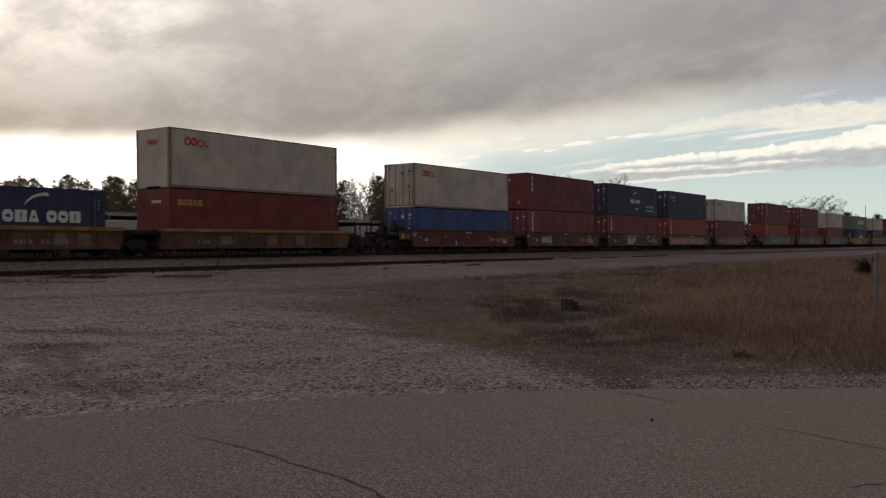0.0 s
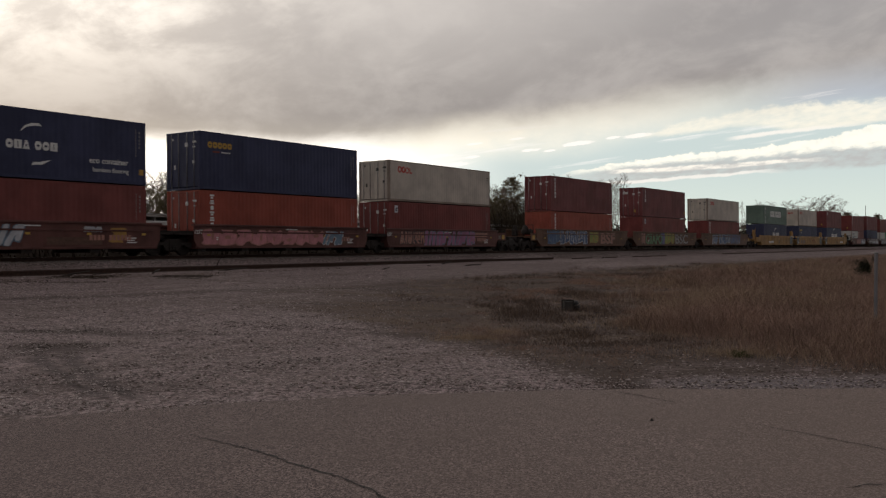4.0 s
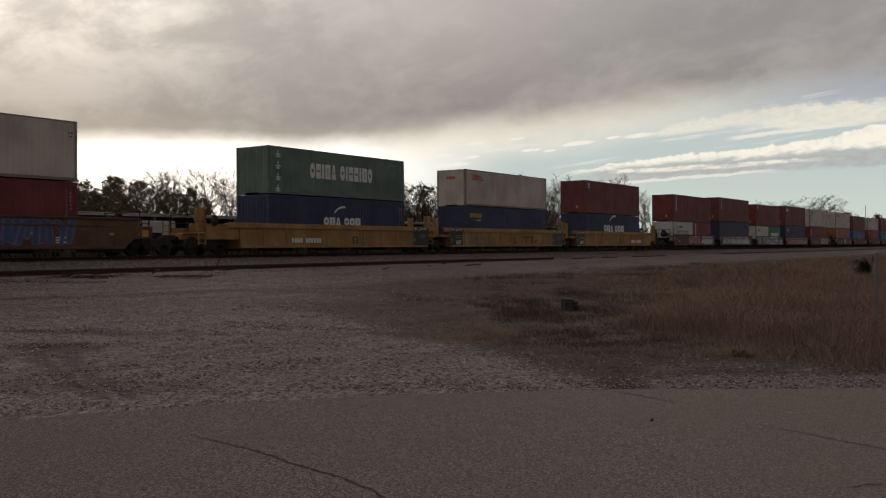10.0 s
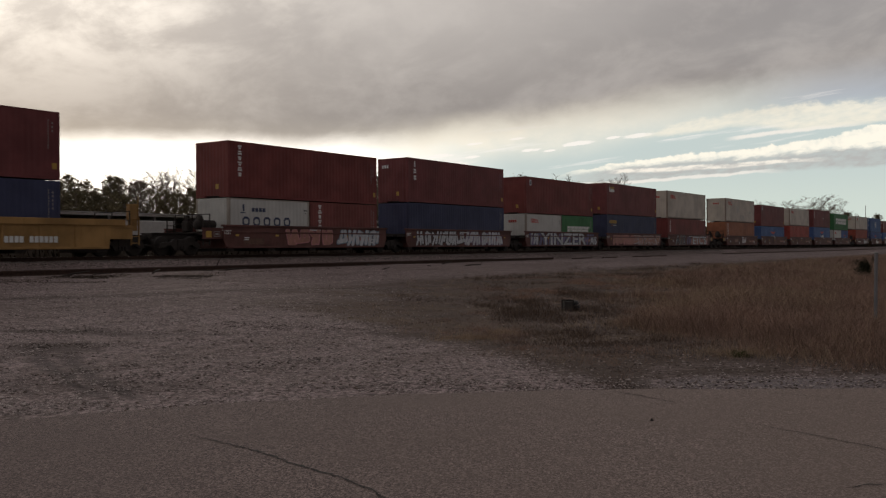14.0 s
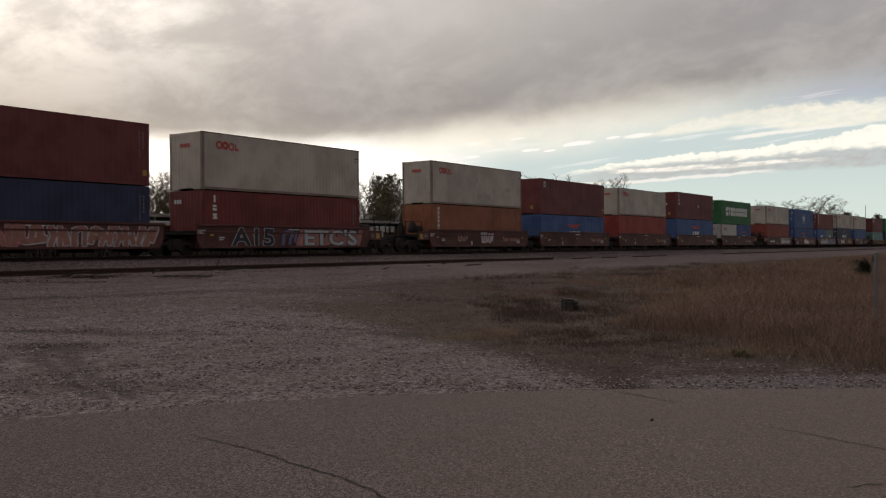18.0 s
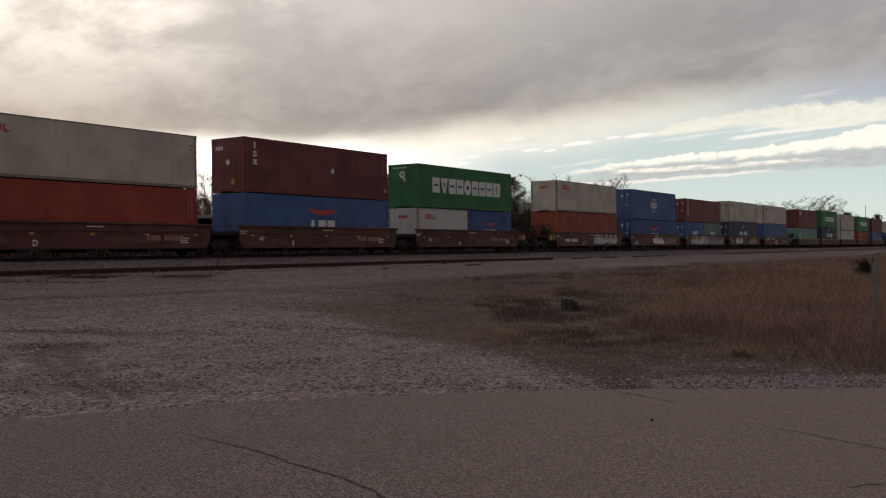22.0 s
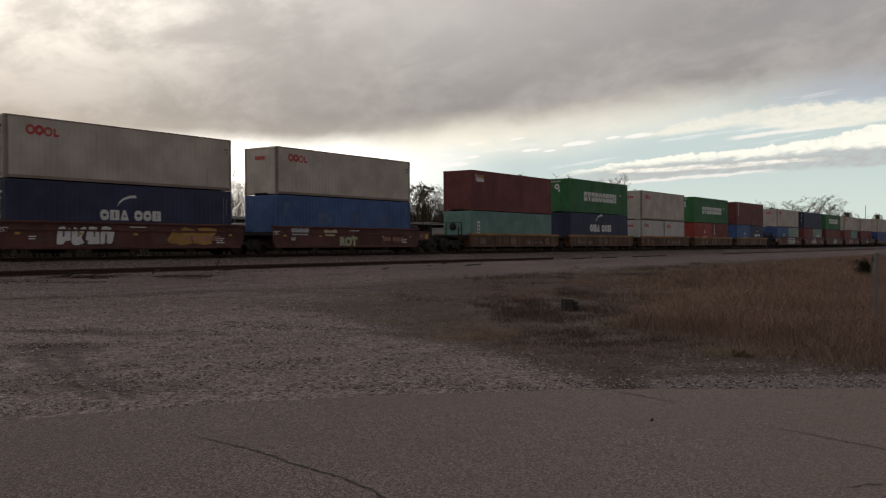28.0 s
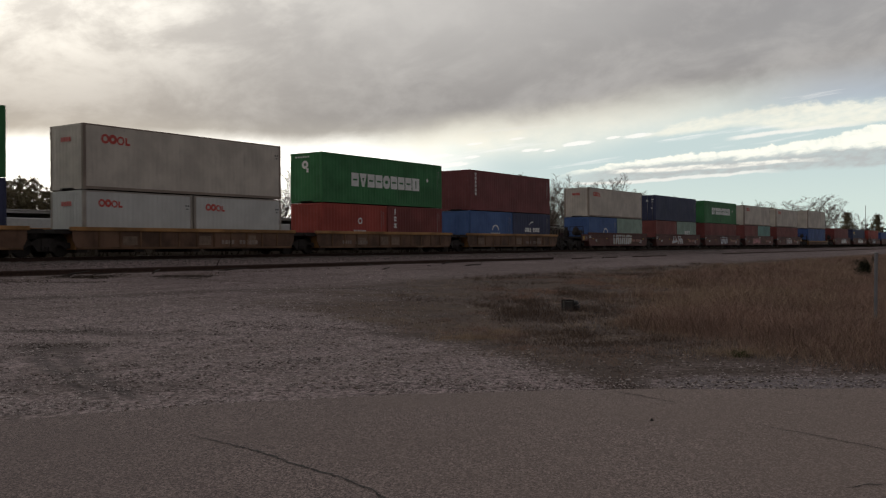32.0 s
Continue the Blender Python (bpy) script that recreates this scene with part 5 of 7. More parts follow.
def sprayed(car, text, x, z, size, ink, rim, stretch=1.0, bold=0.03):
    a = put("graffiti", lettering(text + "rim", text, size, bold + 0.035), INK[rim], car, pose(x, -1.476, z))
    b = put("graffiti", lettering(text, text, size, bold), INK[ink], car, pose(x, -1.486, z), "large sprayed letters")
    a.scale = b.scale = (stretch, 1, 1)


# ---- the train ----
SPEED, SLOWING, HALFWAY = 15.833, -0.00754, 16.0
HI, LO = 2.896, 2.591
G, M, D, C, R = "grey", "maroon", "darkred", "arcword", "redword"
# place along the track halfway through, car kind, lower containers, upper container: (feet, height, paint, doors, signs, yellow label)
UNITS = [
    (-234.40, "ochre", [(20, LO, "navy", 0, (), 0), (20, LO, "navy", 0, ("arcbold",), 0)], None),
    (-218.66, "ochre", [(40, HI, D, 0, ("touch",), 1)], (40, HI, G, 0, ("redword", "redend"), 0)),
    (-198.83, "brown", [(40, LO, "blue", 1, (), 0)], (40, HI, G, 1, ("redword",), 0)),
    (-183.63, "brown", [(40, HI, "redbrown", 1, ("vertical",), 0)], (40, HI, M, 0, ("three",), 1)),
    (-168.47, "brown", [(40, HI, "redbrown", 1, ("three",), 1)], (40, HI, "navy", 1, ("arcwordtop",), 1)),
    (-153.09, "brown", [(40, HI, "orange", 1, ("vertical",), 0)], (40, HI, "navy", 1, ("yellowword",), 0)),
    (-137.76, "brown", [(40, HI, D, 1, ("badge",), 0)], (40, LO, G, 1, ("redword",), 0)),
    (-115.99, "rusty", [(40, HI, "orange", 0, ("vertical",), 0)], (40, HI, M, 1, ("vertical",), 0)),
    (-96.45, "rusty", [(40, HI, D, 0, ("badge",), 0)], (40, HI, M, 1, ("three",), 1)),
    (-76.62, "rusty", [(40, HI, D, 0, ("vertical",), 0)], (40, LO, G, 1, ("redword",), 0)),
    (-52.92, "yellow", [(40, HI, "navy", 0, ("arcword",), 0)], (40, LO, "seagreen", 0, ("whiteword",), 0)),
    (-33.48, "yellow", [(40, HI, "navy", 0, ("yellowword",), 0)], (40, LO, G, 0, ("redword", "redend"), 0)),
    (-14.01, "yellow", [(40, HI, "navy", 0, ("arcbold",), 0)], (40, HI, M, 0, ("badge",), 1)),
    (7.68, "brown", [(20, LO, "white", 0, ("blueword",), 0), (20, LO, "redbrown", 0, ("vertical",), 0)], (40, HI, D, 0, ("vertical",), 1)),
    (23.10, "brown", [(40, HI, "navy", 0, (), 0)], (40, HI, M, 0, ("three",), 1)),
    (38.75, "brown", [(20, LO, "white", 0, ("redword", "redend"), 0), (20, LO, "green", 0, ("greenword",), 0)], (40, HI, D, 0, ("badge",), 1)),
    (53.95, "brown", [(40, HI, "navy", 0, ("yellowword",), 0)], (40, HI, M, 0, ("beacon",), 1)),
    (69.31, "brown", [(40, HI, D, 0, ("three",), 0)], (40, HI, G, 0, ("redword", "redend"), 0)),
    (89.12, "brown", [(40, HI, "rust", 0, ("vertical",), 0)], (40, HI, G, 0, ("redword", "redend", "repaint"), 0)),
    (104.47, "brown", [(40, LO, "midblue", 0, ("eagle",), 0)], (40, HI, M, 0, ("badge",), 1)),
    (120.00, "brown", [(40, HI, "red", 0, (), 0)], (40, LO, G, 0, ("redword", "redend"), 0)),
    (135.31, "brown", [(40, HI, "midblue", 0, ("eagle",), 0)], (40, HI, M, 0, ("three", "diamond"), 1)),
    (150.77, "brown", [(20, LO, "white", 0, ("redword", "redend"), 0), (20, LO, "blue", 0, ("eagle",), 0)], (40, HI, "green", 0, ("greenwide",), 0)),
    (170.52, "brown", [(40, HI, "orange", 0, (), 0)], (40, LO, G, 0, ("redword", "redend"), 0)),
    (186.07, "brown", [(40, LO, "blue", 1, ("eagle",), 0)], (40, HI, "skyblue", 1, ("globe",), 0)),
    (201.34, "brown", [(20, LO, "midblue", 1, ("palewhite",), 0), (20, LO, "seagreen", 0, ("palewhite",), 0)], (40, LO, "redbrown", 1, ("vertical",), 0)),
    (216.82, "brown", [(40, HI, "navy", 1, ("arcword",), 0)], (40, LO, G, 1, ("redword",), 0)),
    (232.27, "brown", [(40, HI, "skyblue", 0, ("patches",), 0)], (40, LO, G, 0, ("redword", "redend"), 0)),
    (251.90, "ochre", [(40, LO, "teal", 0, ("banner",), 0)], (40, HI, M, 0, ("beacon",), 0)),
    (267.62, "ochre", [(40, HI, "navy", 0, ("arcbold",), 0)], (40, HI, "green", 0, ("greenword",), 0)),
    (283.34, "ochre", [(20, LO, "white", 0, ("redword", "redend"), 0), (20, LO, "white", 0, ("redword",), 0)], (40, HI, G, 0, ("redword", "redend"), 0)),
    (298.85, "ochre", [(20, LO, "red", 0, ("crest",), 0), (20, LO, D, 0, ("three",), 0)], (40, HI, "green", 0, ("greenword",), 0)),
    (314.58, "ochre", [(20, LO, "midblue", 0, ("dome",), 0), (20, LO, "navy", 0, ("arcword",), 0)], (40, HI, M, 0, ("vertical",), 0)),
    (334.16, "brown", [(20, LO, "midblue", 0, ("dome",), 0), (20, LO, "palegreen", 0, (), 0)], (40, LO, G, 0, ("redword", "redend"), 0)),
    (350.03, "brown", [(20, LO, "redbrown", 0, (), 0), (20, LO, "palegreen", 0, ("palewhite",), 0)], (40, LO, "navy", 1, (), 0)),
    (365.16, "brown", [(40, LO, D, 0, (), 0)], (40, LO, "green", 0, ("greenword",), 0)),
    (380.91, "brown", [(20, LO, "redbrown", 0, (), 0), (20, LO, "teal", 0, (), 0)], (40, LO, G, 0, ("redword",), 0)),
    (396.50, "brown", [(40, LO, D, 0, (), 0)], (40, LO, G, 0, ("redword",), 0)),
    (415.63, "low", [(40, LO, "blue", 0, (), 0)], (40, HI, G, 0, (), 0)),
    (435.00, "brown", [(40, HI, D, 0, (), 0)], None),
    (451.50, "brown", [(40, HI, "navy", 0, ("yellowword",), 0)], None),
    (467.20, "brown", [(40, HI, "red", 0, (), 0)], None),
    (483.00, "brown", [(40, LO, "blue", 0, (), 0)], None),
    (498.50, "brown", [(40, LO, D, 0, (), 0)], None),
]
SETS = [(0, 1), (2, 6), (7, 9), (10, 12), (13, 17), (18, 22), (23, 27), (28, 32), (33, 37), (38, 38), (39, 43)]
WORDS = {"grey": "pale grey", "white": "off-white", "maroon": "maroon", "darkred": "dark red", "redbrown": "red-brown", "orange": "orange-red", "rust": "orange-brown", "red": "bright red", "navy": "navy blue", "blue": "blue", "midblue": "mid blue", "skyblue": "strong blue", "green": "bright green", "seagreen": "sea-green", "teal": "teal", "palegreen": "pale green"}
SIGNS = {"redword": "with red sign", "arcword": "with white swoosh sign", "arcwordtop": "with white swoosh sign", "greenword": "with white block sign", "vertical": "with upright white sign", "three": "with upright white sign", "eagle": "with red and white sign", "globe": "with white globe sign", "whiteword": "with white block sign", "yellowword": "with small yellow sign", "touch": "with yellow sign", "badge": "with square silver badge", "beacon": "with white and ochre sign", "blueword": "with dark blue sign", "arcbold": "with white swoosh sign", "greenwide": "with white block sign", "palewhite": "with white block sign", "dome": "with white dome sign", "crest": "with white crest", "banner": "with white upright sign"}
CAR_WORDS = {"brown": "oxide-red smooth-sided well car unit, dirty", "yellow": "yellow ribbed well car unit with black end panels", "ochre": "rusty yellow low well car unit with ribbed sides", "rusty": "rusty ochre well car unit covered in graffiti", "low": "low rusty well car unit"}
UNIT_LETTER = {2: "B", 3: "C", 18: "B", 19: "C", 20: "D", 21: "E", 22: "A", 23: "A"}      # stencilled on the oxide-red wells
MOVERS = []          # (thing, place along the track halfway, height)


def describe(spec, place):
    feet, h, colour, doors, signs, _ = spec
    size = "short " if feet == 20 else ""
    sign = next((SIGNS[q] for q in signs if q in SIGNS), "without large sign")
    return "%s%s container %s, %s" % (size, WORDS[colour], sign, place)


def build_train():
    for i, (s, kind, lower, upper) in enumerate(UNITS):
        a, b = next(q for q in SETS if q[0] <= i <= q[1])
        left = (s - UNITS[i - 1][0]) / 2 if i else 7.87
        right = (UNITS[i + 1][0] - s) / 2 if i + 1 < len(UNITS) else 7.7
        graf = i in GRAFFITI
        car = well_car(kind, left, right, i == a and i > 0, i == b, CAR_WORDS[kind] + (" with graffiti" if graf and kind != "rusty" else ""))
        MOVERS.append((car, s, RAIL))
        for g in GRAFFITI.get(i, ()):
            (sprayed if isinstance(g[0], str) else bubbles if g[5] in ("white", "ochre", "cream", "pink") else graffiti)(car, *g)
        if kind == "yellow":
            put("lettering", lettering("53", "53", 0.62, 0.012), INK["black"], car, pose(0.83 if i != 11 else 0.35, -1.465, 0.55))
            if i != 11:
                put("car_number", blocks("dn", row(4, 0, 0, 0.17, 0.26, 0.05) + row(6, 1.1, 0, 0.17, 0.26, 0.05)), INK["white"], car, pose({10: -4.6, 12: 3.4}[i], -1.492, 0.62))
            if i == 11:
                put("painted_sign", blocks("tt", [(0, 0.42, 1.05, 0.16), (0.40, 0, 0.20, 0.42), (1.10, 0.42, 0.62, 0.16), (1.25, 0, 0.18, 0.42), (1.75, 0.05, 0.42, 0.14), (2.0, 0.22, 0.30, 0.12)]), INK["rustred"], car, pose(1.7, -1.462, 0.55), "faded red painted sign")
                put("marking", blocks("ghostpair", [(-6.0, 0.52, 1.35, 0.52), (-4.4, 0.52, 1.35, 0.52)], 0.002), INK["ghost"], car, pose(0, -1.461, 0), "worn pale patch")
        elif kind == "ochre":
            put("car_number", blocks("on", row(4, 0, 0, 0.16, 0.2, 0.06) + row(6, 1.2, 0, 0.16, 0.2, 0.06)), INK["ghost"], car, pose(-4.6 if i % 2 else 1.6, -1.462, 0.55))
            r = random.Random(i * 13)
            for x in r.sample((-4.95, -3.85, -2.75, -0.55, 0.55, 2.75, 3.85, 4.95), 3):
                put("marking", blocks("opatch%.2f" % x, [(x - 0.42, 0.50, r.uniform(0.5, 0.8), r.uniform(0.30, 0.5))], 0.002), INK["ghostochre"], car, pose(0, -1.461, 0), "worn pale patch")
        elif kind == "brown":
            r = random.Random(i * 17)
            for x, w in ((-5.0, 1.4), (0.9, 2.6), (4.1, 0.9)):
                if r.random() < 0.75:
                    put("marking", blocks("bghost%d%.1f" % (i, x), [(x + r.uniform(-0.3, 0.3), r.uniform(0.50, 0.62), w * r.uniform(0.6, 1.1), r.uniform(0.28, 0.40))], 0.0015), INK["ghostred"], car, pose(0, -1.4605, 0), "faded painted-over patch")
            put("car_number", blocks("bnn", row(4, 0, 0, 0.15, 0.24, 0.05) + row(6, 1.0, 0, 0.15, 0.24, 0.05)), INK["white"] if i == 23 else INK["rose"], car, pose(-4.9 if i == 23 else 2.9, -1.462, 0.72))
        if i in UNIT_LETTER:
            put("lettering", lettering("unit" + UNIT_LETTER[i], UNIT_LETTER[i], 0.36, 0.008), INK["white"], car, pose(-2.7 if UNIT_LETTER[i] in "CDE" else -1.5, -1.464, 0.48))
        z = RAIL + 0.33
        place = "in a well car"
        if len(lower) == 1:
            th = container(12.192, lower[0][1], lower[0][2], describe(lower[0], place), lower[0][3], lower[0][4], yellow=lower[0][5])
            MOVERS.append((th, s, z))
        else:
            for k, spec in enumerate(lower):
                th = container(6.058, spec[1], spec[2], describe(spec, place), spec[3], spec[4], yellow=spec[5])
                MOVERS.append((th, s + (-3.067 if k == 0 else 3.067), z))
        if upper:
            z += lower[0][1] + 0.028
            th = container(12.192, upper[1], upper[2], describe(upper, "stacked on another"), upper[3], upper[4], yellow=upper[5])
            MOVERS.append((th, s, z))


# sprayed on the car sides, unit by unit
GRAFFITI = {
    3: [(-4.3, -2.4, 0.55, 1.30, 4, "cream", "dark", 31), (4.1, 5.1, 0.6, 1.3, 1, "ochre", "ochre", 32)],
    4: [(-2.3, -0.3, 0.50, 1.35, 2, "silver", "lightblue", 41), (3.9, 4.8, 0.6, 1.3, 1, "ochre", "ochre", 42), (2.6, 3.5, 1.1, 1.3, 2, "silver", "silver", 43)],
    5: [(-6.2, 2.7, 0.45, 1.32, 8, "pink", "rose", 51), (2.7, 4.5, 0.5, 1.25, 2, "lightblue", "silver", 52)],
    6: [(-5.3, -2.6, 0.55, 1.35, 6, "rose", "dark", 61), (-2.55, 3.5, 0.42, 1.40, 5, "magenta", "lightblue", 62), (3.7, 5.2, 1.05, 1.3, 5, "rose", "rose", 63)],
    7: [(-7.2, -4.9, 0.52, 1.62, 3, "spblue", "lightblue", 71), (-4.9, 0.3, 0.50, 1.62, 6, "spblue", "silver", 72), (0.7, 2.4, 0.62, 1.54, 2, "lime", "ochre", 73), ("BSF", 4.5, 0.58, 1.26, "rose", "ghost", 1.7)],
    8: [("CIIAPO", -3.7, 0.52, 1.34, "spgreen", "dark", 1.05), (-7.0, -5.9, 0.52, 1.59, 1, "rose", "dark", 82), (-1.7, -0.7, 0.47, 1.62, 2, "purple", "spblue", 83), (-0.6, 2.1, 0.52, 1.59, 3, "lime", "ochre", 84), ("BSC", 4.2, 0.55, 1.34, "faded", "dark", 1.75)],
    9: [(-5.2, -3.3, 0.47, 1.62, 2, "spblue", "silver", 91), (-2.8, 1.7, 0.47, 1.62, 5, "spblue", "silver", 92), (1.7, 5.8, 0.52, 1.62, 4, "spblue", "purple", 93)],
    13: [(-2.2, 1.6, 0.5, 1.34, 4, "rose", "pink", 131), (2.1, 5.9, 0.45, 1.36, 4, "silver", "lightblue", 132)],
    14: [(-5.5, 0.3, 0.45, 1.38, 7, "silver", "dark", 141), (0.3, 5.5, 0.45, 1.38, 5, "silver", "purple", 142)],
    15: [(-6.0, 6.3, 0.44, 1.36, 8, "purple", "spblue", 150), (-5.9, -4.6, 0.5, 1.36, 1, "silver", "lightblue", 151), ("YINZER", -0.05, 0.48, 1.32, "silver", "dark", 1.82), ("AIS", 5.6, 0.50, 0.98, "silver", "dark", 0.95)],
    16: [(-5.4, -0.4, 0.45, 1.36, 6, "rose", "pink", 161), (-0.4, 6.2, 0.45, 1.34, 6, "rose", "silver", 162)],
    17: [("A15", -2.85, 0.48, 1.25, "dark", "silver", 1.45), (-0.9, 0.4, 0.5, 1.3, 1, "purple", "dark", 171), (0.3, 6.0, 0.45, 1.36, 5, "rose", "pink", 172), ("ETC'S", 3.2, 0.50, 1.15, "silver", "dark", 1.65)],
    18: [(-0.3, 1.4, 0.6, 1.3, 2, "silver", "rose", 181), (-3.4, -2.0, 0.7, 1.2, 2, "rose", "dark", 182)],
    23: [(0.6, 5.6, 0.5, 1.34, 5, "silver", "rose", 231)],
    24: [(-0.7, 2.0, 0.45, 1.35, 1, "white", "cream", 241), (2.2, 5.4, 0.5, 1.3, 4, "rose", "dark", 242), (-5.6, -5.0, 0.5, 0.7, 1, "silver", "silver", 243)],
    25: [(-4.9, 0.4, 0.45, 1.32, 4, "silver", "cream", 251), (0.4, 6.5, 0.42, 1.30, 6, "purple", "silver", 252)],
    26: [(-4.0, -1.2, 0.45, 1.38, 4, "white", "dark", 261), (2.05, 4.8, 0.5, 1.36, 2, "ochre", "ochre", 262)],
    27: [(-2.5, -1.5, 1.0, 1.40, 1, "cream", "cream", 271), ("ROT", -0.45, 0.46, 0.66, "cream", "spgreen", 1.15), (-5.2, -3.9, 1.05, 1.4, 4, "silver", "silver", 273)],
    33: [(-1.5, 2.8, 0.5, 1.36, 3, "silver", "cream", 331)],
    34: [(-2.2, 1.2, 0.5, 1.3, 2, "silver", "rose", 341)],
    35: [(-1.2, 1.6, 0.5, 1.3, 2, "silver", "purple", 351)],
    36: [(-3.2, 0.2, 0.5, 1.3, 3, "pink", "rose", 361)],
    37: [(-1.5, 1.5, 0.5, 1.3, 2, "silver", "rose", 371)],
    39: [(-1.0, 3.2, 0.5, 1.3, 2, "white", "silver", 391)],
    40: [(-2.2, 2.8, 0.5, 1.3, 3, "white", "silver", 401)],
    41: [(-2.2, 1.2, 0.5, 1.3, 2, "silver", "silver", 411)],
}
build_train()


# ---- trees, weeds and the yard beyond the railway ----
BARK = plain("grey_brown_bark", (0.24, 0.195, 0.165), 0.95, 0, 0.35, 5.0, 0.5)


def foliage(name, lo, hi, patch=None):
    m, k, b = material(name)
    rnd = k.node("ShaderNodeNewGeometry").outputs["Random Per Island"]
    c = k.mix(rnd, lo, hi)
    if patch:
        c = k.mix(k.step(k.noise(obj_co(k), 0.5, 4.0, 0.6), 0.42, 0.66, 0.0, 0.75), c, patch)
    k.put(b.inputs["Base Color"], c)
    b.inputs["Roughness"].default_value = 0.85
    b.inputs["Specular IOR Level"].default_value = 0.15
    # thin leaves let some light through
    thin = k.node("ShaderNodeBsdfTranslucent")
    k.put(thin.inputs[0], c)
    both = k.node("ShaderNodeMixShader")
    both.inputs[0].default_value = 0.5
    k.put(both.inputs[1], b.outputs[0])
    k.put(both.inputs[2], thin.outputs[0])
    k.put(k.node("ShaderNodeOutputMaterial").inputs[0], both.outputs[0])
    return m


NEEDLES = foliage("pine_needles", (0.115, 0.100, 0.062), (0.27, 0.222, 0.135))
DRYLEAF = foliage("dry_leaves", (0.05, 0.04, 0.02), (0.13, 0.095, 0.05))
WEEDS = foliage("dry_broom_grass", (0.335, 0.220, 0.168), (0.41, 0.273, 0.206), (0.220, 0.144, 0.119))
TWIGS = foliage("dead_brown_weed_stems", (0.085, 0.060, 0.048), (0.19, 0.133, 0.100))
STRAW = foliage("pale_straw", (0.34, 0.25, 0.17), (0.48, 0.36, 0.25))
BRUSH = foliage("grey_brown_undergrowth", (0.030, 0.023, 0.016), (0.075, 0.058, 0.040))
# darker than BRUSH, to pass for the shade under the train
BANK_BRUSH = foliage("shade_dark_brush", (0.018, 0.014, 0.010), (0.050, 0.038, 0.026))
LITTER = foliage("dark_leaf_litter", (0.03, 0.024, 0.02), (0.10, 0.076, 0.06))
GREENS = foliage("green_weed_leaves", (0.05, 0.058, 0.025), (0.11, 0.105, 0.05))


def branches(rng, trunk_h, r0, spread, depth, up=0.35, first=0.3, sides=5, kids=(3, 4)):
    """Tapered limbs, each splitting into thinner ones. Returns verts, faces and the tips."""
    V, F, tips = [], [], []

    def limb(p, d, length, r, level):
        n = 4 if level < 2 else 3 if level < 3 else 2
        k = sides if level < 2 else 3
        o = len(V)
        q = Vector(p)
        dd = Vector(d)
        pts = []
        for i in range(n + 1):
            t = i / n
            rr = max(0.015, r * (1 - 0.65 * t))
            turn = dd.to_track_quat("Z", "Y")
            for j in range(k):
                a = 2 * math.pi * j / k
                V.append(q + turn @ Vector((rr * math.cos(a), rr * math.sin(a), 0)))
            pts.append((q.copy(), dd.copy(), rr))
            dd = (dd + Vector((rng.uniform(-1, 1), rng.uniform(-1, 1), rng.uniform(-0.4, 0.8) * up * 2)) * (0.10 + 0.05 * level)).normalized()
            q = q + dd * (length / n)
        for i in range(n):
            for j in range(k):
                a, b = o + i * k + j, o + i * k + (j + 1) % k
                F.append((a, b, b + k, a + k))
        if level >= depth:
            tips.append(pts[-1][0])
            return
        for i in range(1, n + 1):
            if level == 0 and i / n < first:
                continue
            for _ in range(rng.choice(kids) if level else rng.choice(kids) + 1):
                base, bd, br = pts[i]
                side = Vector((rng.uniform(-1, 1), rng.uniform(-1, 1), rng.uniform(-0.1, 0.7)))
                nd = (bd * (1 - spread) + side.normalized() * spread + Vector((0, 0, up * 0.5))).normalized()
                limb(base, nd, length * rng.uniform(0.36, 0.60), br * 0.60, level + 1)

    limb((0, 0, -0.3), (0.02, 0, 1), trunk_h, r0, 0)
    return V, F, tips


def leaf_cloud(rng, centres, per, radius, size, flat=0.6):
    """Many small leaf clumps round the centres."""
    V, F = [], []
    for c in centres:
        for _ in range(per):
            p = np.array(c) + rng.normal(0, radius, 3) * np.array((1, 1, flat))
            a, b = rng.normal(0, 1, 3), rng.normal(0, 1, 3)
            a, b = a / np.linalg.norm(a) * size * rng.uniform(0.5, 1.3), b / np.linalg.norm(b) * size * rng.uniform(0.4, 0.9)
            o = len(V)
            V += [p - a, p + b * 0.5, p + a, p - b]
            F.append((o, o + 1, o + 2, o + 3))
    return V, F


def twig_tubes(segments):
    """Tapered three-sided tubes for (start, end, radius at start, radius at end)."""
    p, q = np.array([s[0] for s in segments]), np.array([s[1] for s in segments])
    r0, r1 = np.array([s[2] for s in segments]), np.array([s[3] for s in segments])
    ax = q - p
    ax /= np.linalg.norm(ax, axis=1)[:, None] + 1e-9
    side = np.cross(ax, np.where(np.abs(ax[:, 2:]) > 0.9, (1.0, 0.0, 0.0), (0.0, 0.0, 1.0)))
    side /= np.linalg.norm(side, axis=1)[:, None]
    other = np.cross(ax, side)
    v = np.empty((len(p), 6, 3))
    for j in range(3):
        d = side * math.cos(j * 2.0944) + other * math.sin(j * 2.0944)
        v[:, j], v[:, 3 + j] = p + d * r0[:, None], q + d * r1[:, None]
    f = np.array([(0, 1, 4, 3), (1, 2, 5, 4), (2, 0, 3, 5)])[None] + 6 * np.arange(len(p))[:, None, None]
    return v.reshape(-1, 3), f.reshape(-1, 4)


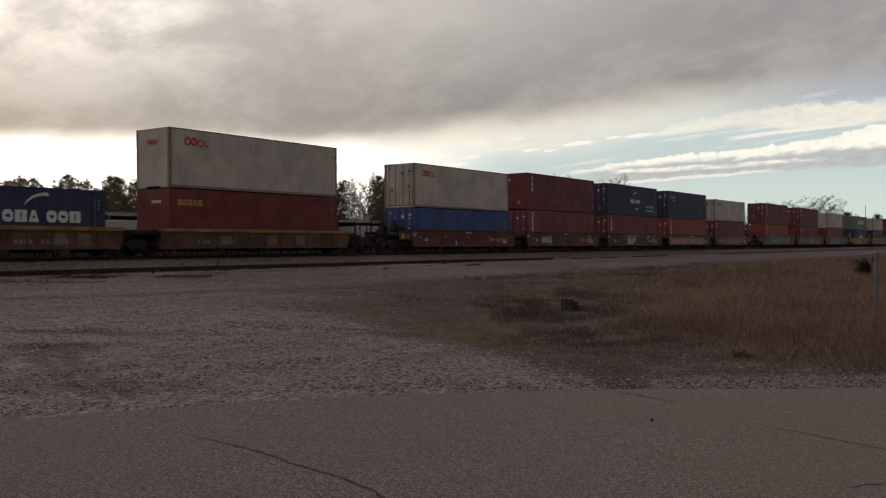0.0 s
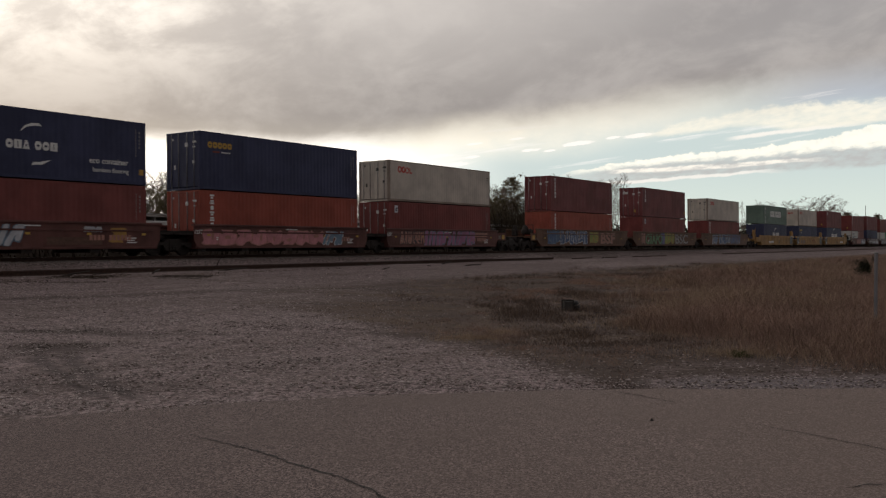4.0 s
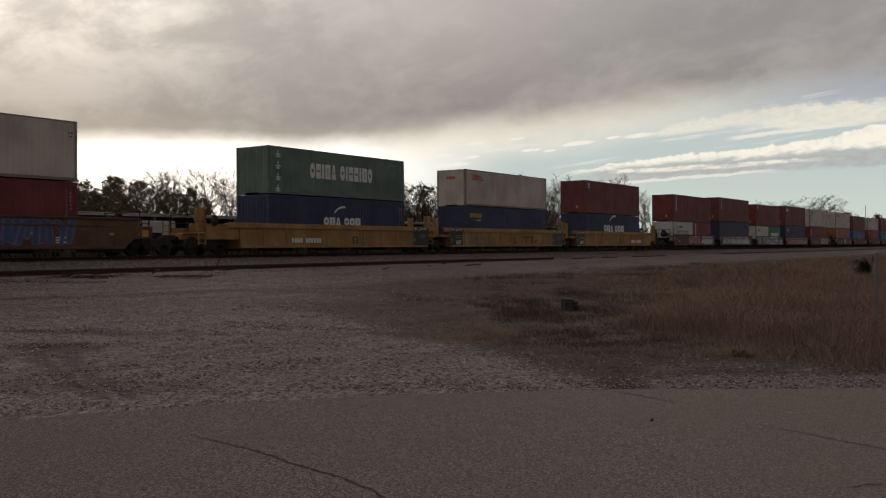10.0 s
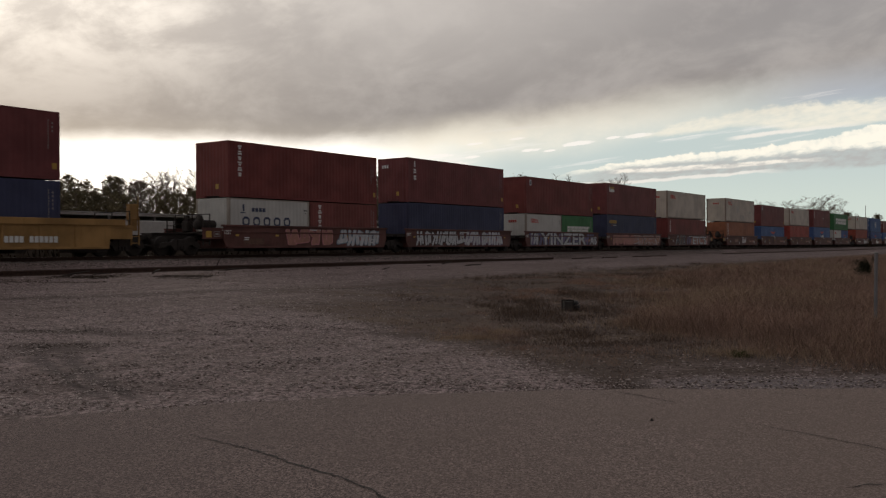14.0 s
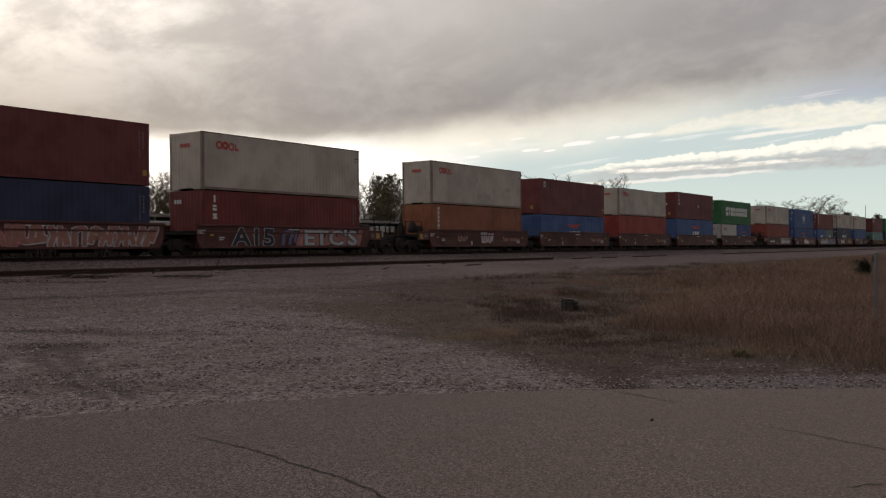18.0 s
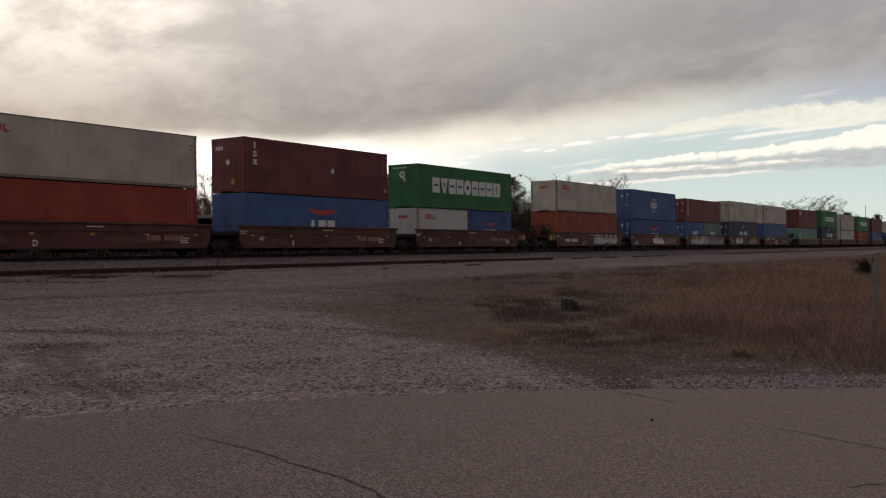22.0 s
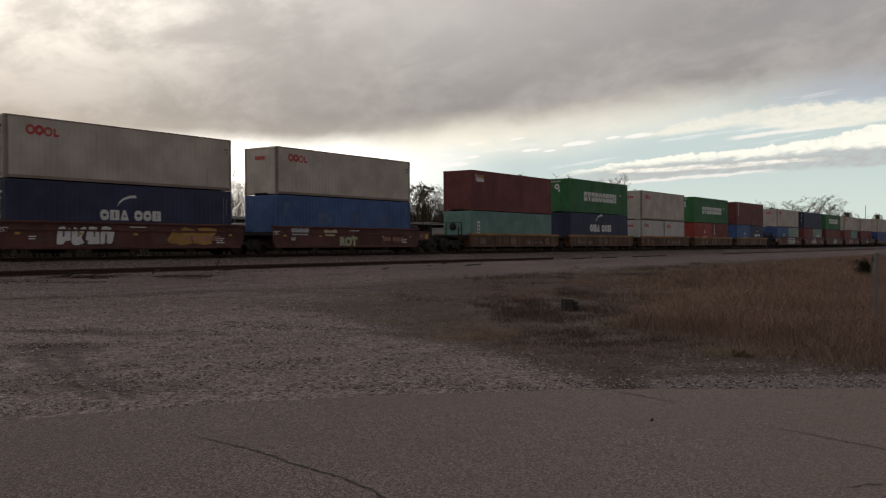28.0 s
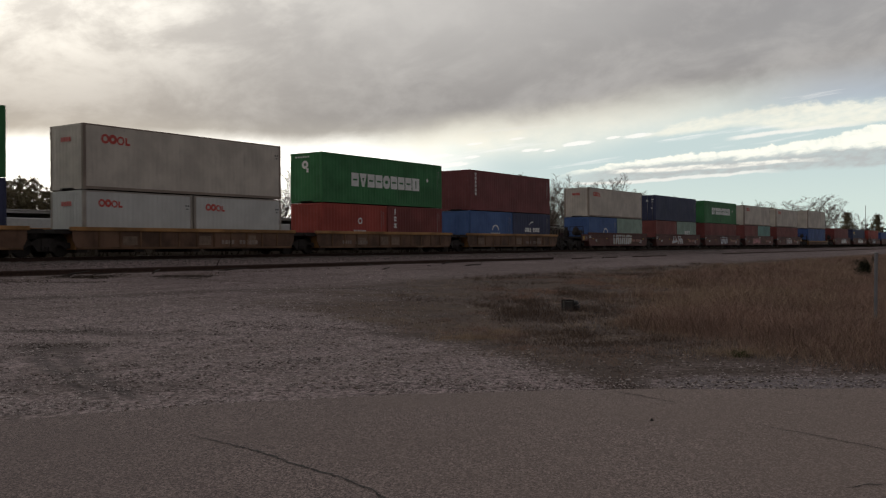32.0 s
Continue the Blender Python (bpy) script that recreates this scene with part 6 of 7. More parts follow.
def needle_pads(g, pads, per, size):
    """Clumps of needles: rounded pads (centre, radius), thicker towards their tops."""
    n = len(pads) * per
    c = np.repeat(np.array([q[0] for q in pads]), per, axis=0)
    r = np.repeat(np.array([q[1] for q in pads]), per)[:, None]
    d = g.normal(0, 1, (n, 3))
    d /= np.linalg.norm(d, axis=1)[:, None]
    p = c + d * r * np.abs(g.normal(0, 0.74, (n, 1))) * (1.15, 1.15, 0.75)
    a, b = g.normal(0, 1, (n, 3)), g.normal(0, 1, (n, 3))
    a *= size * g.uniform(0.5, 1.3, (n, 1)) / np.linalg.norm(a, axis=1)[:, None]
    b *= size * g.uniform(0.3, 0.8, (n, 1)) / np.linalg.norm(b, axis=1)[:, None]
    v = np.stack([p - a, p + b * 0.5, p + a, p - b], 1)
    return v.reshape(-1, 3), np.arange(4 * n).reshape(-1, 4)


def pine(seed, height, crown_low, width, pads=58, top=0.45):
    """A tall pine: bare lower trunk, limbs that end in rounded pads of needles with sky between them."""
    r, g = random.Random(seed), np.random.default_rng(seed)
    tree = new("pine_tree")
    lean = (r.uniform(-0.5, 0.5), r.uniform(-0.3, 0.3))
    put("trunk", tube("trunk", [((0, 0, -0.3), 0.22, (0, 0, 1)), ((lean[0] * 0.4, lean[1] * 0.4, height * 0.45), 0.16, (0, 0, 1)), ((lean[0], lean[1], height * 0.96), 0.03, (0, 0, 1))], 7), BARK, tree)
    blobs, limbs = [], []
    for i in range(pads):
        t = (i + r.random()) / pads
        z = height * (crown_low + (0.965 - crown_low) * t)
        belly = math.sin(math.pi * min(1.0, 0.22 + 0.70 * t)) ** 0.8
        rad = width * belly * (r.uniform(0.25, 1.0) if t < 0.93 else 0.15)
        a = i * 2.4 + r.uniform(-0.6, 0.6)
        f = z / height
        axis = np.array((lean[0] * f, lean[1] * f, 0.0))
        c = axis + np.array((rad * math.cos(a), rad * math.sin(a), z))
        pr = r.uniform(0.46, 0.88) * (1.0 - top * t)
        blobs.append((c, pr))
        limbs.append((axis + np.array((0, 0, z - 0.30 * rad - 0.1)), c, 0.055, 0.018))
        if r.random() < 0.6:
            off = np.array((r.gauss(0, 0.7), r.gauss(0, 0.7), r.gauss(0.1, 0.4)))
            blobs.append((c + off, pr * r.uniform(0.5, 0.8)))
            limbs.append((c, c + off, 0.02, 0.012))
    for _ in range(5):
        z, a = height * r.uniform(0.25, max(0.3, crown_low)), r.uniform(0, 6.283)
        limbs.append((np.array((0, 0, z)), np.array((math.cos(a), math.sin(a), z + r.uniform(-0.2, 0.5))) * (1, 1, 1), 0.035, 0.01))
    put("branchwork", mesh_of("branchwork", *twig_tubes(limbs)), BARK, tree)
    put("crown", mesh_of("crown", *needle_pads(g, blobs, 80, 0.14)), NEEDLES, tree)
    return tagged(tree, "dark green pine with an open ragged crown", "tree", "trees beyond the railway")


def bare_tree(seed, height, leaders, splay, thick, leaves=0):
    """A leafless tree: a short bole that divides into rising leaders, each set with side branches and fine twigs."""
    r = random.Random(seed)
    tree = new("bare_tree")
    big, fine_twigs, sprigs, tips = [], [], [], []

    def grow(p, d, length, rad, level):
        n = (7, 6, 3)[level]
        p, d = np.array(p, float), np.array(d, float)
        for i in range(n):
            t = i / n
            q = p + d * length / n
            r0, r1 = max(0.013, rad * (1 - 0.80 * t)), max(0.010, rad * (1 - 0.80 * (t + 1 / n)))
            (big if level < 2 else fine_twigs).append((p, q, r0, r1))
            if i > 0 or level:
                for _ in range((2 if leaders < 4 else 1, 2, 3)[level]):
                    a = r.uniform(0, 6.283)
                    out = np.array((math.cos(a), math.sin(a), r.uniform(-0.15, 0.55)))
                    nd = d * r.uniform(0.55, 0.95) + out * r.uniform(0.65, 1.0)
                    nd /= np.linalg.norm(nd)
                    reach = length * (1 - 0.55 * t) * r.uniform(0.28, 0.50)
                    if level < 2:
                        grow(q, nd, reach, max((0.030, 0.018)[level], r1 * 0.70), level + 1)
                    else:
                        sprigs.append((q, q + (nd + 0.25 * out) * max(0.42, reach * r.uniform(0.7, 1.4))))
            p = q
            d = d + np.array((r.gauss(0, 0.10), r.gauss(0, 0.10), (0.02, 0.03, -0.02)[level]))
            d /= np.linalg.norm(d)
        tips.append(p)

    bole = height * r.uniform(0.12, 0.22)
    big.append((np.array((0, 0, -0.3)), np.array((0.05, 0, bole)), thick * 1.25, thick))
    for i in range(leaders):
        a = i * 6.283 / leaders + r.uniform(-0.5, 0.5)
        s = splay * r.uniform(0.5, 1.15) if leaders > 1 else 0.03
        d = np.array((math.sin(s) * math.cos(a), math.sin(s) * math.sin(a), math.cos(s)))
        grow((0.05, 0, bole * r.uniform(0.8, 1.0)), d, (height - bole) * r.uniform(0.80, 1.0), thick * 0.95, 0)
    top = max(t[2] for t in tips)
    tv, tf = twig_tubes(fine_twigs)
    g = np.random.default_rng(seed)
    e = g.normal(0, 0.0085, (len(sprigs), 3))
    sv = np.stack([np.array([q[0] for q in sprigs]) - e, np.array([q[0] for q in sprigs]) + e, np.array([q[1] for q in sprigs])], 1).reshape(-1, 3)
    twig_faces = [tuple(f) for f in tf] + [(len(tv) + 3 * i, len(tv) + 3 * i + 1, len(tv) + 3 * i + 2) for i in range(len(sprigs))]
    put("trunk", mesh_of("trunk", *twig_tubes(big)), BARK, tree, Matrix.Diagonal((1, 1, height / top, 1)), "grey-brown trunk and limbs")
    put("twigwork", mesh_of("twigwork", np.concatenate([tv, sv]), twig_faces), BARK, tree, Matrix.Diagonal((1, 1, height / top, 1)), "fine bare twigs")
    if leaves:
        V, F = leaf_cloud(g, tips[::4], leaves, 0.28, 0.11)
        put("crown", mesh_of("crown", V, F), DRYLEAF, tree, Matrix.Diagonal((1, 1, height / top, 1)), "sparse dry brown leaves")
        return tagged(tree, "winter tree with sparse dry brown leaves", "tree", "trees beyond the railway")
    return tagged(tree, "leafless winter tree with fine grey twigs", "tree", "trees beyond the railway")


def evergreen_bush(seed, height, width):
    r, g = random.Random(seed), np.random.default_rng(seed)
    tree = new("cedar_tree")
    put("trunk", tube("trunk", [((0, 0, -0.2), 0.16, (0, 0, 1)), ((0, 0, height * 0.9), 0.03, (0, 0, 1))], 6), BARK, tree)
    pads = []
    for i in range(70):
        t = r.random()
        rad = width * (1 - t) ** 0.6 * r.uniform(0.3, 1.0)
        a = r.uniform(0, 6.283)
        pads.append((np.array((rad * math.cos(a), rad * math.sin(a), 0.6 + (height - 0.8) * t)), r.uniform(0.35, 0.6)))
    put("crown", mesh_of("crown", *needle_pads(g, pads, 62, 0.19)), NEEDLES, tree)
    return tagged(tree, "dense dark evergreen with a pointed crown", "tree", "trees beyond the railway")


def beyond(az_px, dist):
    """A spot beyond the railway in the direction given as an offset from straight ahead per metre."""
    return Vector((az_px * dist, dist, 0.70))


def build_trees():
    kinds = {
        "p": [pine(11, 13.0, 0.48, 2.4, 64, 0.2), pine(12, 13.0, 0.55, 2.7, 60, 0.15), pine(13, 13.0, 0.42, 2.3, 66, 0.2), pine(14, 13.0, 0.56, 2.6, 56, 0.15)],
        "d": [pine(15, 9.0, 0.42, 2.5, 58, 0.3), pine(16, 9.0, 0.36, 2.8, 62, 0.25), pine(17, 9.0, 0.46, 2.2, 50, 0.3)],
        "n": [pine(18, 11.0, 0.16, 1.2, 55, 0.5), pine(19, 11.0, 0.22, 1.3, 50, 0.5)],
        "v": [bare_tree(21, 13.0, 3, 0.30, 0.17), bare_tree(22, 13.0, 2, 0.18, 0.19), bare_tree(23, 13.0, 2, 0.25, 0.17), bare_tree(24, 13.0, 4, 0.34, 0.16)],
        "w": [bare_tree(25, 12.5, 6, 0.55, 0.13), bare_tree(26, 12.5, 5, 0.62, 0.14), bare_tree(27, 12.5, 7, 0.50, 0.12)],
        "l": [bare_tree(28, 11.5, 3, 0.35, 0.16, 8), bare_tree(29, 11.5, 2, 0.35, 0.16, 10)],
        "s": [bare_tree(30, 14.0, 2, 0.14, 0.12)],
        "c": [evergreen_bush(31, 6.5, 2.0), evergreen_bush(32, 6.5, 1.7)],
    }
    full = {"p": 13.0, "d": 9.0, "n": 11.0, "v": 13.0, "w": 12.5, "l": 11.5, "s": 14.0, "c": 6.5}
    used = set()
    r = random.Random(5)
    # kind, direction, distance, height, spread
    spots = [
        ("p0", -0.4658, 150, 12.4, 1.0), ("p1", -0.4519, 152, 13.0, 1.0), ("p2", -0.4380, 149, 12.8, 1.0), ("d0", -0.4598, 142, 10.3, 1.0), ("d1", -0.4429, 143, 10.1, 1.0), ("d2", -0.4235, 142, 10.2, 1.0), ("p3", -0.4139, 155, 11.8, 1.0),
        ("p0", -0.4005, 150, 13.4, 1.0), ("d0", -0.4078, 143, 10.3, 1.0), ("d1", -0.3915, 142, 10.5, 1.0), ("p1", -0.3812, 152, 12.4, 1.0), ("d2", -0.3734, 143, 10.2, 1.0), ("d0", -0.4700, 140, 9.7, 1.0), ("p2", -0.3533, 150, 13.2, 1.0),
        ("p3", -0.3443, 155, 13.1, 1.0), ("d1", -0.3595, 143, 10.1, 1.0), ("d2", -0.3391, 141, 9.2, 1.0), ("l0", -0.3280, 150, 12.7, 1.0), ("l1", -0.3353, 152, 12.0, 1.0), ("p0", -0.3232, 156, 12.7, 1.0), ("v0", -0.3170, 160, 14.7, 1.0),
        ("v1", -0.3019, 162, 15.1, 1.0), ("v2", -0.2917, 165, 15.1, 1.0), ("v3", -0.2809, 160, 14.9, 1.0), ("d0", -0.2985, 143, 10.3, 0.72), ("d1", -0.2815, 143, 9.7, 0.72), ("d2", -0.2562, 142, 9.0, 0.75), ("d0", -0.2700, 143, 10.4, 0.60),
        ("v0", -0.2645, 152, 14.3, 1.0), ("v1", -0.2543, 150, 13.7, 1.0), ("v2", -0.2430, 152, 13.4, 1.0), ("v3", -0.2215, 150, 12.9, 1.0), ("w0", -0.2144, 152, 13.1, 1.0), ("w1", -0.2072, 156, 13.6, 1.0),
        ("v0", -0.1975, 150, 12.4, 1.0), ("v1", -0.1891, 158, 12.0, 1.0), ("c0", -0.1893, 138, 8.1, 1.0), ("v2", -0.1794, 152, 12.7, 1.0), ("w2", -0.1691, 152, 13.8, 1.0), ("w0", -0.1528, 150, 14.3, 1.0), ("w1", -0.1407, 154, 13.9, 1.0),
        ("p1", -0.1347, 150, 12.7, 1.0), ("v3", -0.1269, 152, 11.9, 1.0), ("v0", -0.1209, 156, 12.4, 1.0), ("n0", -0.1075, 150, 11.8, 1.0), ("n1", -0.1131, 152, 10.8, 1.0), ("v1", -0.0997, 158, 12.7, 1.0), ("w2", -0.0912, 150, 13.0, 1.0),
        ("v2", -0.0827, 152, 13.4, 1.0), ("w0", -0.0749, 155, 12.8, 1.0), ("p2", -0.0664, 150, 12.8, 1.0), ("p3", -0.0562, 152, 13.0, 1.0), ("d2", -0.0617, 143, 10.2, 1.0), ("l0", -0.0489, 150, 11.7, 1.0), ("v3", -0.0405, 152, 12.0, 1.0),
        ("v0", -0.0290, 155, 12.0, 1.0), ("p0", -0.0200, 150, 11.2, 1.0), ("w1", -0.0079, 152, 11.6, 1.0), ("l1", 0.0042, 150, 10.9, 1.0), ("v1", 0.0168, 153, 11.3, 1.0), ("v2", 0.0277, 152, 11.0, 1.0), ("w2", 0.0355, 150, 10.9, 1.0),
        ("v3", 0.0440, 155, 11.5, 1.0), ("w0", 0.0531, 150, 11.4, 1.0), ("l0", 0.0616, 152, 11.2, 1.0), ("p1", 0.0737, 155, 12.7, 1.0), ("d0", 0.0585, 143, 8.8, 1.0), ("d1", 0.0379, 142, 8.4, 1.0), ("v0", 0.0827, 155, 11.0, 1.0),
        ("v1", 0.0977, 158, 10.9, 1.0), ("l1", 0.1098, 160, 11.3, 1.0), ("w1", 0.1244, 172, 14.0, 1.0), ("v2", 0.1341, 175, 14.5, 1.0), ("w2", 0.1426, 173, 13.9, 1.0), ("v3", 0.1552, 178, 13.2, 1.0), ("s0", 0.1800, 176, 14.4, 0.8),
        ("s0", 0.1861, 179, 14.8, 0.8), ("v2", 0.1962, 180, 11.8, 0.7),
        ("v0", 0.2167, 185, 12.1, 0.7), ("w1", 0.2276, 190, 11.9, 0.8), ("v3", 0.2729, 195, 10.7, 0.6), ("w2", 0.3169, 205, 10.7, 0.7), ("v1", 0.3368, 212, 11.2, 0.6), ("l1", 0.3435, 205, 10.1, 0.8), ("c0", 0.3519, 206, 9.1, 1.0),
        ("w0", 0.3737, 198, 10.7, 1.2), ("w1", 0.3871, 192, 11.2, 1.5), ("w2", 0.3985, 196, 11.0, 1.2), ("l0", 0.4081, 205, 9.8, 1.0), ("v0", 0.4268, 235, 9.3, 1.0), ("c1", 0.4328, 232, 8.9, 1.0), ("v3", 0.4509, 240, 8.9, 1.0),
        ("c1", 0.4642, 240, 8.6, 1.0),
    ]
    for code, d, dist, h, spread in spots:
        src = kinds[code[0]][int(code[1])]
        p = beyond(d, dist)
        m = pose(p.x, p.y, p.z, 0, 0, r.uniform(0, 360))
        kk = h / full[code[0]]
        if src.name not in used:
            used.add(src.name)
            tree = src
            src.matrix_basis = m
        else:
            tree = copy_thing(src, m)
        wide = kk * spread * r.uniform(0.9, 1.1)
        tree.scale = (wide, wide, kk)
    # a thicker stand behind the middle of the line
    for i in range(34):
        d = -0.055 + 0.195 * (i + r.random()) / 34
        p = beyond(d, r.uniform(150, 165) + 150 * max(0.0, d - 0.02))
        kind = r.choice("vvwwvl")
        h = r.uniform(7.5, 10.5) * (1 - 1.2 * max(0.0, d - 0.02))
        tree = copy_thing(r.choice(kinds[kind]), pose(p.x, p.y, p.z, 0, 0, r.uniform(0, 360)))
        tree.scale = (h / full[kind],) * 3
    # tangled undergrowth at the foot of the trees
    g = np.random.default_rng(19)
    n = 20000
    d = np.concatenate([g.uniform(-0.50, 0.46, 13000), g.uniform(-0.13, 0.15, 7000)])
    dist = np.where(d < 0.1, g.uniform(134, 152, n), g.uniform(172, 205, n) + 60 * np.clip(d - 0.2, 0, 1))
    bx, by = d * dist, dist
    tall = (1.2 + 3.4 * patches(d * 60, d * 0, 1.0, 5) + 1.4 * patches(d * 240, d * 0, 1.0, 6)) * g.uniform(0.35, 1.0, n)
    tall *= 1.0 + 1.1 * ease(d, -0.14, -0.06) * ease(d, 0.16, 0.10)
    lean = g.normal(0, 0.35, (n, 2)) * tall[:, None]
    foot = np.stack([bx, by, np.full(n, 0.5)], 1)
    head = foot + np.stack([lean[:, 0], lean[:, 1], tall], 1)
    w = np.stack([g.uniform(0.02, 0.06, n), np.zeros(n), np.zeros(n)], 1)
    v = np.stack([foot - w, foot + w, head], 1).reshape(-1, 3)
    ob = put("undergrowth", mesh_of("undergrowth", v, np.arange(3 * n).reshape(-1, 3)), BRUSH)
    tagged(ob, "tangled grey-brown undergrowth below the trees", "undergrowth", kind="stuff")
    # far wood that closes the view
    g = np.random.default_rng(9)
    cs = []
    for i in range(1500):
        x = g.uniform(-0.62, 0.75)
        dist = g.uniform(240, 330) if x < 0.36 else g.uniform(300, 420)
        hmax = (7.5 if x < 0.36 else 8.0) * (0.75 + 0.5 * noise.noise((x * 30, 0, 0)))
        cs.append((x * dist, dist, 0.7 + abs(hmax) * g.uniform(0.05, 1.0)))
    V, F = leaf_cloud(g, cs, 26, 1.2, 0.75, 0.8)
    ob = put("far_wood", mesh_of("far_wood", V, F), foliage("far_wood_leaves", (0.03, 0.03, 0.018), (0.07, 0.06, 0.04)))
    tagged(ob, "dark winter wood along the horizon", "woods", kind="stuff")


def patches(x, y, scale, seed):
    """Smooth random patches between 0 and 1, for arrays."""
    x, y = np.asarray(x) * scale + 100.0, np.asarray(y) * scale + 100.0
    i, j = np.floor(x).astype(int), np.floor(y).astype(int)
    u, v = x - i, y - j
    u, v = u * u * (3 - 2 * u), v * v * (3 - 2 * v)

    def h(a, b):
        n = np.sin(a * 127.1 + b * 311.7 + seed * 74.7) * 43758.5453
        return n - np.floor(n)

    return (h(i, j) * (1 - u) + h(i + 1, j) * u) * (1 - v) + (h(i, j + 1) * (1 - u) + h(i + 1, j + 1) * u) * v


def ease(x, a, b):
    t = np.clip((x - a) / (b - a), 0, 1)
    return t * t * (3 - 2 * t)


def heights(x, y):
    return np.array([surface_z(s, l) for s, l in zip(x * AL.x + y * AL.y, x * AC.x + y * AC.y)])


def weed_cover(x, y):
    """How thick and how tall the dry growth stands at a place."""
    across = x * AC.x + y * AC.y
    wave = 1.6 * (patches(x, y, 0.45, 3) - 0.5) + 0.8 * (patches(x, y, 1.6, 4) - 0.5)
    edge = np.interp(x, [p[0] for p in WEED_FRONT], [p[1] for p in WEED_FRONT])
    left = ease(x + 3.2 + 2.2 * wave, -1.0, 3.0)
    front = ease(y - edge + 0.8 * wave, -0.3, 1.6)
    cover = left * front * ease(across + 2.5 * wave, 23.0, 16.0)
    grass_edge = np.interp(x, (2.4, 3.25, 4.1, 4.6, 5.2, 6.0, 12.0), (17.5, 15.0, 13.2, 11.8, 10.6, 10.0, 9.6))
    tall = ease(x / y + 0.12 * wave, 0.13, 0.38) * ease(y - grass_edge + 1.4 * wave, -0.8, 5.0) * ease(across, 22.5, 13.0)
    return cover, tall


def blades(name, mat, label, x, y, per, spread, height, lean, width, rng, category="grass"):
    """Tufts of thin bent blades; arrays hold one value a tuft."""
    z = heights(x, y) - 0.01
    n = len(x) * per
    k = np.repeat(np.arange(len(x)), per)
    bx, by = x[k] + rng.normal(0, 1, n) * spread[k], y[k] + rng.normal(0, 1, n) * spread[k]
    h = height[k] * rng.uniform(0.35, 1.15, n)
    a, t = rng.uniform(0, 6.283, n), rng.uniform(0, 6.283, n)
    w = width * (0.0012 + 0.0001 * y[k]) * rng.uniform(0.6, 1.5, n)
    out = h * lean[k] * rng.uniform(0.15, 1.1, n)
    dx, dy = w * np.cos(a), w * np.sin(a)
    lx, ly = out * np.cos(t), out * np.sin(t)
    v = np.empty((n, 5, 3))
    v[:, 0] = np.stack([bx - dx, by - dy, z[k]], 1)
    v[:, 1] = np.stack([bx + dx, by + dy, z[k]], 1)
    v[:, 2] = np.stack([bx + 0.4 * lx + 0.7 * dx, by + 0.4 * ly + 0.7 * dy, z[k] + 0.62 * h], 1)
    v[:, 3] = np.stack([bx + 0.4 * lx - 0.7 * dx, by + 0.4 * ly - 0.7 * dy, z[k] + 0.62 * h], 1)
    v[:, 4] = np.stack([bx + lx, by + ly, z[k] + h], 1)
    f = np.array([(0, 1, 2), (0, 2, 3), (3, 2, 4)])[None] + 5 * np.arange(n)[:, None, None]
    me = bpy.data.meshes.new(name)
    me.from_pydata(v.reshape(-1, 3), [], f.reshape(-1, 3))
    me.update()
    return tagged(put(name, me, mat), label, category, kind="stuff")


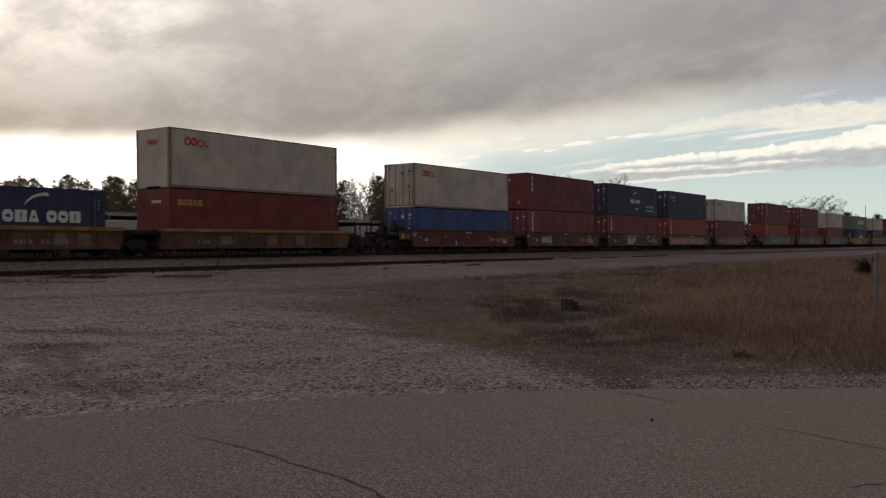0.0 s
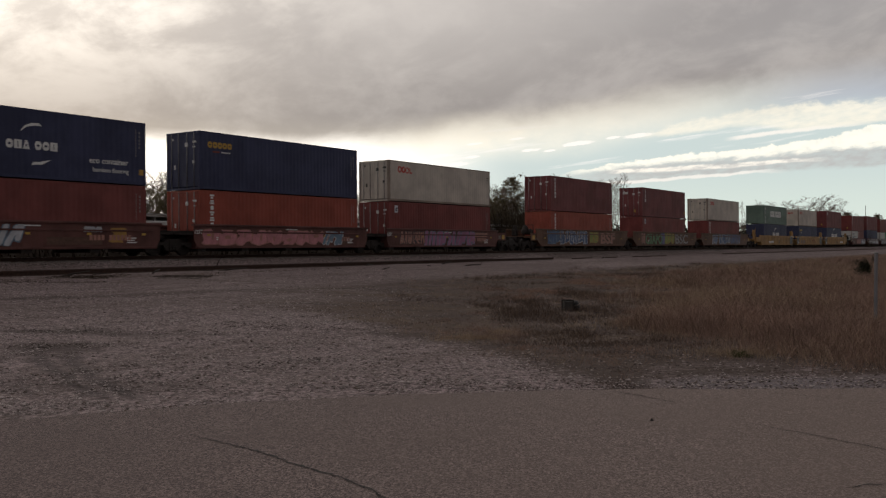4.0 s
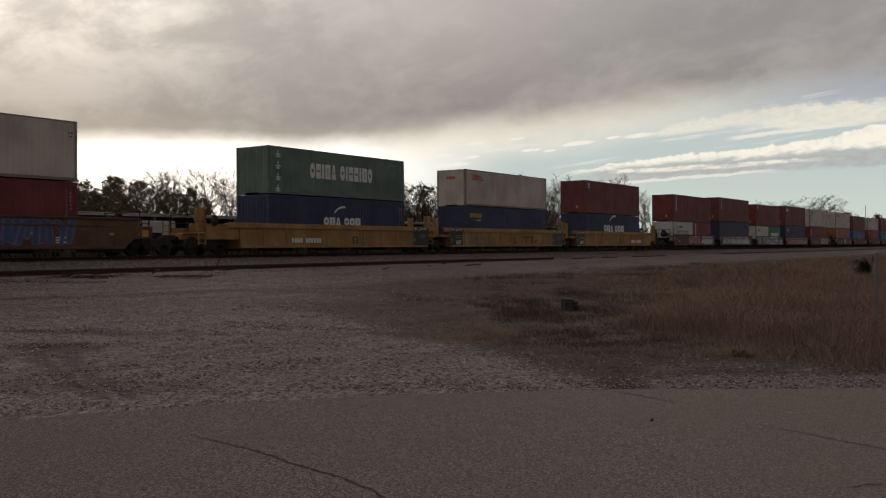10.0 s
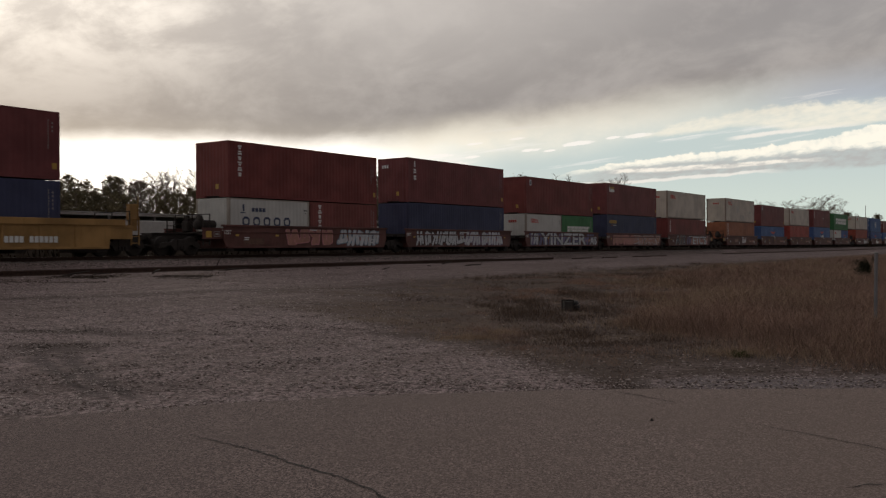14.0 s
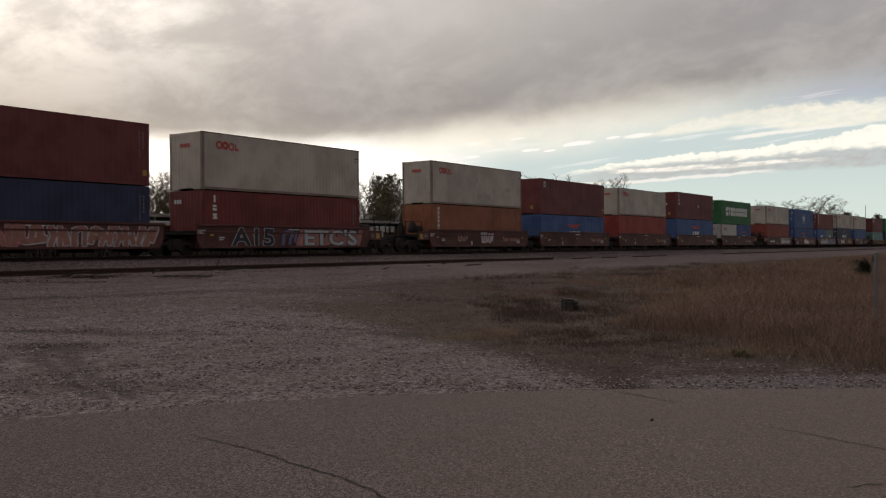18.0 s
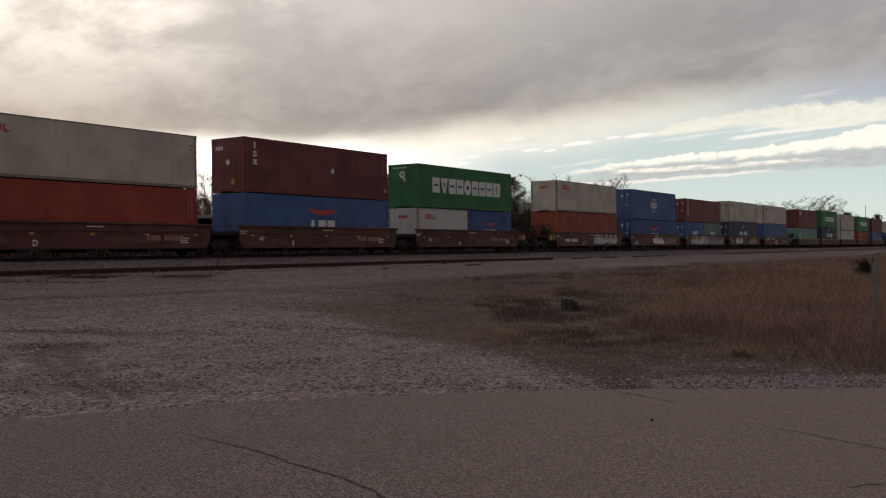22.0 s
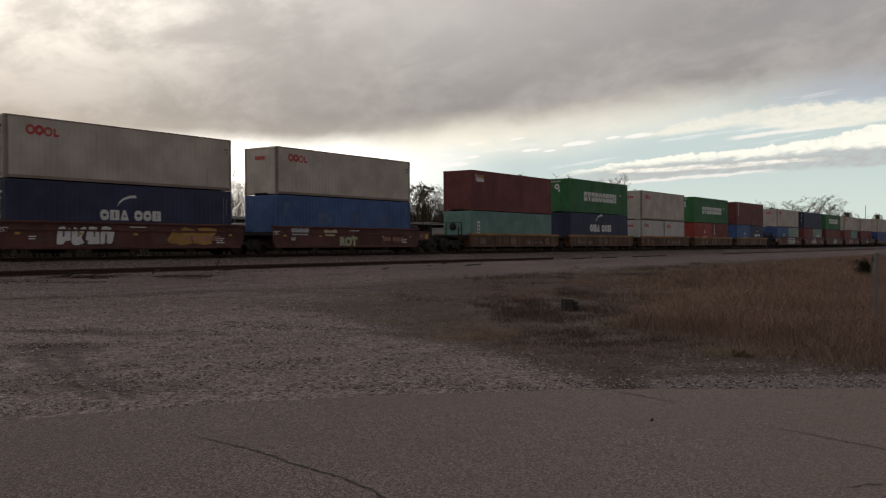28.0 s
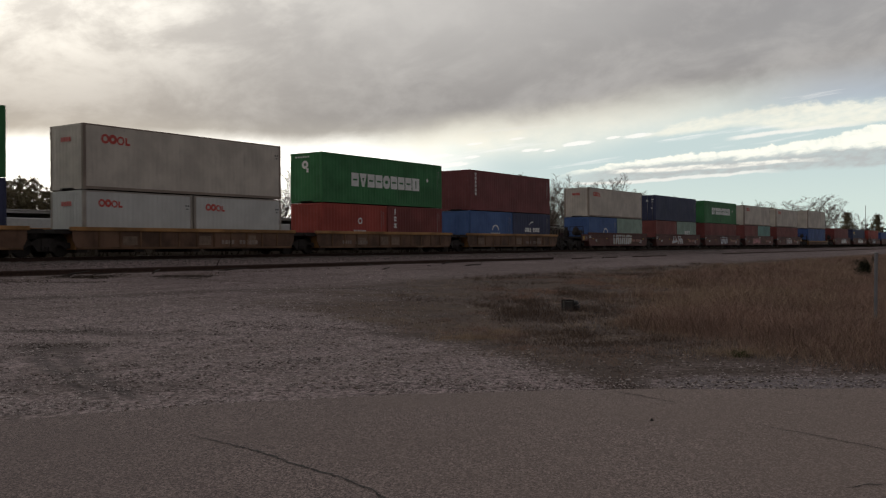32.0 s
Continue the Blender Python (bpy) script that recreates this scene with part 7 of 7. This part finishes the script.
def build_weeds():
    g = np.random.default_rng(2)
    n = 130000
    y = 10.6 * (110 / 10.6) ** g.random(n)
    x = g.uniform(-4.5, 0.52 * y + 2, n)
    cover, tall = weed_cover(x, y)
    lush = patches(x, y * 0.8, 0.42, 8) * 0.5 + patches(x, y, 1.3, 9) * 0.3 + patches(x, y, 3.1, 10) * 0.2
    keep = g.random(n) < cover * (0.04 + 0.96 * tall ** 0.8) * (0.20 + 1.0 * lush)
    x, y, tall, lush = x[keep], y[keep], tall[keep], lush[keep]
    pick = np.clip(g.random(len(x)) + 0.8 * (patches(x, y * 0.7, 0.5, 17) - 0.5) + 0.06 + 0.48 * (1 - tall), 0, 0.985 + 0.014 * g.random(len(x)))
    size = (0.10 + 0.36 * tall) * (0.30 + 1.15 * lush) * g.uniform(0.7, 1.2, len(x))
    for name, mat, lo, hi, label, k in (("dry_grass", WEEDS, 0.0, 0.72, "dense dry brown broom grass on the yard", 1.0), ("weed_stems", TWIGS, 0.72, 0.985, "dark dead weed stems among the grass", 0.9), ("pale_straw", STRAW, 0.985, 1.0, "pale dry straw stalks among the grass", 1.1)):
        m = (pick >= lo) & (pick < hi)
        blades(name, mat, label, x[m], y[m], 8, 0.08 + 0.20 * size[m], size[m] * k, 1.15 + 0.5 * (1 - tall[m]), 0.75, g)
    # open ground between: twiggy dead weeds in loose clumps, thin tan grass, leaf litter
    n = 90000
    y = 10.2 * (75 / 10.2) ** g.random(n)
    x = g.uniform(-6.5, 0.5 * y + 1, n)
    cover, tall = weed_cover(x, y + 0.3)
    lumps = patches(x, y * 0.9, 0.55, 12) * 0.5 + patches(x, y, 1.7, 13) * 0.3 + patches(x, y, 4.0, 14) * 0.2
    keep = (g.random(n) < (0.002 + 0.998 * cover * ease(x / y, -0.07, 0.05)) * (1 - 0.85 * tall) * ease(lumps, 0.36, 0.70)) & (y > 10.3)
    x, y, lumps, tall = x[keep], y[keep], lumps[keep], tall[keep]
    tan = patches(x, y * 0.8, 0.38, 21) + 0.35 * (patches(x, y, 1.4, 22) - 0.5)
    pick = g.random(len(x))
    rise = ease(y, 11.5, 17.0) * (0.35 + 1.3 * ease(lumps, 0.45, 0.8))
    for name, mat, m, label, hh, lean, wide in (
            ("low_weeds", TWIGS, (tan < 0.60) & (pick < 0.62), "low dark twiggy dead weeds on the soil", 0.13, 1.1, 0.8),
            ("flattened_grass", WEEDS, (tan >= 0.60) & (pick < 0.75), "flattened tan grass in thin patches", 0.09, 1.8, 0.8),
            ("leaf_litter", LITTER, (pick >= 0.75) | ((tan < 0.60) & (pick >= 0.62)), "dark leaf litter on soil and gravel", 0.03, 2.6, 1.3)):
        blades(name, mat, label, x[m], y[m], 8, np.full(m.sum(), 0.10), hh * rise[m] + 0.012, np.full(m.sum(), lean), wide, g)
    # tan tufts at the front of the soil
    tx, ty = np.concatenate([g.normal(0.45, 0.32, 130), g.normal(1.1, 0.22, 60), g.normal(4.2, 0.35, 120)]), np.concatenate([g.normal(15.8, 0.35, 130), g.normal(16.9, 0.3, 60), g.normal(13.4, 0.25, 120)])
    blades("tan_tufts", STRAW, "small tan grass tufts at the edge of the soil", tx, ty, 8, np.full(len(tx), 0.07), g.uniform(0.05, 0.16, len(tx)), np.full(len(tx), 1.2), 0.8, g)
    # a heap of dark bark and twigs where the soil meets the road
    tx, ty = g.normal(2.0, 0.17, 90), 10.15 + np.abs(g.normal(0, 0.28, 90))
    blades("bark_heap", LITTER, "dark bark and twigs piled beside the road", tx, ty, 9, np.full(90, 0.09), np.full(90, 0.022), np.full(90, 3.0), 1.2, g, "litter")
    # litter gathered in lines: along the road's edge and across the yard
    bx, by = [], []
    for y0, w, x0, x1, count in ((33.0, 0.6, -13.6, -11.8, 260), (34.6, 0.6, -10.4, -8.6, 200), (29.6, 0.4, -14.5, -11.0, 90), (16.1, 0.25, -7.8, -4.6, 90), (17.5, 0.30, -4.2, -1.0, 60), (13.8, 0.35, -6.4, -5.2, 60)):
        px = g.uniform(x0, x1, count)
        bx += list(px)
        by += list(y0 + 0.8 * (patches(px, px * 0, 0.5, y0) - 0.5) + g.normal(0, w, count))
    for px in g.uniform(-6.0, 5.5, 520):
        if patches(px, 0.0, 1.3, 31) > g.uniform(0.15, 0.8):
            bx.append(px)
            by.append(road_edge(px) + 0.03 + abs(g.normal(0, 0.05)))
    bx, by = np.array(bx), np.array(by)
    blades("litter_line", LITTER, "dark twigs and litter gathered in lines", bx, by, 8, np.full(len(bx), 0.07), 0.018 + 0.0010 * by, np.full(len(bx), 3.0), 1.6, g, "litter")
    # a green weed and a few leaning stalks at the front
    gx, gy = 4.15 + g.normal(0, 0.06, 30), 13.1 + g.normal(0, 0.10, 30)
    blades("green_weed", GREENS, "small green weed at the front of the dry grass", gx, gy, 10, np.full(30, 0.03), np.full(30, 0.10), np.full(30, 0.9), 1.2, g, "weed")
    # tall thin stalks standing over the grass
    n = 800
    y = 12.5 * (70 / 12.5) ** g.random(n)
    x = g.uniform(-1, 0.5 * y + 1, n)
    cover, tall = weed_cover(x, y)
    keep = g.random(n) < cover * tall * 0.8
    x, y = x[keep], y[keep]
    blades("seed_stalk", STRAW, "tall thin seed stalks over the dry grass", x, y, 2, np.full(len(x), 0.04), g.uniform(0.4, 0.75, len(x)), np.full(len(x), 0.3), 0.35, g)


def stone_paint(name, lo, hi):
    m, k, b = material(name)
    rnd = k.node("ShaderNodeNewGeometry").outputs["Random Per Island"]
    c = k.mix(k.step(rnd, 0.0, 1.0), lo, hi)
    k.put(b.inputs["Base Color"], k.mix(k.step(k.noise(obj_co(k), 60.0, 3.0, 0.6), 0.4, 0.7, 0.0, 0.4), c, (0.2, 0.16, 0.14)))
    b.inputs["Roughness"].default_value = 0.9
    b.inputs["Specular IOR Level"].default_value = 0.2
    return m


def build_gravel():
    g = np.random.default_rng(8)
    base = np.array([(1, 0, 0), (-1, 0, 0), (0, 1, 0), (0, -1, 0), (0, 0, 0.42), (0, 0, -0.4)])
    fc = np.array([(0, 2, 4), (2, 1, 4), (1, 3, 4), (3, 0, 4), (2, 0, 5), (1, 2, 5), (3, 1, 5), (0, 3, 5)])
    pale = stone_paint("mixed_gravel_stone", (0.16, 0.134, 0.126), (0.54, 0.465, 0.44))
    brown = stone_paint("dark_clods_and_gap_shade", (0.035, 0.026, 0.022), (0.15, 0.112, 0.092))
    # the first row strews dark flecks that imitate shade between the gravel stones
    for name, paint, count, y0, y1, r0, r1, label in (("dark_chips", brown, 16000, 9.2, 40.0, 0.010, 0.028, "dark flecks standing for the shade between gravel stones"), ("loose_gravel", pale, 90000, 9.0, 30.0, 0.008, 0.024, "loose grey and pale gravel stones on the yard"), ("soil_clods", brown, 26000, 10.2, 24.0, 0.008, 0.024, "dark clods and bits of bark on the weedy soil"), ("larger_stones", pale, 3500, 9.2, 46.0, 0.022, 0.045, "larger pale and dark stones scattered over the yard")):
        y = y0 * (y1 / y0) ** (g.random(count) ** 1.15)
        x = g.uniform(-0.5 * y - 1, 0.5 * y + 1)
        edge = np.array([road_edge(v) for v in x])
        cover, tall = weed_cover(x, y)
        heap = patches(x, y, 0.8, 41) * 0.5 + patches(x, y * 1.8, 2.5, 42) * 0.5
        near = np.clip(cover + 0.6 * ease(x, -0.5, 3.0) * ease(y, 13.0, 10.5), 0, 1)
        shy = 0.25 * cover if name == "dark_chips" else 1 - near if paint is brown else np.maximum(0.80 * cover + 0.2 * tall, 0.80 * ease(x, 0.9, 2.2) * ease(y, 10.5, 11.5))
        m = (y > edge + 0.02) & (g.random(count) > shy) & (heap > g.uniform(0.1, 0.75, count))
        x, y = x[m], y[m]
        r = g.uniform(r0, r1, len(x)) * (0.98 + 0.010 * y) * g.uniform(0.6, 1.0, len(x))
        z = heights(x, y) + r * 0.12
        v = base[None] * r[:, None, None] * g.uniform(0.5, 1.35, (len(x), 6, 3)) + np.stack([x, y, z], 1)[:, None]
        f = fc[None] + 6 * np.arange(len(x))[:, None, None]
        me = bpy.data.meshes.new(name)
        me.from_pydata(v.reshape(-1, 3), [], f.reshape(-1, 3))
        me.update()
        tagged(put(name, me, paint), label, "gravel", kind="stuff")


build_trees()
build_weeds()
build_gravel()


# ---- the yard beyond the railway and small things near by ----
SHED_WALL = plain("grey_shed_cladding", (0.16, 0.15, 0.145), 0.8, 0.1, 0.25, 0.8)
SHED_ROOF = plain("pale_metal_roofing", (0.42, 0.40, 0.39), 0.5, 0.2, 0.15, 0.6)
TRAILER = plain("white_trailer_paint", (0.44, 0.43, 0.42), 0.5, 0, 0.1)
FASCIA = plain("white_fascia_paint", (0.72, 0.70, 0.68), 0.5, 0, 0.08)
TIMBER = plain("grey_weathered_timber", (0.26, 0.24, 0.23), 0.9, 0, 0.3)
GLASS = plain("dark_window_glass", (0.02, 0.022, 0.025), 0.1, 0, 0.1, 3.0, 0)


def build_bank():
    """Brush on the added bank, which closes the bright gap under the train."""
    g = np.random.default_rng(12)
    V, F = [], []
    for i in range(26000):
        s, l = g.uniform(-60, 330), g.uniform(40.8, 43.5)
        h = g.uniform(0.15, 0.75) * (0.75 + 0.4 * noise.noise((s * 0.2, l, 0)))
        p = at(s, l, ground_z(s, l) - 0.02)
        a, b = g.uniform(0, 6.283), g.uniform(0, 6.283)
        w = g.uniform(0.02, 0.06)
        q = Vector((math.cos(a) * w, math.sin(a) * w, 0))
        t = Vector((math.cos(b), math.sin(b), 0)) * h * 0.4
        o = len(V)
        V += [p - q, p + q, p + t + q * 0.6 + Vector((0, 0, h)), p + t - q * 0.6 + Vector((0, 0, h * 0.9))]
        F.append((o, o + 1, o + 2, o + 3))
    ob = put("lineside_brush", mesh_of("lineside_brush", V, F), BANK_BRUSH)
    tagged(ob, "dark brush added beyond the track to close the under-car gap", "brush", kind="stuff")


def build_shed():
    """A long open-fronted shed that runs along the railway."""
    long, deep, eave, bay = 150.0, 11.0, 4.15, 5.0
    shed = new("open_shed")
    p = at(72, 71, 0.70)
    shed.matrix_basis = pose(p.x, p.y, p.z, 0, 0, TURN)
    tagged(shed, "long open-fronted shed with pale metal roof on posts", "shed")
    roof = prism("roof", [(-0.6, eave), (-0.6, eave + 0.07), (deep / 2, eave + 0.22), (deep + 0.3, eave + 0.07), (deep + 0.3, eave), (deep / 2, eave + 0.12)], -long / 2, long / 2)
    put("roof", roof, SHED_ROOF, shed, pose(0, 0, 0, 0, 0, 90))
    put("fascia", boxes("fascia", [(-long / 2, long / 2, -0.06, 0.0, eave - 0.20, eave - 0.02)]), FASCIA, shed, pose(0, -0.2, 0))
    post = boxes("post", [(-0.12, 0.12, -0.12, 0.12, -0.1, eave - 0.02)], 0.01)
    for i in range(int(long / bay) + 1):
        put("post", post, TIMBER, shed, pose(-long / 2 + i * bay, 0.1, 0))
    put("back_wall", boxes("back_wall", [(-long / 2, long / 2, 0, 0.15, -0.1, eave)]), SHED_WALL, shed, pose(0, deep - 0.3, 0))
    put("rail", boxes("rail", [(-long / 2, long / 2, -0.03, 0.03, 1.15, 1.32)]), TIMBER, shed, pose(0, 0.0, 0))


def trailer(name="box_trailer"):
    t = new(name)
    put("body", boxes("body", [(-3.6, 3.6, -1.2, 1.2, 0.95, 3.45)], 0.06), TRAILER, t)
    put("chassis", boxes("chassis", [(-3.4, 3.4, -0.5, 0.5, 0.70, 0.95)], 0.02), BLACK, t)
    wheel = tube("wheel", [((0, -0.14, 0), 0.50, (0, 1, 0)), ((0, 0.14, 0), 0.50, (0, 1, 0))], 14)
    for x in (-2.4, -1.3, 2.5):
        for y in (-1.0, 1.0):
            put("wheel", wheel, BLACK, t, pose(x, y, 0.5))
    return tagged(t, "white box trailer parked under the shed", "trailer", "trailers under the shed")


def pickup():
    t = new("pickup_truck")
    put("body", prism("body", [(-2.6, 0.5), (2.6, 0.5), (2.65, 1.0), (1.3, 1.15), (0.75, 1.75), (-0.6, 1.8), (-0.85, 1.15), (-2.6, 1.15)], -0.92, 0.92), TRAILER, t)
    put("side_window", prism("side_window", [(-0.7, 1.18), (1.05, 1.18), (0.68, 1.66), (-0.52, 1.7)], -0.935, -0.925), GLASS, t)
    wheel = tube("wheel", [((0, -0.12, 0), 0.38, (0, 1, 0)), ((0, 0.12, 0), 0.38, (0, 1, 0))], 14)
    for x in (-1.6, 1.7):
        for y in (-0.82, 0.82):
            put("wheel", wheel, BLACK, t, pose(x, y, 0.38))
    return tagged(t, "white pickup truck parked beyond the railway", "truck", "parked pickup trucks")


def build_yard():
    first = trailer()
    spots = [(6, 69.0), (17, 68.8), (29.5, 69.1), (41, 68.9), (53, 69.0), (68, 68.8), (86, 69.1), (104, 68.9)]
    for i, (s, l) in enumerate(spots):
        p = at(s, l, 0.70)
        m = pose(p.x, p.y, p.z, 0, 0, TURN + (3 if i % 2 else -4))
        if i == 0:
            first.matrix_basis = m
        else:
            copy_thing(first, m)
    first = pickup()
    for i, (s, l) in enumerate(((20, 62), (33, 60), (47, 63), (64, 61), (90, 62))):
        p = at(s, l, 0.70)
        m = pose(p.x, p.y, p.z, 0, 0, TURN + (20 if i % 2 else 188))
        if i == 0:
            first.matrix_basis = m
        else:
            copy_thing(first, m)


def build_near():
    # pale marker post at the edge of the weeds
    post = new("marker_post")
    put("post", boxes("post", [(-0.029, 0.029, -0.025, 0.025, -0.2, 1.38)], 0.010), plain("bleached_post", (0.185, 0.185, 0.195), 0.8, 0, 0.2), post)
    put("cap", boxes("cap", [(-0.036, 0.036, -0.03, 0.03, 1.38, 1.41)], 0.01), GALV, post)
    post.matrix_basis = pose(7.96, 17.24, 0.0, 0, 1.2, 20)
    tagged(post, "thin pale marker post standing in dry weeds", "post")
    # dark shrub in the weeds
    g = np.random.default_rng(44)
    r = random.Random(44)
    shrub = new("shrub")
    V, F, tips = branches(r, 0.7, 0.03, 0.7, 2, kids=(3, 4), first=0.1)
    put("stems", mesh_of("stems", V, F), BARK, shrub)
    cs = [(r.gauss(0, 0.24), r.gauss(0, 0.24), 0.62 + r.gauss(0, 0.26)) for _ in range(60)]
    V, F = leaf_cloud(g, cs, 50, 0.10, 0.06, 1.0)
    put("crown", mesh_of("crown", V, F), foliage("dark_shrub_leaves", (0.016, 0.019, 0.011), (0.045, 0.046, 0.026)), shrub)
    shrub.matrix_basis = pose(18.55, 41.2, -0.06)
    shrub.scale = (0.58, 0.58, 0.80)
    tagged(shrub, "small dark evergreen shrub among dry weeds", "shrub")
    # small dark crate with a bundle beside it
    crate = new("crate")
    dark = plain("tarred_wood", (0.026, 0.022, 0.02), 0.8)
    grey = plain("dull_grey_board", (0.055, 0.049, 0.045), 0.85)
    put("board", boxes("board", [(-0.16, 0.16, -0.15, 0.15, 0.03, 0.30)], 0.01), grey, crate)
    rail = boxes("batten", [(-0.19, 0.19, -0.025, 0.025, -0.02, 0.02)], 0.006)
    stile = boxes("stile", [(-0.02, 0.02, -0.025, 0.025, 0.0, 0.33)], 0.006)
    for z in (0.02, 0.33):
        for y in (-0.16, 0.16):
            put("batten", rail, dark, crate, pose(0, y, z))
    for x in (-0.17, 0.17):
        for y in (-0.16, 0.16):
            put("stile", stile, dark, crate, pose(x, y, 0))
    crate.matrix_basis = pose(2.95, 22.2, 0.02, 0, 0, 12)
    crate.scale = (0.62, 0.62, 0.80)
    tagged(crate, "small dark wooden crate with grey boards in the weeds", "crate")
    bundle = new("bundle")
    rings = [((-0.11 + 0.022 * i, 0, 0.012 * math.sin(i * 2.3)), 0.115 * (1 - ((i - 5) / 6.2) ** 4) * (1 + 0.05 * math.sin(i * 1.7)) + 0.01, (1, 0, 0)) for i in range(11)]
    put("wrap", tube("wrap", rings, 12), RUBBER, bundle)
    put("cord", tube("cord", [((-0.02, 0, 0), 0.128, (1, 0, 0)), ((0.0, 0, 0), 0.130, (1, 0, 0))], 12), BARK, bundle)
    bundle.matrix_basis = pose(3.12, 22.28, 0.15, 0, 70, 20)
    tagged(bundle, "round black wrapped bundle leaning on a crate", "bundle")
    # sticks and timber scraps along the siding
    stick = tube("stick", [((-0.5, 0, 0), 0.03, (1, 0, 0)), ((0, 0.03, 0.02), 0.035, (1, 0, 0)), ((0.5, 0, 0), 0.02, (1, 0, 0))], 6)
    dry = plain("old_scrap_timber", (0.045, 0.034, 0.028), 0.9)
    rr = random.Random(6)
    for s, l in ((31, 34.0), (30.2, 33.9), (26, 33.9), (44, 29.6), (47.5, 29.4), (52, 29.2), (40, 28.0), (57, 29.8), (43, 27.2), (66, 30.0), (38, 30.4), (35, 27.0), (24, 29.9), (21.5, 29.8), (20.5, 30.1), (22.3, 29.6), (26.5, 29.7), (28, 29.9)):
        p = at(s, l, ground_z(s, l) + 0.05)
        ob = put("stick", stick, dry, None, pose(p.x, p.y, p.z, rr.uniform(-10, 10), rr.uniform(-14, 6), TURN + rr.uniform(-40, 40)))
        k = rr.uniform(0.5, 1.3)
        ob.scale = (k, k, k)
        tagged(ob, "dark scrap of timber lying on the gravel", "stick", "scraps beside the siding")
    up = put("stick", stick, dry, None, pose(*at(30.6, 33.6, ground_z(30.6, 33.6) + 0.22), 0, -62, TURN))
    up.scale = (0.6, 0.8, 0.8)
    tagged(up, "dark broken stick standing up from the gravel", "stick", "scraps beside the siding")
    # heaps of dead weeds by the siding
    g = np.random.default_rng(77)
    V, F = [], []
    for s0, l0, w, n in ((19.9, 28.9, 0.9, 420), (21.5, 29.2, 0.7, 160), (23.4, 27.4, 0.9, 380), (17.0, 27.9, 1.2, 120), (27.0, 28.6, 1.6, 120), (31.0, 28.8, 2.0, 120)):
        for _ in range(n):
            s, l = g.normal(s0, w), g.normal(l0, 0.28)
            p = at(s, l, ground_z(s, l) - 0.01)
            a, b = g.uniform(0, 6.283), g.uniform(0, 6.283)
            h = g.uniform(0.02, 0.11)
            q = Vector((math.cos(a), math.sin(a), 0)) * 0.012
            t = Vector((math.cos(b), math.sin(b), 0)) * g.uniform(0.02, 0.3)
            o = len(V)
            V += [p - q, p + q, p + t + Vector((0, 0, h))]
            F.append((o, o + 1, o + 2))
    ob = put("dead_weeds", mesh_of("dead_weeds", V, F), foliage("grey_dead_weeds", (0.03, 0.024, 0.016), (0.13, 0.10, 0.07)))
    tagged(ob, "flattened dead weeds beside the siding rail", "weeds", kind="stuff")
    # far radio mast
    mast = put("radio_mast", tube("radio_mast", [((0, 0, 0), 0.35, (0, 0, 1)), ((0, 0, 26), 0.16, (0, 0, 1))], 5), GALV, None, pose(0.452 * 600, 600, 0.6))
    tagged(mast, "thin grey radio mast far behind the trees", "mast")


build_bank()
build_shed()
build_yard()
build_near()


# ---- what moves: the train rolls by and its wheels turn ----
def place_at(s, t):
    u = t - HALFWAY
    return s - SPEED * u - 0.5 * SLOWING * u * u


def motions():
    for thing, s, z in MOVERS:
        walk(thing, [(t, track_pose(place_at(s, t), TRACK, z)) for t in (0.0, 8.0, 16.0, 24.0, 32.0)])
    # every wheelset turns alike: the first is keyed, the rest share its keys
    turn = [(i / FPS, pose(0, 0, 0, 0, math.degrees((place_at(0, i / FPS) - place_at(0, 0)) / 0.457) % 360, 0)) for i in range(int(32 * FPS) + 1)]
    walk(WHEELS[0], turn)
    keys = WHEELS[0].animation_data
    for w in WHEELS[1:]:
        w.rotation_mode = "QUATERNION"
        w.animation_data_create()
        w.animation_data.action = keys.action
        w.animation_data.action_slot = keys.action_slot


motions()
